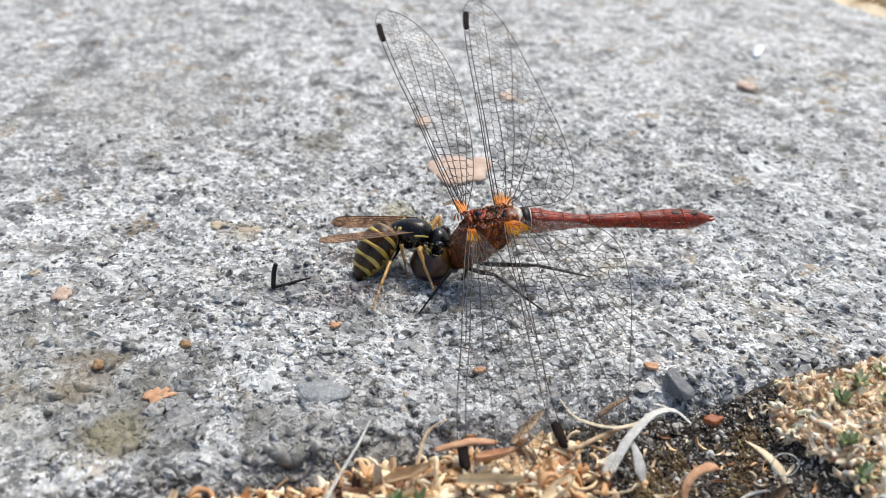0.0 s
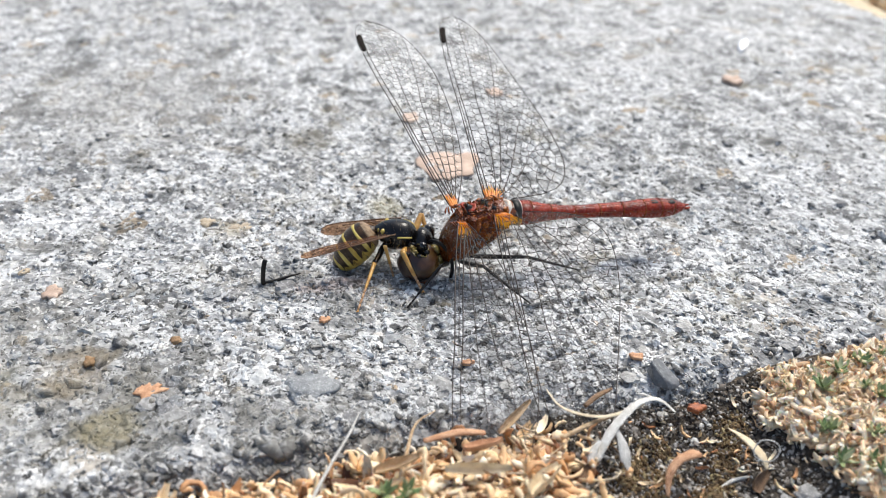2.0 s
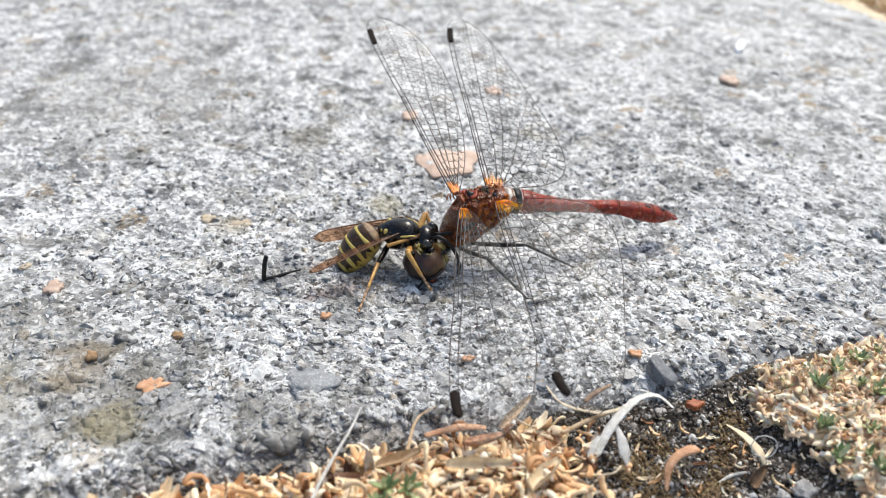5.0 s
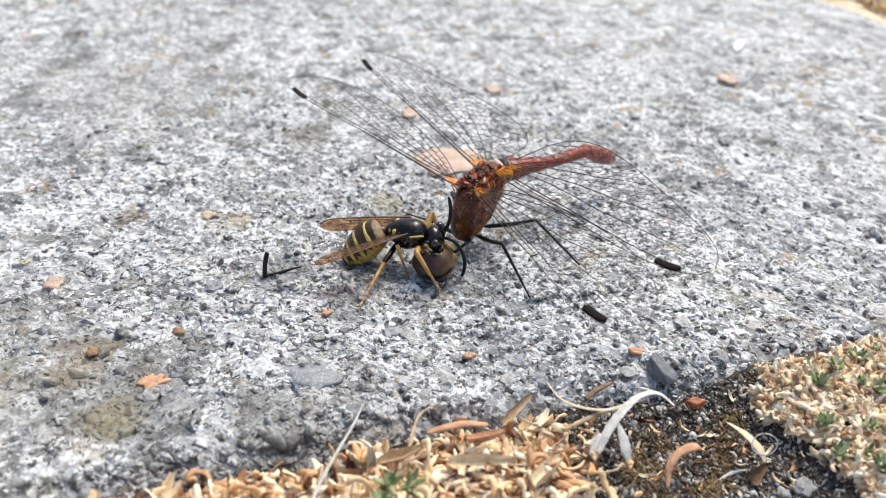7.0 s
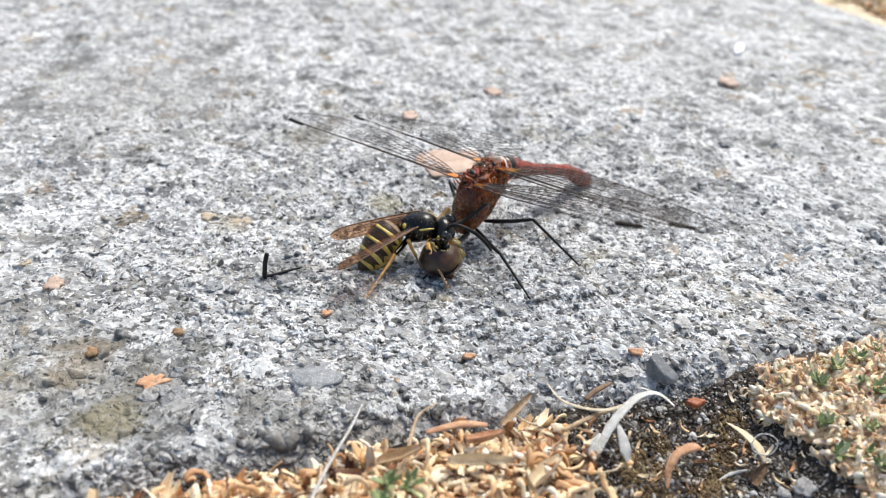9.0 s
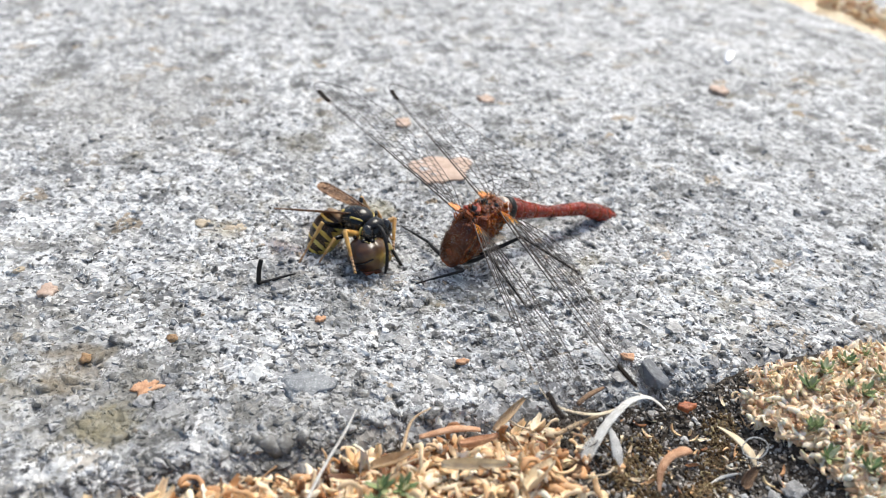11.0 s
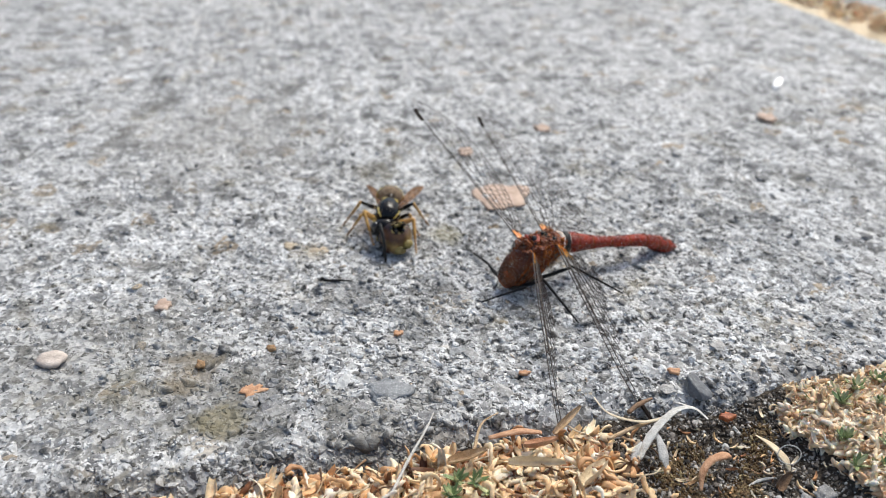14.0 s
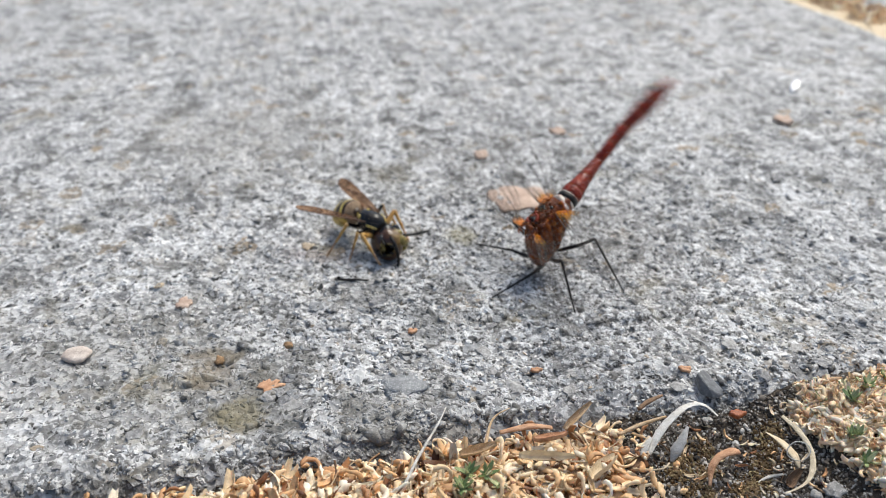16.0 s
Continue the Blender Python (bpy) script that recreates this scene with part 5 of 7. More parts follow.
def stigma(profile, length):
    bm = bmesh.new()
    rings = []
    for t in (0.825, 0.832, 0.87, 0.91, 0.917):
        a, _ = outline_at(profile, t)
        w = 0.15 if t in (0.825, 0.917) else 0.46
        x = length * t
        rings.append([(x, a + 0.42 + w * math.cos(q), wing_height(x, a + 0.42, length) + 0.16 * math.sin(q)) for q in np.linspace(0, 2 * math.pi, 9)[:-1]])
    return ring_loft(bm, rings)


def amber_root(profile, length, hind):
    """The saffron stain at the wing root: a frayed patch of film between the first veins."""
    bm = bmesh.new()
    r = random.Random(4 + hind)
    n = 12
    width = 3.0 if hind else 1.5
    row = None
    for j in range(n + 1):
        t = j / n
        reach = (3.1 if hind else 2.7) * (1 - 0.45 * t) * (1.0 if j % 3 else 0.7) * r.uniform(0.75, 1.1)
        line = []
        for i in range(6):
            x = reach * i / 5
            y = 0.05 + width * t * (0.5 + 0.5 * min(1.0, x / 1.2))
            line.append(bm.verts.new((x, y, wing_height(x, y, length) + 0.02)))
        if row:
            for i in range(5):
                bm.faces.new((row[i], row[i + 1], line[i + 1], line[i]))
        row = line
    return bm


def root_veins(profile, length, hind):
    """The thick red-brown stalks in which the veins begin."""
    bm = bmesh.new()
    r = random.Random(14 + hind)
    n = 6 if hind else 5
    for k in range(n):
        t = k / (n - 1)
        reach = r.uniform(0.9, 1.6) * (1.2 if k < 2 else 0.7)
        y0, y1 = 0.1 + (1.4 if hind else 0.8) * t, 0.05 + (2.6 if hind else 1.4) * t
        tube(bm, [(-0.5, y0 * 0.7, -0.15), (0.3, y0, wing_height(0.3, y0, length)), (reach, y1, wing_height(reach, y1, length))], [0.10, 0.075, 0.04], 6)
    return bm


def root_tissue(hind):
    """Soft golden folds that fan out from the hinge between the first veins."""
    bm = bmesh.new()
    r = random.Random(24 + hind)
    n = 12 if hind else 9
    for k in range(n):
        t = k / (n - 1)
        reach = r.uniform(0.6, 1.8) * (1.0 - 0.25 * t)
        y0, y1 = 0.1 + (1.3 if hind else 0.7) * t, (2.3 if hind else 1.2) * t
        tube(bm, spline([(-0.3, y0 * 0.8, 0.0), (reach * 0.45, (y0 + y1) / 2, r.uniform(-0.05, 0.15)), (reach, y1, 0.0)], 4), [r.uniform(0.6, 1.0) * q for q in (0.12, 0.15, 0.17, 0.17, 0.16, 0.14, 0.11, 0.07, 0.03)], 7, 0.3)
    return bm


AMBER_STAIN = amber_film_material()
WING_MESHES = {}


def dragonfly_wing(parent, name, hind):
    length = 28.6 if hind else 30.0
    profile = HIND_WING if hind else FORE_WING
    if hind not in WING_MESHES:
        w = part(name, film(profile, length), FILM, parent, "clear wing film")
        kids = [part("vein_net", veins(profile, length, 3 + hind, hind), VEIN, w, "dark net of wing veins"),
                part("pterostigma", stigma(profile, length), WING_SPOT, w, "dark wing spot"),
                part("amber_patch", amber_root(profile, length, hind), AMBER_STAIN, w, "saffron stain at the wing root"),
                part("root_tissue", root_tissue(hind), GOLD, w, "golden orange folds at the wing root"),
                part("root_vein", root_veins(profile, length, hind), BROWN_CUTICLE, w, "red-brown vein stalks at the wing root")]
        WING_MESHES[hind] = (w.data, [(k.name.split(".")[0], k.data, k["label"]) for k in kids])
        return w
    data, kids = WING_MESHES[hind]
    w = new(name, data)
    w.parent = parent
    w["label"] = "clear wing film"
    for n, d, lab in kids:
        k = new(n, d)
        k.parent = w
        k["label"] = lab
    return w


# ---- the dragonfly ----
def leg_meshes(femur, tibia, tarsus, r, femur_mat, tibia_mat, spines=True, seed=0):
    foot = 1 if isinstance(tibia_mat, list) else 0
    """Two limbs along x: the thigh, and the shin with its foot."""
    rr = random.Random(seed)
    a = bmesh.new()
    tube(a, [(femur * t, 0, 0.06 * femur * math.sin(math.pi * t) * 0.5) for t in (0, 0.05, 0.25, 0.6, 0.92, 1)], [r * k for k in (0.7, 1.0, 1.25, 1.15, 0.9, 0.75)], 8)
    b = bmesh.new()
    tube(b, [(tibia * t, 0, 0) for t in (0, 0.06, 0.5, 0.95, 1.0)], [r * k for k in (0.8, 0.85, 0.7, 0.6, 0.5)], 8)
    n = 4
    for k in range(n):
        x0, x1 = tibia + tarsus * k / n, tibia + tarsus * (k + 1) / n
        tube(b, [(x0, 0, 0.02), (x0 + 0.7 * (x1 - x0), 0, 0.0), (x1, 0, 0.02)], [r * 0.45, r * 0.5, r * 0.36], 6, 1.0, foot)
    for s in (-1, 1):
        tube(b, [(tibia + tarsus, 0, 0), (tibia + tarsus + 0.25, 0.12 * s, 0.03), (tibia + tarsus + 0.33, 0.16 * s, -0.12)], [r * 0.3, r * 0.22, r * 0.06], 4)
    if spines:
        for k in range(7):
            x = tibia * (0.12 + 0.12 * k)
            s = 1 if k % 2 else -1
            tube(b, [(x, 0, 0), (x + 0.35, 0.3 * s, -0.35)], [r * 0.22, 0.01], 3)
            tube(a, [(femur * (0.2 + 0.1 * k), 0, -r * 0.8), (femur * (0.2 + 0.1 * k) + 0.2, 0.15 * s, -r - 0.22)], [r * 0.18, 0.01], 3)
    return (a, femur_mat), (b, tibia_mat)


class Leg:
    """A thigh and shin that bend to keep the foot where it stands."""

    def __init__(self, root, hip, femur, tibia, tarsus, r, femur_mat, tibia_mat, pole, spines=True, seed=0):
        (a, am), (b, bm_) = leg_meshes(femur, tibia, tarsus, r, femur_mat, tibia_mat, spines, seed)
        self.thigh = part("leg", a, am, root)
        self.shin = part("shin", b, bm_, self.thigh)
        self.hip, self.f, self.t, self.pole = Vector(hip), femur, tibia + tarsus * 0.8, Vector(pole)

    def at(self, foot, pole=None):
        """Poses of thigh (in the body's space) and shin (in the thigh's), in millimetres, for a foot in body space."""
        d = Vector(foot) - self.hip
        reach = min(max(d.length, abs(self.f - self.t) + 0.05), self.f + self.t - 0.02)
        d.normalize()
        pole = pole or self.pole
        side = pole - d * pole.dot(d)
        side.normalize()
        c = (self.f ** 2 + reach ** 2 - self.t ** 2) / (2 * self.f * reach)
        s = math.sqrt(max(0, 1 - c * c))
        knee = self.hip + self.f * (c * d + s * side)
        end = self.hip + reach * d

        def along(p, q):
            x = (q - p).normalized()
            y = x.cross(side - x * side.dot(x))
            if y.length < 1e-5:
                y = x.cross(Vector((0, 0, 1)))
            y.normalize()
            z = x.cross(y)
            m = Matrix((x, y, z)).transposed().to_4x4()
            m.translation = p * MM
            return m

        a = along(self.hip, knee)
        return a, a.inverted() @ along(knee, end)


# where the abdomen bends, along its length
JOINTS = (8.2, 14.4)


def dragonfly():
    root = empty("dragonfly")
    tagged(root, "headless rust-red dragonfly with clear, dark-veined wings", "dragonfly")
    # thorax: deep, slanting, flat-sided box with a keeled front, seams and ridges
    bm = bmesh.new()
    sections = smooth_sections([(3.2, 0, -2.1, 0.4, 0.8), (3.05, 0, -1.9, 1.25, 1.7), (2.45, 0, -1.3, 1.85, 2.5), (1.4, 0, -0.65, 2.1, 3.05), (0.0, 0, -0.25, 2.2, 3.1), (-1.5, 0, 0.1, 2.05, 2.75), (-2.9, 0, 0.6, 1.7, 2.1), (-4.0, 0, 0.95, 1.4, 1.5), (-4.6, 0, 1.0, 1.1, 1.2)], 8)
    rings = []
    for x, y, z, w, h in sections:
        ring = []
        for i in range(64):
            a = 2 * math.pi * i / 64
            c, s = math.cos(a), math.sin(a)
            q = Vector((x, w * math.copysign(abs(c) ** 0.66, c), z + h * math.copysign(abs(s) ** 0.8, s)))
            q.x += -0.30 * q.z
            slant = q.x + 0.42 * q.z
            seam = sum(math.exp(-((slant - k) / 0.10) ** 2) for k in (1.75, 0.1, -1.7))
            bulge = 0.06 * math.cos(2 * math.pi * (slant - 0.9) / 1.75)
            if abs(q.y) > 0.6:
                q.y *= 1 - 0.15 * seam + bulge
            q.y *= 1 + 0.06 * noise.noise(q * 0.9) + 0.03 * noise.noise(q * 3.1)
            q.z += 0.16 * noise.noise(q * 1.3 + Vector((3, 1, 2))) + 0.05 * noise.noise(q * 3.7)
            ring.append(q)
        rings.append(ring)
    ring_loft(bm, rings)
    bmesh.ops.recalc_face_normals(bm, faces=bm.faces[:])
    bm.normal_update()
    skin = BVHTree.FromBMesh(bm)
    thorax = part("thorax", bm, BROWN_CUTICLE, root, "dark red-brown glossy thorax")
    # dark seams down the flanks
    for s in (-1, 1):
        for k in (1.75, 0.1, -1.7):
            b = bmesh.new()
            pts = []
            for z in np.linspace(2.0, -2.6, 12):
                hit, normal, _, _ = skin.ray_cast(Vector((k - 0.42 * z, 6 * s, z)), Vector((0, -s, 0)))
                if hit:
                    pts.append(hit + Vector((0, 0.02 * s, 0)))
            tube(b, pts, [0.05] + [0.10] * (len(pts) - 2) + [0.03], 5)
            part("seam", b, BLACK_BODY, thorax, "dark seam")
        # front shoulder ridge with a black spur on top
        b = bmesh.new()
        tube(b, spline([(0.95, 0.75 * s, 2.75), (1.7, 1.25 * s, 1.7), (2.4, 1.35 * s, 0.2), (3.0, 1.1 * s, -1.5)], 5), [0.06] + [0.16] * 13 + [0.12, 0.06], 6)
        part("shoulder_ridge", b, BROWN_CUTICLE, thorax)
        b = bmesh.new()
        tube(b, [(1.35, 0.7 * s, 2.1), (1.3, 0.75 * s, 2.75), (1.15, 0.8 * s, 3.25)], [0.26, 0.2, 0.07], 6)
        part("spur", b, BLACK_BODY, thorax, "black spur at the front of the back")
    # keel of the front shield
    b = bmesh.new()
    tube(b, spline([(1.1, 0, 2.75), (2.1, 0, 1.2), (2.85, 0, -0.6), (3.3, 0, -2.2)], 5), [0.05] + [0.13] * 13 + [0.1, 0.05], 6)
    part("keel", b, BROWN_CUTICLE, thorax)
    # knobbly plates along the back
    rr = random.Random(71)
    for k in range(26):
        t = rr.random()
        x = 1.5 - 4.6 * t
        y = rr.uniform(-1.25, 1.25)
        z = 2.95 - 0.22 * abs(y) - 0.5 * max(0, t - 0.75) * 4 * 0.35
        b = bmesh.new()
        size = rr.uniform(0.22, 0.5)
        blob(b, (x - 0.3 * z + 0.85, y, z), (size * rr.uniform(0.9, 2.2), size * rr.uniform(0.5, 1.0), size * rr.uniform(0.35, 0.8)), 1.1, k, 3, Euler((rr.uniform(-0.6, 0.6), rr.uniform(-0.6, 0.6), rr.uniform(0, 3))).to_matrix())
        part("back_plate", b, (BROWN_CUTICLE, RED_LIGHT, BROWN_CUTICLE, BLACK_BODY, RUST_GLOSS)[k % 5], thorax)
    # sinews from the back to the wing roots
    for s in (-1, 1):
        for x in (1.9, -2.2):
            b = bmesh.new()
            r = random.Random(int(x * 10) + s)
            for j in range(6):
                dx = 0.32 * j - 0.8
                tube(b, spline([(x + dx * 1.4 - 0.1, s * r.uniform(0.4, 0.8), 2.75), (x + dx, s * r.uniform(0.95, 1.2), 3.0 + r.uniform(-0.1, 0.15)), (x + dx * 0.6, s * 1.55, 2.9)], 4), [r.uniform(0.6, 1.3) * q for q in (0.04, 0.06, 0.08, 0.09, 0.09, 0.08, 0.07, 0.05, 0.03)], 6, 0.6)
            part("wing_joint", b, RUST_GLOSS, thorax, "rust-orange wing hinge")
            b = bmesh.new()
            for j in range(5):
                z = 2.1 - r.uniform(0, 1.8)
                hit, normal, _, _ = skin.ray_cast(Vector((x - 0.3 * z + r.uniform(-0.6, 0.6), 6 * s, z)), Vector((0, -s, 0)))
                if hit:
                    blob(b, hit, (r.uniform(0.2, 0.34), 0.16, r.uniform(0.35, 0.6)), 0.7, j, 2, Euler((0, 0.4, 0)).to_matrix())
            part("side_plate", b, RUST_GLOSS, thorax, "orange-brown gleaming side plate")
    # dark shield over the front of the thorax
    b = bmesh.new()
    rows = []
    for z in np.linspace(2.3, -3.2, 15):
        row = []
        for y in np.linspace(-1.9, 1.9, 17):
            hit, normal, _, _ = skin.ray_cast(Vector((7, y, z)), Vector((-1, 0, 0)))
            if hit and hit.x + 0.42 * hit.z > 1.55:
                row.append(b.verts.new(hit + normal * 0.07))
            else:
                row.append(None)
        rows.append(row)
    for p, q in zip(rows, rows[1:]):
        for i in range(16):
            if p[i] and p[i + 1] and q[i] and q[i + 1]:
                b.faces.new((p[i], p[i + 1], q[i + 1], q[i]))
    part("front_shield", b, SHIELD, thorax, "dark glossy red-brown front shield")
    # torn orange strands and flakes round the wing roots
    r = random.Random(97)
    for s in (-1, 1):
        strands, flakes = bmesh.new(), bmesh.new()
        for k in range(84):
            z = r.uniform(0.2, 2.7)
            hit, normal, _, _ = skin.ray_cast(Vector((r.uniform(-3.6, 1.8) - 0.3 * z, 6 * s, z)), Vector((0, -s, 0)))
            if not hit:
                continue
            d = Vector((r.uniform(-1, 1), s * r.uniform(0.2, 0.9), r.uniform(-0.5, 1.0))).normalized()
            if k % 2:
                e = d + Vector((r.uniform(-0.5, 0.5), r.uniform(-0.2, 0.4) * s, r.uniform(-0.9, 0.2)))
                tube(strands, spline([hit - d * 0.1, hit + d * 0.35, hit + e * r.uniform(0.5, 0.9)], 4), [0.07, 0.075, 0.07, 0.06, 0.055, 0.05, 0.04, 0.03, 0.015], 5)
            else:
                blob(flakes, hit + normal * 0.05, (r.uniform(0.15, 0.45), r.uniform(0.08, 0.16), r.uniform(0.15, 0.4)), 1.1, k, 2, Euler((r.uniform(-0.5, 0.5), r.uniform(0, 3), r.uniform(-0.5, 0.5))).to_matrix())
        part("torn_strands", strands, RUST_GLOSS, thorax, "torn orange strands at the wing roots")
        part("torn_flakes", flakes, TORN, thorax, "gleaming orange-red flakes at the wing roots")
    # pale arch of skin over the abdomen base
    b = bmesh.new()
    tube(b, [(-4.15 + 0.25 * math.sin(3 * a), 1.42 * math.cos(a), 1.0 + 1.42 * math.sin(a)) for a in np.linspace(0.1, 3.05, 16)], [0.06] + [0.26, 0.34, 0.4, 0.32, 0.4, 0.46, 0.38, 0.44, 0.36, 0.4, 0.32, 0.36, 0.28, 0.2] + [0.05], 7)
    part("pale_arch", b, PALE_JOINT, thorax, "whitish skin over the abdomen base")
    b = bmesh.new()
    blob(b, (3.6, 0, -1.9), (0.4, 0.55, 0.55), 0.6, 5, 2)
    part("neck", b, BROWN_CUTICLE, thorax, "torn brown neck stump")
    b = bmesh.new()
    r = random.Random(5)
    beads = bmesh.new()
    for k in range(1500):
        a = r.uniform(0, 6.28)
        hit, normal, _, _ = skin.ray_cast(Vector((r.uniform(-4.2, 3.4), 7 * math.cos(a), 7 * math.sin(a))), Vector((0, -math.cos(a), -math.sin(a))))
        if not hit:
            continue
        if k < 190:
            if hit.z > -2:
                blob(beads, hit + normal * 0.04, [r.choice((0.05, 0.07, 0.09, 0.12, 0.16))] * 3, 0.2, k, 2)
            continue
        n = (normal + Vector((r.uniform(-0.8, 0.1), r.uniform(-0.3, 0.3), r.uniform(-0.5, 0.1)))).normalized()
        tube(b, [hit, hit + n * r.uniform(0.3, 0.85) * (1.25 if hit.x < -0.5 else 0.8)], [0.013, 0.004], 3)
    part("body_hair", b, HAIR, thorax, "sparse pale hairs")
    part("wet_bead", beads, DROP, thorax, "tiny clear glinting beads")

    # abdomen along -x, base at its origin
    def half(x):
        return float(np.interp(x, [0, 0.5, 2.0, 4.0, 7.5, 11, 15, 18, 20.3, 22, 23], [1.3, 1.5, 1.5, 1.12, 0.78, 0.84, 0.98, 1.25, 1.2, 0.85, 0.35]))

    joints = [0, 1.1, 2.4, 5.0, 8.2, 11.4, 14.4, 17.2, 19.4, 21.2, 23.0]
    def stretch(x0, x1, label):
        """One rigid stretch of the abdomen, with its joint at its own origin and a rounded end inside the next."""
        bm = bmesh.new()
        sections = [(-x0 + 0.7, 0, 0, half(x0) * 0.45, half(x0) * 0.4), (-x0 + 0.45, 0, 0, half(x0) * 0.75, half(x0) * 0.7)] if x0 else []
        for a, c in zip(joints, joints[1:]):
            if a < x0 or c > x1:
                continue
            for t in (0.0, 0.06, 0.3, 0.6, 0.9, 0.97):
                x = a + (c - a) * t
                k = 0.94 if t in (0.0, 0.97) else (1.03 if t == 0.9 else 1.0)
                sections.append((-x, 0, 0, half(x) * k, half(x) * k * 0.92))
        if x1 == joints[-1]:
            sections.append((-23.1, 0, -0.1, 0.2, 0.2))
        sections = [(x + x0, y, z, w * (1 + 0.05 * noise.noise(Vector((x * 0.9, 3, 1)))), h) for x, y, z, w, h in sections]
        body(sections, 20, bm, 0.05)
        return part("abdomen", bm, RED, root, label)

    abdomen = stretch(0, JOINTS[0], "rust-red base of the abdomen")
    middle = stretch(JOINTS[0], JOINTS[1], "slender rust-red middle of the abdomen")
    tail = stretch(JOINTS[1], 23.0, "thickened rust-red end of the abdomen")

    def on(x):
        """The stretch that holds a place along the abdomen, and the place in it."""
        return (abdomen, x) if x < JOINTS[0] else (middle, x - JOINTS[0]) if x < JOINTS[1] else (tail, x - JOINTS[1])

    b = bmesh.new()
    tube(b, [(-0.05, 0, 0), (-0.9, 0, 0.01)], [1.46, 1.55], 20)
    part("dark_band", b, BLACK_LEG, abdomen, "black band at the abdomen base")
    b = bmesh.new()
    tube(b, [(0.25, 0, 0.0), (-0.06, 0, 0)], [1.3, 1.44], 20)
    part("pale_ring", b, PALE_JOINT, abdomen, "whitish ring at the abdomen base")
    b = bmesh.new()
    tube(b, [(-0.92, 0, 0), (-1.05, 0, 0)], [1.53, 1.54], 20, 0.92)
    part("pale_ring", b, PALE_JOINT, abdomen, "thin whitish ring behind the black band")
    for a in joints[2:-1]:
        b = bmesh.new()
        owner, at = on(a)
        tube(b, [(-at + 0.06, 0, 0), (-at - 0.06, 0, 0)], [half(a) * 1.03, half(a) * 1.03], 18, 0.92)
        part("segment_ring", b, BROWN_CUTICLE, owner)
    # lengthwise ridges of the abdomen
    for x0, x1 in ((0.9, 8.1), (8.2, 14.3), (14.4, 21.5)):
        owner = on(x0)[0]
        for angle in (90, 28, 152, 215, 325):
            c, e = math.cos(radians(angle)), math.sin(radians(angle))
            b = bmesh.new()
            tube(b, [(-on(x0)[1] - (x - x0), half(x) * 1.0 * c, half(x) * 0.92 * e) for x in np.linspace(x0, x1, 14)], 0.035, 5)
            part("ridge", b, RED_LIGHT if angle == 90 else BROWN_CUTICLE, owner)
    for owner, x0, x1 in ((abdomen, 0.5, 8), (middle, 8.4, 14.2), (tail, 14.6, 22)):
        b = bmesh.new()
        for k in range(16):
            x, a = r.uniform(x0, x1), r.uniform(-0.4, 3.5)
            blob(b, (-on(x)[1], half(x) * math.cos(a), half(x) * 0.92 * math.sin(a)), [r.uniform(0.03, 0.06)] * 3, 0.4, k, 1)
        part("dust_speck", b, SHELL, owner, "tiny pale specks of dust")
    for x in (18.6, 20.6):
        b = bmesh.new()
        blob(b, (-on(x)[1], 0, half(x) * 0.92 - 0.12), (0.8, 0.42, 0.15), 0.2, 2, 2)
        part("dark_spot", b, BLACK_LEG, tail, "dark mark near the abdomen tip")
    for sign in (-1, 1):
        b = bmesh.new()
        x = JOINTS[1]
        tube(b, [(x - 22.5, 0.25 * sign, 0), (x - 23.2, 0.28 * sign, 0), (x - 23.7, 0.2 * sign, 0.1)], [0.2, 0.2, 0.06], 6)
        part("clasper", b, RED_LIGHT, tail)

    wings = {"ff": dragonfly_wing(root, "forewing", False), "fh": dragonfly_wing(root, "hindwing", True),
             "nf": dragonfly_wing(root, "forewing", False), "nh": dragonfly_wing(root, "hindwing", True)}
    legs = []
    for s, hips in ((1, [(3.2, 0.9, -3.9), (2.1, 1.0, -3.9), (0.7, 1.1, -3.5)]), (-1, [(3.2, -0.9, -3.9), (2.1, -1.0, -3.9), (0.7, -1.1, -3.5)])):
        for k, hip in enumerate(hips):
            if s < 0 and k == 2:
                continue  # bitten off
            legs.append(Leg(root, hip, (4.2, 6.2, 6.9)[k], (4.2, 5.4, 6.7)[k], (2.0, 2.0, 2.2)[k], 0.23, BLACK_LEG, BLACK_LEG, (0.1, 0.5 * s, 1.0), True, k))
    return root, (abdomen, middle, tail), wings, legs


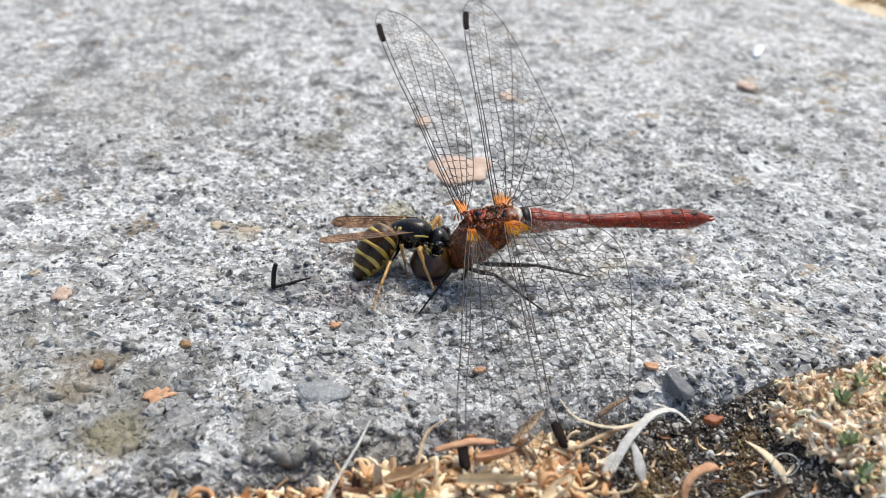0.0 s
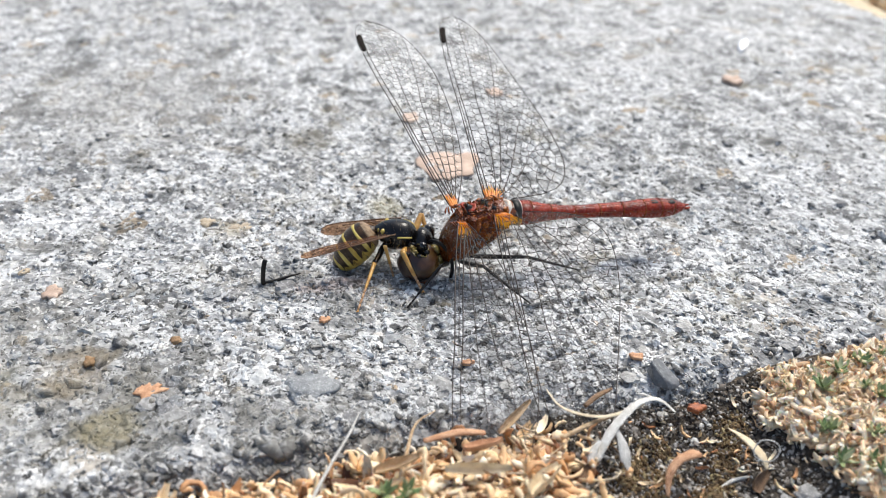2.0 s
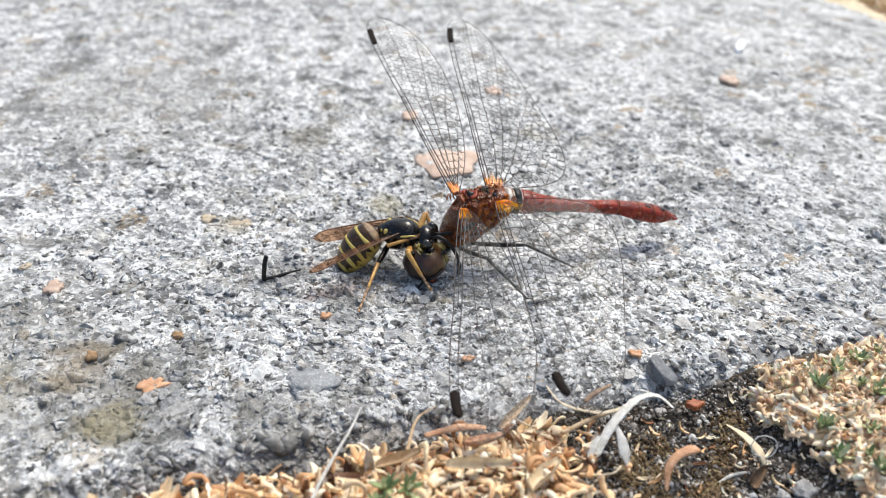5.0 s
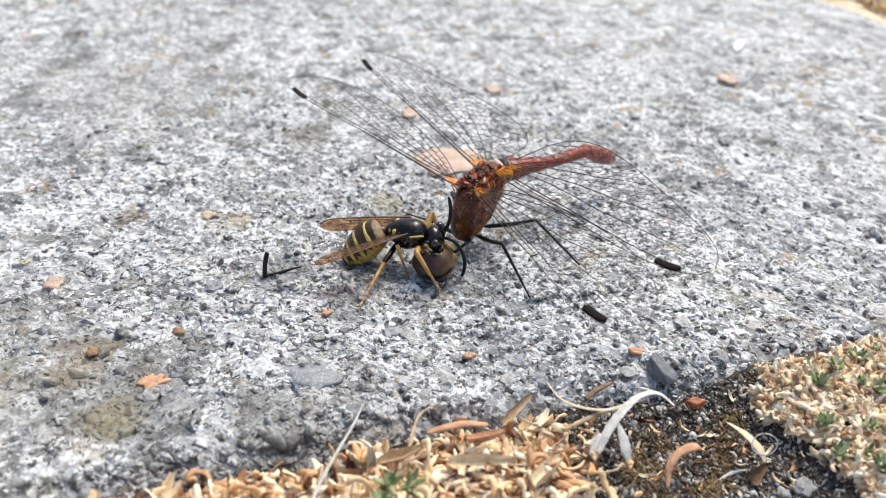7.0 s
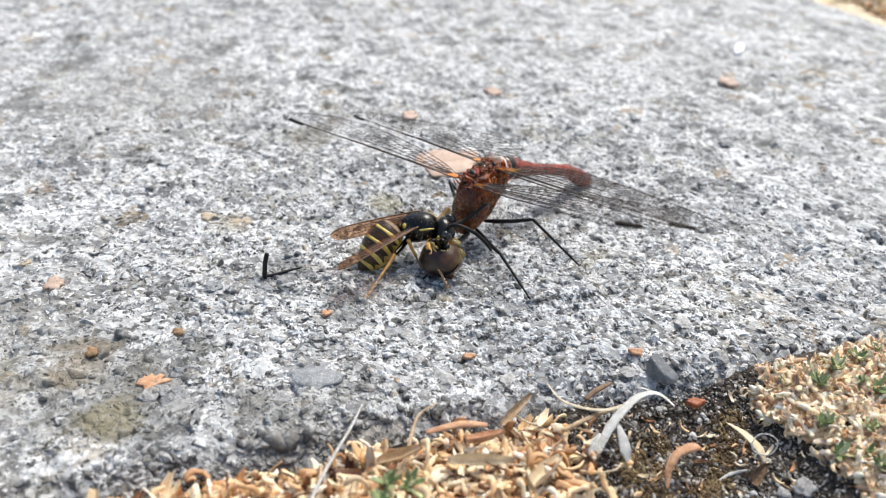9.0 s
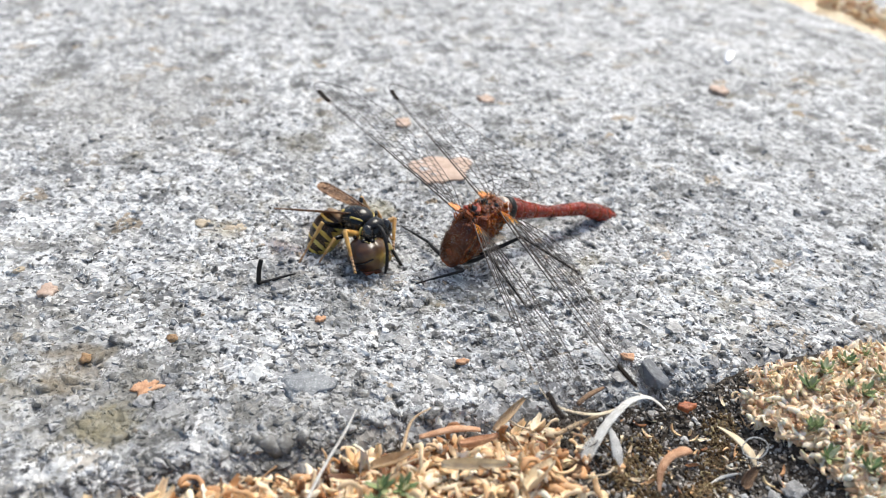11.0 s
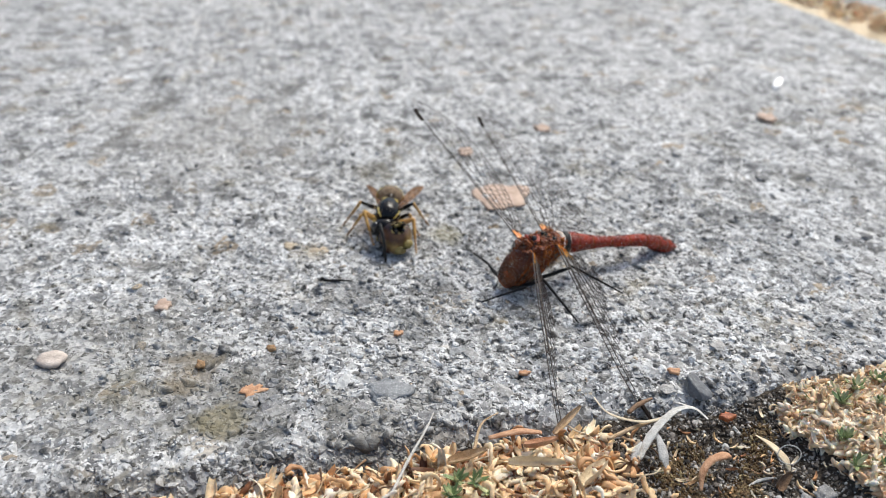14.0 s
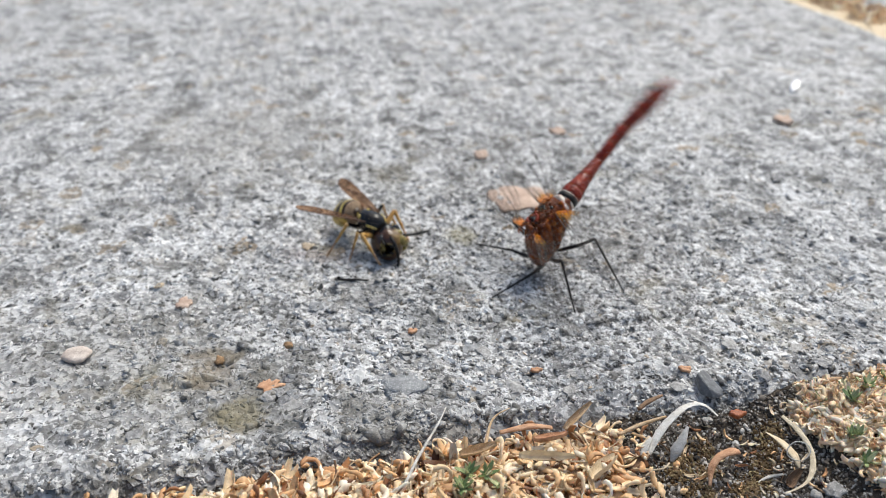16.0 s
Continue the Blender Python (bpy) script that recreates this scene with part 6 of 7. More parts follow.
# ---- the wasp ----
def wasp():
    root = empty("wasp")
    tagged(root, "black and yellow wasp with smoky folded wings", "wasp")
    bm = bmesh.new()
    body(smooth_sections([(2.35, 0, -0.35, 0.6, 0.7), (2.05, 0, -0.15, 1.3, 1.3), (1.3, 0, 0.0, 1.7, 1.65), (0.3, 0, 0.05, 1.82, 1.75), (-0.8, 0, 0.0, 1.65, 1.6), (-1.7, 0, 0.0, 1.2, 1.2), (-2.6, 0, 0.1, 0.4, 0.4)], 5), 28, bm, 0.04)
    thorax = part("thorax", bm, BLACK_BODY, root, "glossy black thorax")
    for s in (-1, 1):
        b = bmesh.new()
        tube(b, spline([(2.1, 0.9 * s, 0.68), (1.5, 1.32 * s, 0.93), (0.5, 1.58 * s, 0.92)], 5), [0.05, 0.09, 0.11, 0.12, 0.12, 0.12, 0.12, 0.12, 0.13, 0.12, 0.06], 8)
        part("collar_stripe", b, YELLOW, thorax, "thin yellow shoulder stripe")
        for at, size in (((-1.35, 0.9 * s, 0.85), (0.3, 0.36, 0.34)), ((0.8, 1.66 * s, 0.0), (0.3, 0.14, 0.26)), ((-1.95, 0.55 * s, 0.62), (0.16, 0.26, 0.24))):
            b = bmesh.new()
            blob(b, at, size, 0.2, 1, 2)
            part("yellow_spot", b, YELLOW, thorax, "pale yellow thorax spot")
    b = bmesh.new()
    r = random.Random(8)
    for k in range(260):
        a, x = r.uniform(0, 6.28), r.uniform(-2.2, 2.0)
        w = 1.9 * math.sqrt(max(0.05, 1 - (x / 2.7) ** 2))
        p = Vector((x, w * math.cos(a), 0.2 + w * math.sin(a)))
        tube(b, [p, p + Vector((r.uniform(-0.3, 0.3), math.cos(a), math.sin(a))).normalized() * r.uniform(0.3, 0.7)], [0.012, 0.004], 3)
    part("body_hair", b, HAIR, thorax, "short pale hairs")

    # head: wide, face turned down
    bm = bmesh.new()
    blob(bm, (3.2, 0, -0.6), (1.25, 1.95, 1.8), 0.1, 3, 3)
    head = part("head", bm, BLACK_BODY, root, "black head with yellow face marks")
    feelers = {}
    for s in (-1, 1):
        b = bmesh.new()
        blob(b, (3.55, 1.5 * s, -0.45), (0.8, 0.68, 1.3), 0.05, 1, 3)
        part("eye", b, EYE_DARK, head, "dark shiny compound eye")
        b = bmesh.new()
        tube(b, spline([(2.75, 1.72 * s, 0.35), (2.65, 1.86 * s, -0.6), (2.9, 1.65 * s, -1.6)], 4), [0.1, 0.18, 0.2, 0.2, 0.2, 0.2, 0.18, 0.14, 0.1], 6)
        part("cheek_stripe", b, YELLOW, head, "yellow stripe behind the eye")
        b = bmesh.new()
        pts = spline([(-0.2, 0, -0.1), (0.9, -0.5, 0.8), (2.1, -0.9, 0.5), (3.0, -1.2, -1.0), (3.2, -1.4, -2.8), (2.9, -1.5, -4.4)] if s < 0 else [(-0.2, 0, -0.1), (0.5, 0.3, 0.9), (0.75, 0.5, 2.0), (0.7, 0.7, 3.6), (0.3, 0.8, 5.2)], 5)
        tube(b, pts, [0.15] * 5 + [0.22] * (len(pts) - 9) + [0.21, 0.20, 0.17, 0.09], 8)
        feelers[s] = part("antenna", b, BLACK_LEG, head, "black elbowed antenna")
        place(feelers[s], 3.9, 0.45 * s, 0.1)
        b = bmesh.new()
        tube(b, spline([(3.3, 0.7 * s, -2.0), (3.6, 0.75 * s, -2.6), (3.7, 0.2 * s, -3.0)], 4), [0.3, 0.32, 0.34, 0.34, 0.32, 0.28, 0.22, 0.15, 0.08], 6)
        part("mandible", b, YELLOW, head, "yellow jaw with dark tip")
    b = bmesh.new()
    blob(b, (3.85, 0, -1.35), (0.35, 0.9, 0.8), 0.2, 4, 2)
    part("face_plate", b, YELLOW, head, "yellow face plate")
    b = bmesh.new()
    blob(b, (3.85, 0, 0.1), (0.2, 0.45, 0.3), 0.2, 4, 2)
    part("face_plate", b, YELLOW, head, "yellow mark between the antennae")

    # gaster along -x, jointed at the waist
    def half(x):
        return float(np.interp(x, [0, 0.35, 0.8, 1.6, 2.8, 4.2, 5.6, 6.6, 7.2, 7.5], [0.3, 0.6, 1.6, 2.0, 2.2, 2.1, 1.6, 1.0, 0.46, 0.1]))

    def droop(x):
        return -0.028 * x * x

    bm = bmesh.new()
    xs = [0, 0.2, 0.4, 0.6, 0.8, 1.1, 1.5, 1.95, 2.0, 2.5, 3.0, 3.25, 3.3, 3.8, 4.35, 4.4, 4.9, 5.3, 5.35, 5.8, 6.2, 6.6, 7.0, 7.3, 7.5]
    body([(-x, 0, droop(x), half(x), half(x) * 0.92) for x in xs], 28, bm)
    gaster = part("gaster", bm, DARK_BROWN, root, "glossy dark brown banded gaster")
    for x0, width, drop in ((2.0, 0.46, 2.4), (3.6, 0.50, 2.8), (5.0, 0.46, 2.6), (6.2, 0.38, 2.0)):
        b = bmesh.new()
        n, rings = 48, ([], [], [], [])
        for i in range(n):
            a = 2 * math.pi * i / n
            # scalloped front edge: a notch on the back and on each flank, wide below
            w = width * (0.75 - 0.4 * math.cos(3 * (a - math.pi / 2)) + 0.25 * noise.noise(Vector((x0, 3 * math.cos(a), 3 * math.sin(a)))) + drop * min(1.0, max(0.0, -math.sin(a) * 1.5 - 0.1)))
            for ring, x, k in zip(rings, (x0 - w * 0.6, x0 - w * 0.55, x0 + width * 0.40, x0 + width * 0.46), (0.992, 1.008, 1.008, 0.992)):
                h = half(x) * k
                ring.append((-x, h * math.cos(a), droop(x) + h * 0.92 * math.sin(a)))
        ring_loft(b, rings, closed=False)
        part("yellow_band", b, YELLOW, gaster, "scalloped yellow band")
    # tan, downy front of the first segment
    b = bmesh.new()
    body([(-x, 0, droop(x), half(x) * 1.015, half(x) * 0.93) for x in (0.36, 0.5, 0.65, 0.8, 1.0, 1.15)], 28, b)
    part("tan_collar", b, TAN_DOWN, gaster, "tan downy front of the gaster")
    # paler belly plates, each with a ragged upper edge
    for x0, x1 in ((1.2, 2.7), (2.75, 4.2), (4.25, 5.6), (5.65, 6.9)):
        b = bmesh.new()
        rows = []
        for x in np.linspace(x0, x1, 7):
            up = 0.10 + 0.35 * math.sin(math.pi * (x - x0) / (x1 - x0))
            rows.append([b.verts.new((-x, half(x) * 1.014 * math.cos(a), droop(x) + half(x) * 0.935 * math.sin(a))) for a in np.linspace(math.pi - 0.5 + up * 1.3, 2 * math.pi + 0.5 - up * 1.3, 14)])
        for p, q in zip(rows, rows[1:]):
            for i in range(13):
                b.faces.new((p[i], p[i + 1], q[i + 1], q[i]))
        part("belly_plate", b, BELLY, gaster, "amber-yellow belly plate")
    b = bmesh.new()
    r = random.Random(31)
    for k in range(240):
        x, a = r.uniform(0.8, 7.0), r.uniform(0, 6.28)
        p = Vector((-x, half(x) * math.cos(a), droop(x) + half(x) * 0.92 * math.sin(a)))
        tube(b, [p, p + Vector((-0.5, math.cos(a) * 0.5, math.sin(a) * 0.5)) * r.uniform(0.2, 0.5)], [0.010, 0.003], 3)
    part("body_hair", b, HAIR, gaster, "fine pale hairs")

    wings = {}
    prof = smooth_profile([(0, -0.2, 0.35), (0.1, -0.25, 0.7), (0.3, -0.3, 1.15), (0.55, -0.25, 1.55), (0.8, -0.1, 1.75), (0.93, 0.2, 1.55), (1, 0.7, 1.1)])
    for key in ("wn", "wf"):
        w = part("wing", film(prof, 11.0), AMBER_FILM, root, "smoky brown folded wing")
        b = bmesh.new()
        for pts, r0 in (([(11 * t, outline_at(prof, t)[0]) for t in np.linspace(0, 1, 20)], 0.10), ([(11 * t, outline_at(prof, t)[0] + 0.5) for t in np.linspace(0.02, 0.72, 12)], 0.07),
                        ([(11 * t, 0.2 + 0.7 * t) for t in np.linspace(0.05, 0.8, 10)], 0.06), ([(11 * t, 0.25 + 1.2 * t) for t in np.linspace(0.1, 0.75, 10)], 0.05),
                        ([(7.2, 0.15), (7.6, 1.1)], 0.04), ([(5.2, 0.2), (5.0, 0.9)], 0.04), ([(8.6, 0.2), (9.6, 1.5)], 0.03)):
            vein(b, pts, r0, r0 * 0.6, 11.0)
        part("wing_vein", b, VEIN_BROWN, w, "brown wing veins")
        wings[key] = w
    legs = []
    for s in (-1, 1):
        for k, hip in enumerate([(1.5, 0.8 * s, -1.2), (0.3, 1.0 * s, -1.35), (-1.2, 0.9 * s, -1.2)]):
            legs.append(Leg(root, hip, (3.5, 2.8, 3.4)[k], (3.1, 2.6, 3.6)[k], (1.8, 2.2, 3.0)[k], (0.36, 0.29, 0.30)[k], YELLOW_LEG if k == 0 else BLACK_BODY, [YELLOW_LEG, TARSUS], (0.3, 1.0 * s, 0.35) if k == 0 else ((-0.3, 1.0 * s, 0.35) if s < 0 else (-1.0, 0.1, -0.5)), False, k))
    return root, feelers, gaster, wings, legs


def bowl(bm, size, cut, thick, seed, mat_out=0, mat_in=1):
    """A hollow, torn half shell open at the top."""
    n, m = 36, 10
    outer, inner = [], []
    for j in range(m + 1):
        ring_o, ring_i = [], []
        for i in range(n):
            a = 2 * math.pi * i / n
            top = cut + 0.16 * noise.noise(Vector((math.cos(a) * 2.1, math.sin(a) * 2.1, seed)))
            lat = -math.pi / 2 + 0.12 + (math.pi / 2 - 0.12 + top) * j / m
            d = Vector((math.cos(lat) * math.cos(a) * size[0], math.cos(lat) * math.sin(a) * size[1], math.sin(lat) * size[2]))
            d *= 1 + 0.10 * noise.noise(d * 0.8 + Vector((seed, 2, 1)))
            ring_o.append(d)
            ring_i.append(d * (1 - thick))
        outer.append(ring_o)
        inner.append(ring_i)
    ring_loft(bm, outer, False, mat_out)
    ring_loft(bm, inner, False, mat_in)
    ring_loft(bm, [outer[-1], inner[-1]], False, mat_out)
    for r, k in ((outer[0], mat_out), (inner[0], mat_in)):
        f = bm.faces.new([bm.verts.new(p) for p in r])
        f.material_index = k
    return outer[-1]


def head_shell_material():
    """Chestnut eye cuticle that turns olive-yellow towards the face."""
    m, n, l = material("chestnut_and_olive_shell")
    p = n["Principled BSDF"]
    v = coords(n, l)
    sep = n.new("ShaderNodeVectorMath")
    sep.operation = "DOT_PRODUCT"
    sep.inputs[1].default_value = (0.11, 0.10, -0.02)
    l.new(v, sep.inputs[0])
    rag = noise_tex(n, l, v, 0.7, 4)
    both = n.new("ShaderNodeMath")
    l.new(sep.outputs["Value"], both.inputs[0])
    l.new(rag.outputs[0], both.inputs[1])
    tone = ramp(n, [(0.30, (0.022, 0.008, 0.004)), (0.55, (0.075, 0.030, 0.009)), (0.75, (0.13, 0.070, 0.017)), (1.0, (0.30, 0.20, 0.05))])
    l.new(both.outputs[0], tone.inputs[0])
    l.new(tone.outputs[0], p.inputs["Base Color"])
    p.inputs["Roughness"].default_value = 0.3
    p.inputs["Coat Weight"].default_value = 0.25
    fine = noise_tex(n, l, v, 5.0, 3)
    bumped(n, l, fine.outputs[0], p.inputs["Normal"], 0.35, 0.00006)
    return m


def severed_head():
    """The dragonfly's head, gnawed hollow: a brown globe with a yellow rim, opened under the wasp's jaws."""
    root = empty("insect_head")
    tagged(root, "severed hollow brown and olive dragonfly head held by the wasp", "insect head")
    b = bmesh.new()
    rim = bowl(b, (2.5, 2.45, 2.15), 1.15, 0.10, 3.0)
    part("skull", b, [head_shell_material(), BLACK_BODY], root, "brown and olive hollow shell of the head")
    for i0, i1 in ((1, 5), (7, 13), (15, 19), (20, 27), (28, 35)):
        b = bmesh.new()
        pts = [p * 1.01 for p in rim[i0:i1]]
        tube(b, pts, [0.04] + [0.08] * (len(pts) - 2) + [0.04], 6, 1.0)
        part("rim", b, OLIVE, root, "pale yellow rim of the torn shell")
    # yellow plates of the face, bulging on one side
    for at, size, seed in (((1.2, 1.8, 0.5), (0.9, 0.7, 0.65), 5), ((0.2, 2.0, -0.3), (0.8, 0.6, 0.6), 7), ((2.1, 0.9, -0.2), (0.6, 0.8, 0.7), 9)):
        b = bmesh.new()
        blob(b, at, size, 0.35, seed, 3)
        part("face_plate", b, OLIVE, root, "olive-yellow plate of the face")
    for s in (-1, 1):
        b = bmesh.new()
        tube(b, spline([(2.3, 1.2 * s, 0.5), (1.5, 2.1 * s, -0.1), (0.2, 2.5 * s, -0.5), (-1.3, 2.1 * s, -0.5)], 5), [0.04] + [0.09] * 13 + [0.06, 0.03], 6)
        part("face_stripe", b, BLACK_BODY, root, "dark seam along the eye")
    b = bmesh.new()
    blob(b, (0.4, 0, -1.95), (1.3, 1.4, 0.45), 0.6, 6, 2)
    part("jaw", b, RUST_GLOSS, root, "rust-brown jaw plates")
    b, c = bmesh.new(), bmesh.new()
    r = random.Random(3)
    for k in range(12):
        x, y = r.uniform(-1.7, 1.9), r.uniform(-1.7, 1.7)
        blob(b if k % 3 else c, (x * 0.6 - 0.3, y * 0.6, 1.8 + r.uniform(-0.2, 0.25)), (r.uniform(0.22, 0.4), r.uniform(0.15, 0.3), 0.25), 0.8, k, 2)
    part("gnawed_flesh", b, BLACK_BODY, root, "dark wet flesh inside the head")
    part("torn_scrap", c, OLIVE, root, "pale torn scraps inside the head")
    return root


def torn_leg():
    """A bitten-off dragonfly leg that lies bent on the slab."""
    b = bmesh.new()
    tube(b, spline([(0.35, 0.5, 3.1), (0.1, 0.2, 2.0), (-0.05, 0.0, 0.35), (0.1, 0.0, 0.18)], 5), [0.24, 0.27] + [0.28] * 12 + [0.24, 0.2], 8)
    tube(b, spline([(0.0, 0, 0.22), (1.2, 0.5, 0.25), (2.4, 1.2, 0.35), (3.9, 1.9, 0.45)], 5), [0.2] * 10 + [0.16, 0.14, 0.13, 0.12, 0.1, 0.06], 8)
    ob = link("torn_off_limb", b, BLACK_LEG)
    return tagged(ob, "bitten-off black insect leg bent in an L", "insect leg")


stones_in_slab()
DRAGON, DRAGON_ABDOMEN, DRAGON_WINGS, DRAGON_LEGS = dragonfly()
WASP, WASP_FEELERS, WASP_GASTER, WASP_WINGS, WASP_LEGS = wasp()
PREY = severed_head()
LIMB = torn_leg()


# ---- everything that moves ----
DRAGONFLY_ROWS = [(0, 2.91, -3.74, 5.97, -15, 7.8, -162.4), (0.5, 3.12, -3.29, 6.03, -15.2, 6.7, -161.4), (1, 3.04, -3.24, 6.08, -14.7, 9.2, -161.7), (1.5, 3.31, -3.42, 6.09, -14.8, 9.2, -162.1), (2, 3.34, -3.61, 6.13, -15, 8.8, -162.3), (2.5, 3.12, -3.8, 6.06, -17.1, 9.3, -163.3), (3, 3.19, -2.67, 6.09, -17, 7.6, -163.5), (3.5, 3.24, -2.19, 6.14, -16.9, 7.3, -163.6), (4, 3.13, -2.9, 6.11, -17.6, 7.3, -164.5), (6.5, 3.94, 0.93, 6.94, -1.2, 12.2, -141.7), (7, 3.79, 1.13, 6.84, 2.2, 13.5, -128), (7.5, 3.94, 1.45, 6.98, 1.3, 14.8, -127.5), (8, 3.81, 1.62, 7.04, 3.6, 15.3, -127.9), (8.5, 4.22, 3.99, 6.79, 3.9, 11.9, -130), (9, 4.02, 3, 6.72, -0.4, 13.7, -133.7), (11.5, 4.41, -1.88, 4.94, -14.3, 4, -137.6), (12, 4.06, -1.58, 4.85, -13.9, 1.9, -137.9), (12.5, 3.91, -1.32, 4.61, -14.6, -0.8, -141.4), (13, 3.9, -1.49, 4.68, -13.4, -0.2, -141.6), (13.5, 4.01, -1.4, 4.59, -15.1, -0.5, -141.3), (14, 4.07, -1.5, 4.57, -15.8, 0.1, -142), (14.5, 3.79, -1.06, 4.44, -19.4, -0.8, -142.8), (15, 3.08, -0.6, 5.59, -17.7, 16.6, -144.6), (15.5, 3.38, 1.42, 6.3, -6.7, 35.4, -145.1), (16, 4.1, 1.93, 6.67, -3.9, 38, -142.6)]
# pitch and yaw of the three stretches of the abdomen, each against the one before it
ABDOMEN_ROWS = [(0, -8.9, -9.6, 2.5, 0.4, -0.4, -0.5), (0.5, -10.7, -7.0, 3.0, -0.0, 0.3, -1.0), (1, -11.6, -7.3, 3.0, -0.0, 0.1, -0.9), (1.5, -15.2, -3.8, 3.4, -0.4, 0.7, -1.3), (2, -14.9, -4.1, 3.4, -0.4, 0.6, -1.3), (2.5, -15.7, -2.5, 3.5, -0.4, 0.9, -1.4), (3, -14.9, -4.2, 3.4, -0.3, 0.7, -1.3), (3.5, -15.5, -4.6, 3.3, -0.3, 0.7, -1.3), (4, -14.5, -4.7, 3.2, -0.2, 0.6, -1.2), (6.5, -25.4, -12.9, 3.6, 2.2, -23.9, 1.7), (7, -14.9, -21.5, -0.3, 8.5, -24.4, 6.9), (7.5, -10.4, -19.2, -3.6, 6.7, -20.8, 5.7), (8, -12.5, -19.3, -1.8, 7.1, -22.1, 6.5), (8.5, -33.1, -4.6, 1.5, 2.3, -15.6, 2.3), (9, -32.3, -1.8, -0.5, 0.6, -13.4, 2.6), (11.5, -17.1, -16.5, 5.1, 3.0, -17.0, 0.5), (12, -11.4, -17.2, 1.7, 2.3, -18.4, 1.9), (12.5, -6.9, -12.7, 1.6, 0.8, -18.7, 1.2), (13, -7.2, -15.1, -2.4, 4.4, -16.5, 3.3), (13.5, -6.7, -16.7, 1.3, 5.3, -17.9, 3.6), (14, -6.8, -14.5, -1.3, 3.4, -16.8, 2.3), (14.5, -4.9, -14.4, -1.4, 4.1, -16.7, 2.5), (15, -13.4, -7.3, 6.7, -0.7, 8.8, -2.5), (15.5, -11.4, 11.2, -0.5, -4.5, 0.3, -4.2), (16, -8.7, 15.3, 12.3, -6.7, 0.6, -5.2)]
FF_ROWS = [(0, -159.3, -19.3, -83.0), (0.5, -163.1, -16.0, -80.9), (1, -162.1, -12.6, -81.5), (1.5, -162.1, -13.0, -79.4), (2, -162.8, -14.6, -80.7), (2.5, -162.5, -15.0, -79.9), (3, -162.8, -13.8, -80.7), (3.5, -163.8, -13.7, -80.4), (4, -162.2, -15.5, -80.9), (6.5, -160.8, -9.7, -87.2), (7, -165.1, -12.3, -89.4), (7.5, -164.2, -10.0, -88.1), (8, -162.1, -11.4, -88.3), (8.5, -164.1, -9.6, -82.1), (9, -153.6, -2.9, -78.5), (11.5, -161.6, -1.1, -90.2), (12, -164.2, -0.9, -91.2), (12.5, -152.8, -2.4, -88.3), (13, -153.4, -5.0, -89.6), (13.5, -154.0, -5.0, -90.2), (14, -155.6, -4.7, -89.1), (14.5, -157.0, 3.2, -87.5), (15, -175.0, 4.1, -85.6), (15.5, -175.0, 2.6, -83.5), (16, -175.0, 2.4, -83.5)]
FH_ROWS = [(0, 28.5, -157.6, 81.8), (0.5, -156.5, -16.8, -95.9), (1, -156.9, -12.3, -95.9), (1.5, -156.5, -13.0, -94.2), (2, -156.9, -14.2, -95.3), (2.5, -156.2, -13.4, -94.6), (3, -157.1, -12.6, -95.3), (3.5, -158.2, -11.9, -95.2), (4, -155.7, -14.9, -95.7), (6.5, -157.0, -5.6, -101.4), (7, 20.5, -168.4, 75.0), (7.5, 20.7, -169.9, 76.2), (8, 23.1, -168.4, 76.1), (8.5, -161.1, -4.9, -96.3), (9, -153.1, 6.1, -90.1), (11.5, -160.2, 1.4, -104.8), (12, -162.9, 0.3, -105.4), (12.5, -150.4, -1.8, -103.2), (13, -150.6, -4.1, -104.8), (13.5, -151.1, -2.1, -105.0), (14, -152.9, 0.2, -104.0), (14.5, -156.5, 7.1, -101.6), (15, 5.6, 171.9, 79.8), (15.5, 5.7, 172.7, 81.5), (16, 5.7, 172.8, 81.5)]
NF_ROWS = [(0, 0.2, -0.3, 71.4), (0.5, -3.0, 2.1, 70.5), (1, -4.7, 3.9, 71.5), (1.5, 0.2, 3.4, 71.6), (2, 0.2, 4.0, 71.5), (2.5, 0.9, -0.1, 72.2), (3, -5.5, 1.7, 71.7), (3.5, -3.0, 1.7, 71.2), (4, -3.5, 1.5, 71.4), (6.5, 0.5, -14.4, 70.1), (7, 5.5, -7.4, 61.9), (7.5, 1.6, -9.3, 61.0), (8, 0.2, -7.1, 62.3), (8.5, -16.2, -15.8, 74.9), (9, -15.7, -21.4, 79.0), (11.5, -34.0, -2.7, 59.1), (12, -34.0, 3.7, 61.2), (12.5, -51.3, 1.9, 61.2), (13, -53.6, 2.0, 58.0), (13.5, -51.6, 4.7, 60.8), (14, -52.9, 3.5, 60.9), (14.5, -50.6, 0.2, 62.2), (15, -2.7, -14.6, 59.4), (15.5, -3.3, -13.7, 63.0), (16, -3.3, -13.4, 63.0)]
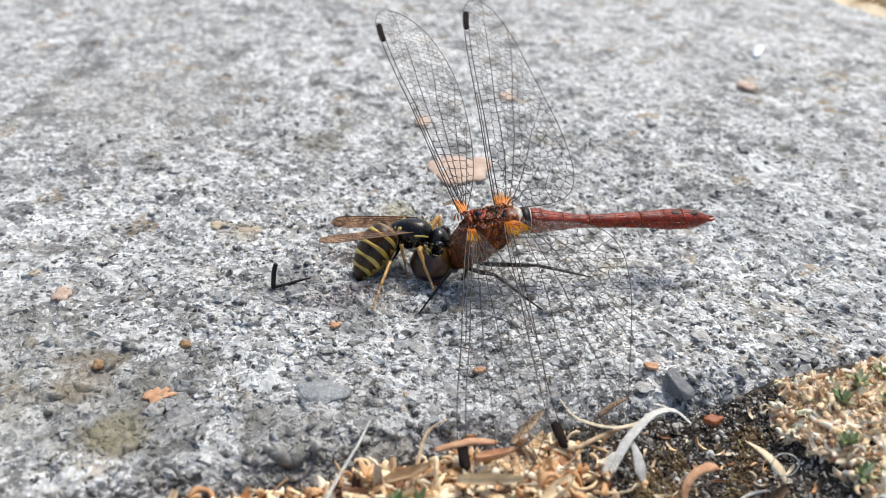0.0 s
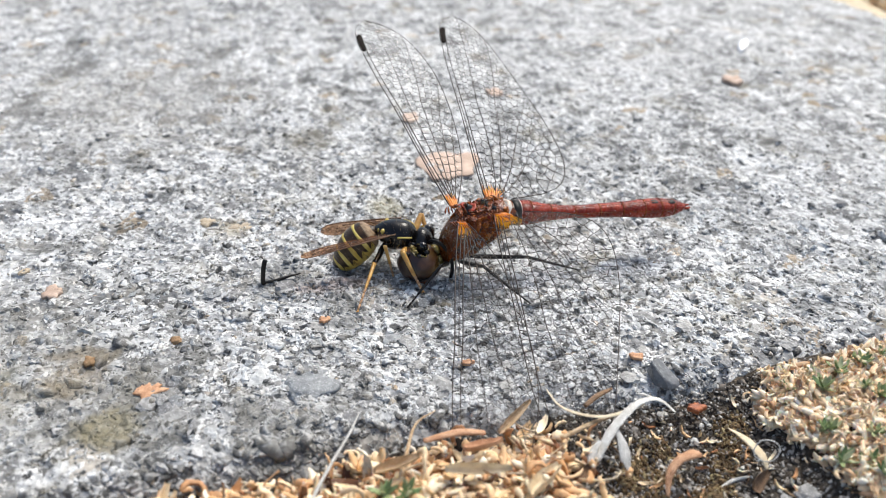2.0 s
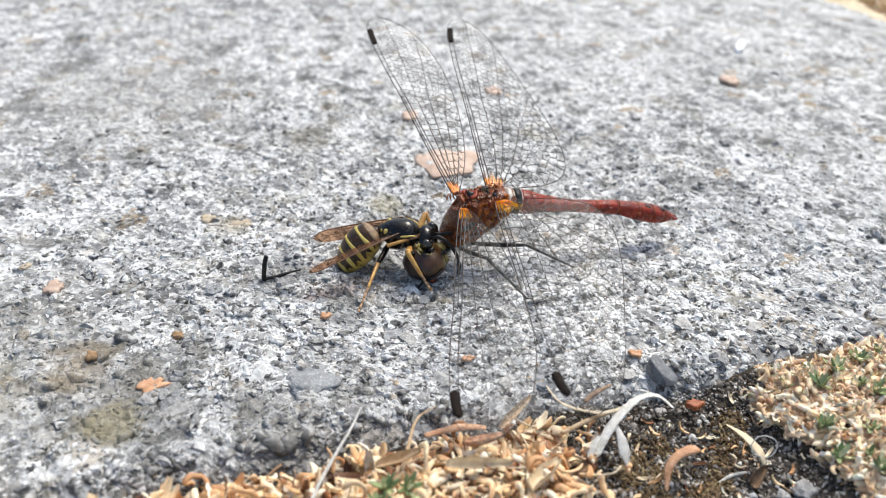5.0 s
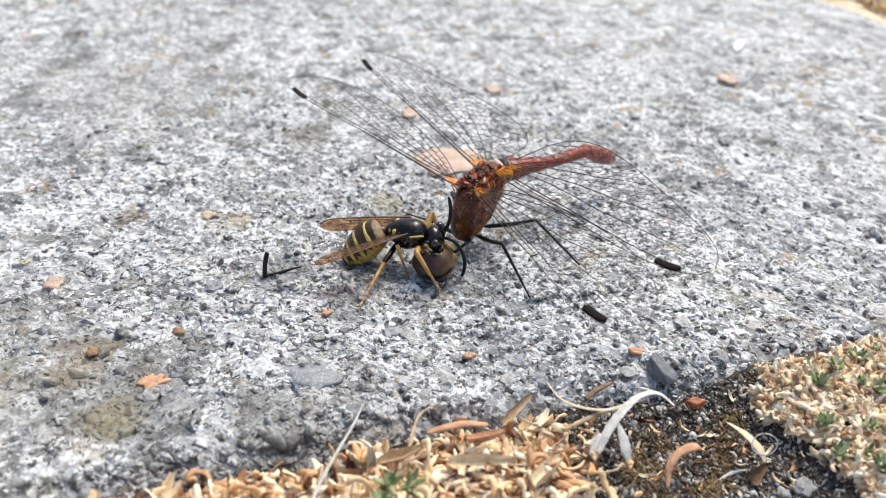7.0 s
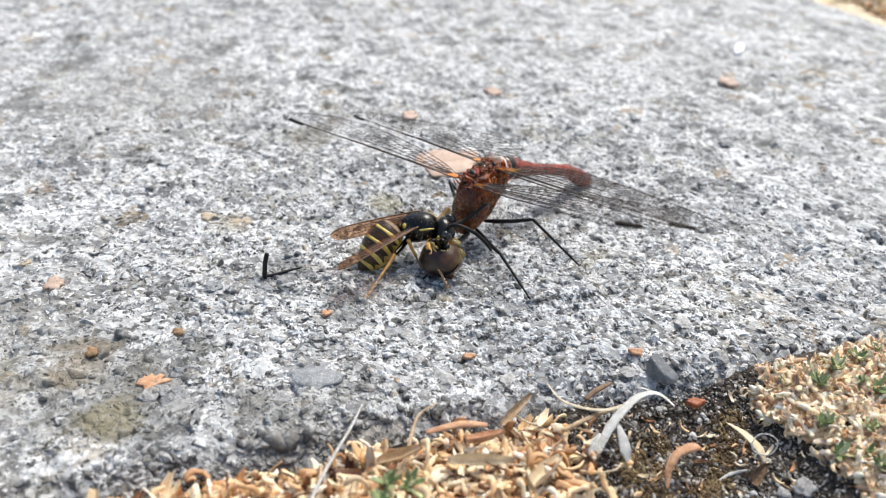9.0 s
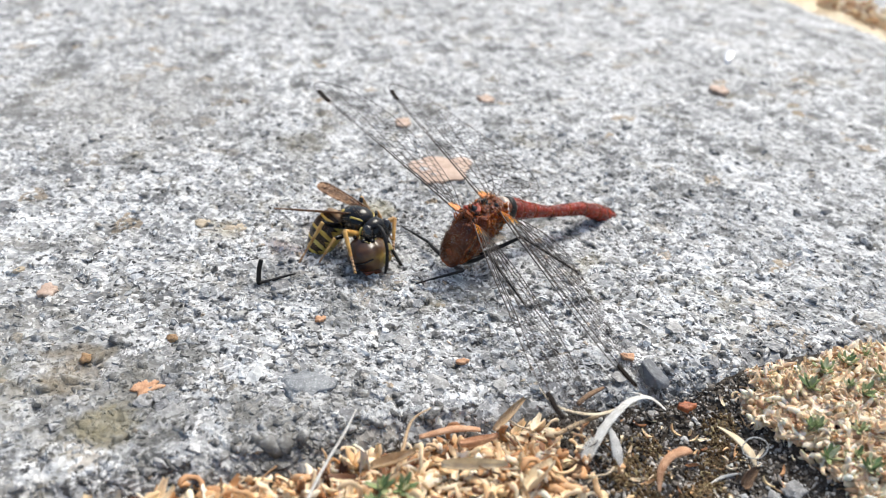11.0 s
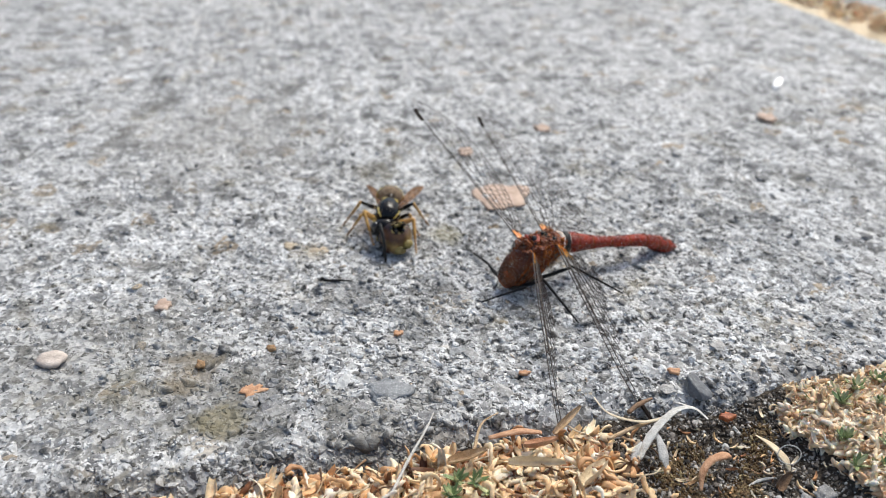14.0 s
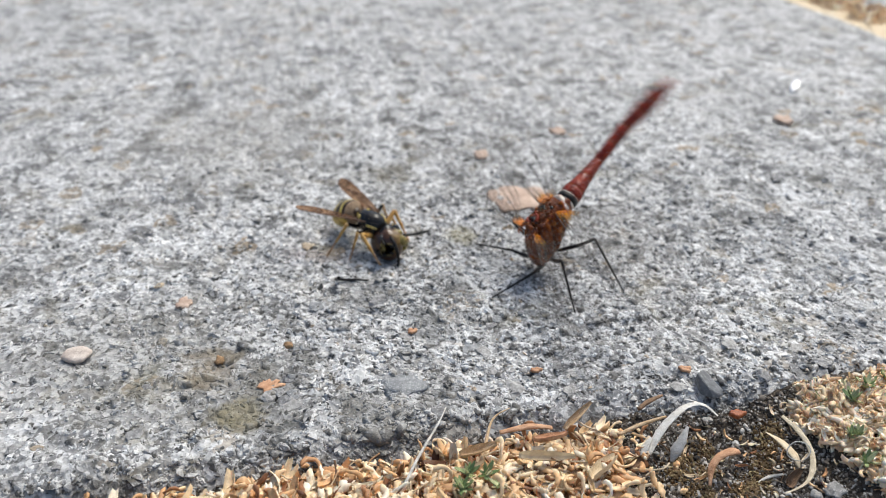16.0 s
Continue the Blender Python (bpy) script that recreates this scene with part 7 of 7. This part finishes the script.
NH_ROWS = [(0, -0.2, 3.7, 82.0), (0.5, 0.8, 5.5, 81.1), (1, -4.3, 7.0, 81.5), (1.5, -0.4, 4.6, 80.8), (2, -0.4, 7.2, 81.8), (2.5, -0.2, 4.9, 83.5), (3, -2.0, 3.6, 83.7), (3.5, -2.0, 3.4, 83.3), (4, -1.0, 3.4, 84.2), (6.5, -2.2, -9.7, 83.5), (7, 2.6, -2.5, 77.6), (7.5, -0.6, -4.0, 76.7), (8, -0.9, -2.0, 77.3), (8.5, -21.4, -7.0, 86.3), (9, -23.7, -9.4, 89.1), (11.5, -34.3, 1.0, 73.7), (12, -32.1, 4.8, 76.5), (12.5, -30.9, 3.6, 79.1), (13, -34.4, 0.6, 72.7), (13.5, -32.6, 3.6, 75.4), (14, -34.3, 2.4, 75.3), (14.5, -33.3, -1.5, 76.4), (15, -3.2, -16.3, 70.5), (15.5, -3.9, -14.6, 73.9), (16, -3.9, -14.4, 73.9)]
WASP_ROWS = [(0, -5.07, -1.43, 4.44, 8, 5.7, -9), (0.5, -5.21, -1.55, 4.45, 9.3, 5.7, -11.1), (1, -5.1, -2.08, 4.45, 12.3, 6.5, -12.2), (1.5, -5.51, -2.31, 4.47, 13.5, 6, -12.4), (2, -5.48, -2.83, 4.49, 12.5, 4.2, -8.8), (2.5, -5.53, -3.05, 4.5, 14.7, 4.1, -8.3), (3, -5.64, -3.03, 4.54, 14.4, 2.7, -6.4), (3.5, -5.59, -3.46, 4.53, 15.1, 0.2, -6.7), (4, -5.67, -3.15, 4.54, 15, 0.1, -6.5), (6.5, -4.02, -3.93, 4.47, 7.6, -1.4, -13.5), (7, -4.24, -3.75, 4.42, 12.6, 0.4, -7.3), (7.5, -4.02, -3.29, 4.44, 13.5, -1.8, -7.8), (8, -3.39, -2.72, 4.47, 13.5, -2.2, -7.5), (8.5, -3.13, -2.64, 4.48, 11.5, -1.8, -9), (9, -3.08, -2.03, 4.47, 13.7, -4.1, -7.5), (11.5, -11.07, 0.66, 4.47, -7.5, -2.7, -45.4), (12, -12.06, 0.78, 4.5, -6.2, 6.4, -50.8), (12.5, -19.41, 4.84, 4.49, -0.6, 11.1, -84.8), (13, -17.81, 5.82, 4.46, -8.2, 12.1, -90.4), (13.5, -17.02, 5.15, 4.48, -8.5, 15.4, -88.6), (14, -16.79, 9.33, 4.48, -11, 17, -89.1), (14.5, -16.07, 6.9, 4.46, -9, 20.3, -97.5), (15, -20.92, 10.33, 4.49, 5.5, 2, -27.7), (15.5, -21.89, 11.42, 4.49, 3.6, -7.5, -30.9), (16, -21.13, 5.55, 4.52, 10.7, 13.4, -31.5)]
GASTER_ROWS = [(0, 0, -25.3, 64.5), (0.5, 0, -27.9, 59.3), (1, 0, -29.7, 52.5), (1.5, -0, -33.1, 37.4), (2, -0, -32.6, 37.7), (2.5, -0, -30.9, 41), (3, 0, -30.4, 40.4), (3.5, 0, -27.4, 41.7), (4, 0, -28, 39.8), (6.5, 0, -26.7, 38.2), (7, 0, -30.5, 18.6), (7.5, 0, -26.3, 28.6), (8, 0, -22.2, 37.8), (8.5, -0, -19.6, 49), (9, 0, -16.9, 54), (11.5, 0, -51, 70.7), (12, -0, -49.7, 27), (12.5, -0, -36.3, -2.6), (13, 0, -41.6, -0.3), (13.5, 0, -42.7, -0.7), (14, 0, -42.2, 0.8), (14.5, 0, -37.4, 7), (15, 0, -38.1, -15.1), (15.5, -0, -34.5, 27.5), (16, 0, -33.9, -6.4)]
WN_ROWS = [(0, -168.1, -7.7, -140.5), (0.5, -162.9, 0, -144.6), (1, -160.3, 5.9, -147.7), (1.5, -160.8, 4.5, -147), (2, -160.5, 6.2, -149.1), (2.5, -160.5, 6, -148.6), (3, -160.3, 6.8, -149.4), (3.5, -160.7, 5.4, -148.5), (4, -160.8, 4.9, -147.6), (6.5, -152.5, 2.6, -123.5), (7, -162.4, -0.1, -141.5), (7.5, -166.8, -7.1, -131.6), (8, -164.2, -5.3, -128.8), (8.5, -159.6, -1.2, -128.9), (9, -164.2, -5.4, -128.2), (11.5, -162.8, 8.3, -161.4), (12, -166.3, -3.7, -155.2), (12.5, -157.6, 15.3, -152.3), (13, -161.7, 19.3, -165.2), (13.5, -160.7, 16, -160.9), (14, -158.6, 28.6, -161.4), (14.5, -160.9, 14.6, -160.4), (15, -168.8, 15.1, 169.7), (15.5, -167.4, -6.6, -144.3), (16, -162.9, 3.4, -154)]
WF_ROWS = [(0, -14.2, 15.5, 177.4), (0.5, -13.1, 16.9, -178.6), (1, -12.6, 21.4, -178.5), (1.5, -13.5, 23.4, 178.6), (2, -14.8, 23, 175.1), (2.5, -14.4, 22.3, 176.2), (3, -14.6, 20.5, 175.8), (3.5, -14.3, 17.2, 176.9), (4, -14.2, 17.2, 177.3), (6.5, -14.9, 2.3, -149.3), (7, -13.6, 7.3, -176.8), (7.5, -13.3, 7.4, -174.8), (8, -14, 2.2, -165), (8.5, -15.6, -0.9, -156.5), (9, -15.9, -1.7, -156.8), (11.5, -14.9, 0.7, 162.8), (12, -12.8, -11.6, 174.5), (12.5, -17.5, 24.3, 168.7), (13, -17.1, 5.7, 158.1), (13.5, -19.6, 14, 158.5), (14, -21.9, 19.6, 156.6), (14.5, -18.4, 20.5, 165.5), (15, -23.9, 5.2, 135), (15.5, -14.5, -2.5, 152.3), (16, -17.3, 8.3, 161.1)]
PREY_ROWS = [(0, -2.55, -4.42, 2.3, 8, 5.7, -9), (0.5, -2.85, -4.62, 2.3, 9.3, 5.7, -11.1), (1, -2.57, -5.08, 2.3, 12.3, 6.5, -12.2), (1.5, -2.78, -5.07, 2.3, 13.5, 6, -12.4), (2, -2.56, -5.46, 2.3, 12.5, 4.2, -8.8), (2.5, -2.44, -5.42, 2.3, 14.7, 4.1, -8.3), (3, -2.47, -5.27, 2.3, 14.4, 2.7, -6.4), (3.5, -2.26, -5.63, 2.3, 15.1, 0.2, -6.7), (4, -2.15, -5.32, 2.3, 15, 0.1, -6.5), (6.5, -1.25, -6.64, 2.3, 7.6, -1.4, -13.5), (7, -0.97, -6.14, 2.3, 12.6, 0.4, -7.3), (7.5, -0.86, -5.86, 2.3, 13.5, -1.8, -7.8), (8, -0.72, -5.47, 2.3, 13.5, -2.2, -7.5), (8.5, -0.1, -5.62, 2.3, 11.5, -1.8, -9), (9, -0.13, -5.27, 2.3, 13.7, -4.1, -7.5), (11.5, -9.42, -3.61, 2.3, -7.5, -2.7, -45.4), (12, -11.1, -3.18, 2.3, -6.2, 6.4, -50.8), (12.5, -16.85, 0.72, 2.3, -0.6, 11.1, -84.8), (13, -16.06, 1.68, 2.3, -8.2, 12.1, -90.4), (13.5, -15.36, 1.11, 2.3, -8.5, 15.4, -88.6), (14, -15.22, 5.41, 2.3, -11, 17, -89.1), (14.5, -14.59, 3.68, 2.3, -9, 20.3, -97.5), (15, -17.99, 7.41, 2.3, 5.5, 2, -27.7), (15.5, -18.35, 8.09, 2.3, 3.6, -7.5, -30.9), (16, -18.23, 3.48, 2.3, 10.7, 13.4, -31.5)]


FAR_FEELER = [(0, 0, 100, -5), (4, 0, 100, -5), (6.5, 0, -4, 0), (7, 0, 4, 0), (7.5, 0, -10, 0), (8, -20, 70, 10), (8.5, 0, 25, 0), (9, -20, 75, 10), (11.5, 0, 135, -20), (14.5, 0, 130, -20), (15.5, -10, 85, -10), (16, -20, 75, 10)]
NEAR_FEELER = [(0, 0, 0, 0), (6.5, 0, -8, 0), (7, 0, 0, 0), (8, 0, -15, 0), (8.5, 0, -45, 0), (9, 0, -40, 0), (11.5, 0, 0, 0), (13.5, 0, -10, 10), (14, 0, -45, 30), (14.5, 0, -10, 10), (16, 0, 0, 0)]


def at_time(rows, t):
    """The row at a time, or between two rows, as a pose."""
    def m(r):
        return pose(r[1] * MM, r[2] * MM, r[3] * MM, *r[4:])
    for a, b in zip(rows, rows[1:]):
        if a[0] <= t <= b[0]:
            return m(a).lerp(m(b), (t - a[0]) / (b[0] - a[0]))
    return m(rows[-1])


# where three feet have shuffled to at the end
LATE_FEET = {(-1.5, -8.5, 0.25): (-2.0, -5.0, 0.25), (10.2, -9.7, 0.25): (8.3, -7.9, 0.25), (16.9, -2.7, 0.25): (15.0, -1.7, 0.25)}


def motions():
    frames = [(r[0], pose(r[1] * MM, r[2] * MM, r[3] * MM, *r[4:])) for r in DRAGONFLY_ROWS]
    walk(DRAGON, frames)
    # abdomen: three stretches in a chain, trembling while the wings whirr
    def bent(r, shake=0.0):
        m, chain = Matrix.Translation(mm((-4.6, 0, 1.0))), []
        for i, long in enumerate((JOINTS[0], JOINTS[1] - JOINTS[0], 0)):
            m = m @ pose(0, 0, 0, 0, r[2 * i], r[2 * i + 1] + shake)
            chain.append(m.copy())
            m = m @ Matrix.Translation(mm((-long, 0, 0)))
        return chain

    keys = [(r[0], bent(r[1:])) for r in ABDOMEN_ROWS if r[0] < 15]
    late = [r for r in ABDOMEN_ROWS if r[0] >= 15]
    for k in range(17):
        t = 15 + k / 16
        mix = [float(np.interp(t, [r[0] for r in late], [r[j] for r in late])) for j in range(1, 7)]
        keys.append((t, bent(mix, (3.6 if k % 2 else -3.6) * min(1, k / 4))))
    for i, stretch in enumerate(DRAGON_ABDOMEN):
        walk(stretch, [(t, chain[i]) for t, chain in keys])
    hinges = {"ff": (2.0, -1.5, 3.0), "fh": (-2.2, -1.5, 2.8), "nf": (2.0, 1.5, 3.0), "nh": (-2.2, 1.5, 2.8)}
    for key, table in (("ff", FF_ROWS), ("fh", FH_ROWS), ("nf", NF_ROWS), ("nh", NH_ROWS)):
        h = hinges[key]
        side = -1 if key[0] == "f" else 1
        rest = [r for r in table if r[0] <= 14.5]
        rows = [(r[0], pose(h[0] * MM, h[1] * MM, h[2] * MM, *r[1:])) for r in rest]
        last = Euler([radians(a) for a in rest[-1][1:]]).to_matrix().to_4x4()
        # whirring: the wings cross the middle of their stroke on every other count
        beat, k = [14.8 + j / 30 for j in range(0, 6)] + [15 + j / 30 for j in range(14)] + [15.5 + j / 30 for j in range(14)] + [16.0, 16 + 1 / 30], 0
        rows.append((14.7, rows[-1][1]))
        for t in beat:
            swing = (0, 1, 0, -1)[k % 4]
            k += 1
            m = Matrix.Rotation((radians(74) * swing + radians(10)) * side, 4, "X") @ last
            m.translation = mm(h)
            rows.append((t, m))
        walk(DRAGON_WINGS[key], rows)
    # feet of the dragonfly stay on the slab
    feet = [(-1.5, -8.5, 0.25), (10.2, -9.7, 0.25), (16.9, -2.7, 0.25), (-5.8, 8.4, 0.25), (3.5, 11.0, 0.25)]
    for leg, foot in zip(DRAGON_LEGS, feet):
        a, b = [], []
        for t, m in frames:
            spot = foot
            if foot == feet[0]:
                spot = (-3.4, -11.2, 0.25) if t <= 4 else (-1.8, -6.2, 0.25)
            if t >= 15.5 and foot in LATE_FEET:
                spot = LATE_FEET[foot]
            knee = m.inverted().to_3x3() @ Vector((-0.4, -1.0, 0.25) if foot == feet[0] else (0.3, 0.9, 0.6) if foot == feet[3] else (-0.1, -0.15, 1.0)) if t >= 6 and foot in feet[:4] else None
            p, q = leg.at(m.inverted() @ mm(spot) / MM, knee)
            a.append((t, p))
            b.append((t, q))
        walk(leg.thigh, a)
        walk(leg.shin, b)

    frames = [(r[0], pose(r[1] * MM, r[2] * MM, r[3] * MM, *r[4:])) for r in WASP_ROWS]
    walk(WASP, frames)
    walk(WASP_GASTER, [(r[0], pose(-2.5 * MM, 0, 0.3 * MM, *r[1:])) for r in GASTER_ROWS])
    walk(WASP_WINGS["wn"], [(r[0], pose(0.2 * MM, -1.3 * MM, 1.2 * MM, *r[1:])) for r in WN_ROWS])
    walk(WASP_WINGS["wf"], [(r[0], pose(0.2 * MM, 1.3 * MM, 1.2 * MM, *r[1:])) for r in WF_ROWS])
    # antennae: pitch, roll and yaw about their sockets
    for side, table in ((1, FAR_FEELER), (-1, NEAR_FEELER)):
        walk(WASP_FEELERS[side], [(t, pose(3.9 * MM, 0.45 * side * MM, 0.1 * MM, roll, pitch, yaw)) for t, roll, pitch, yaw in table])
    # at the end the wasp tips the head over, its hollow side out
    tip = {15: 30, 15.5: 68, 16: 72}
    held = []
    for r in PREY_ROWS:
        m = Matrix.Rotation(radians(tip.get(r[0], 0)), 4, "X") @ pose(0, 0, 0, *r[4:])
        m.translation = mm(r[1:4])
        held.append((r[0], m))
    walk(PREY, held)
    # wasp feet: planted while it feeds, then carried along; the forelegs hold the head
    for k, leg in enumerate(WASP_LEGS):
        s = -1 if k < 3 else 1
        kind = k % 3
        a, b = [], []
        for t, m in frames:
            if kind == 0:
                foot = m.inverted() @ (at_time(PREY_ROWS, t) @ mm((0.9, 3.2 * s, -0.6))) / MM
            elif t <= 9 and k == 2:
                foot = m.inverted() @ mm((-9.1, -13.9, 0.25)) / MM
            else:
                spread = (1.0, 5.4) if kind == 1 else (-2.4, 6.6)
                if t < 11:
                    spread = (0.6, 3.6) if kind == 1 else (-3.2, 4.4)
                at = m @ mm((spread[0], spread[1] * s, -4.4))
                at.z = 0.25 * MM
                foot = m.inverted() @ at / MM
            p, q = leg.at(foot, Vector((0, 0.5 * s, 1.0)) if t > 11 and kind else Vector((0, 1.2 * s, 1.0)) if k == 0 else None)
            a.append((t, p))
            b.append((t, q))
        walk(leg.thigh, a)
        walk(leg.shin, b)
    # two loose straws that the whirring wings blow across the soil
    rest = pose(*mm(CURL_AT))
    hop, lie = pose(0.0246, -0.0292, 0.0012, 35, 0, 118), pose(0.0288, -0.0304, 0.0003, 0, -6, 97)
    walk(CURL, [(0, rest), (14.6, rest), (14.75, pose(0.020, -0.0275, 0.0022, 0, 0, 80)), (14.9, hop), (15.0, hop), (15.1, pose(0.0285, -0.032, 0.003, 20, 0, 108)), (15.2, lie), (16, lie)])
    rest, lie = pose(*mm(TONGUE_AT)), pose(0.0180, -0.0303, 0.0002, 10, 14, -38)
    walk(TONGUE, [(0, rest), (14.6, rest), (14.8, pose(0.0160, -0.0308, 0.0006, 0, 0, 8)), (14.9, pose(0.0158, -0.0311, 0.0006, 0, 0, 0)), (15.1, lie), (16, lie)])
    # the torn leg stands on its bend until the wasp treads it down and drags it
    stand, flat = pose(-20.3 * MM, -8.1 * MM, 0.1 * MM), pose(-24.2 * MM, -3.6 * MM, 0.3 * MM, 56, 25, -8)
    walk(LIMB, [(0, stand), (9, stand), (11.3, stand), (11.5, flat), (16, flat)])


motions()
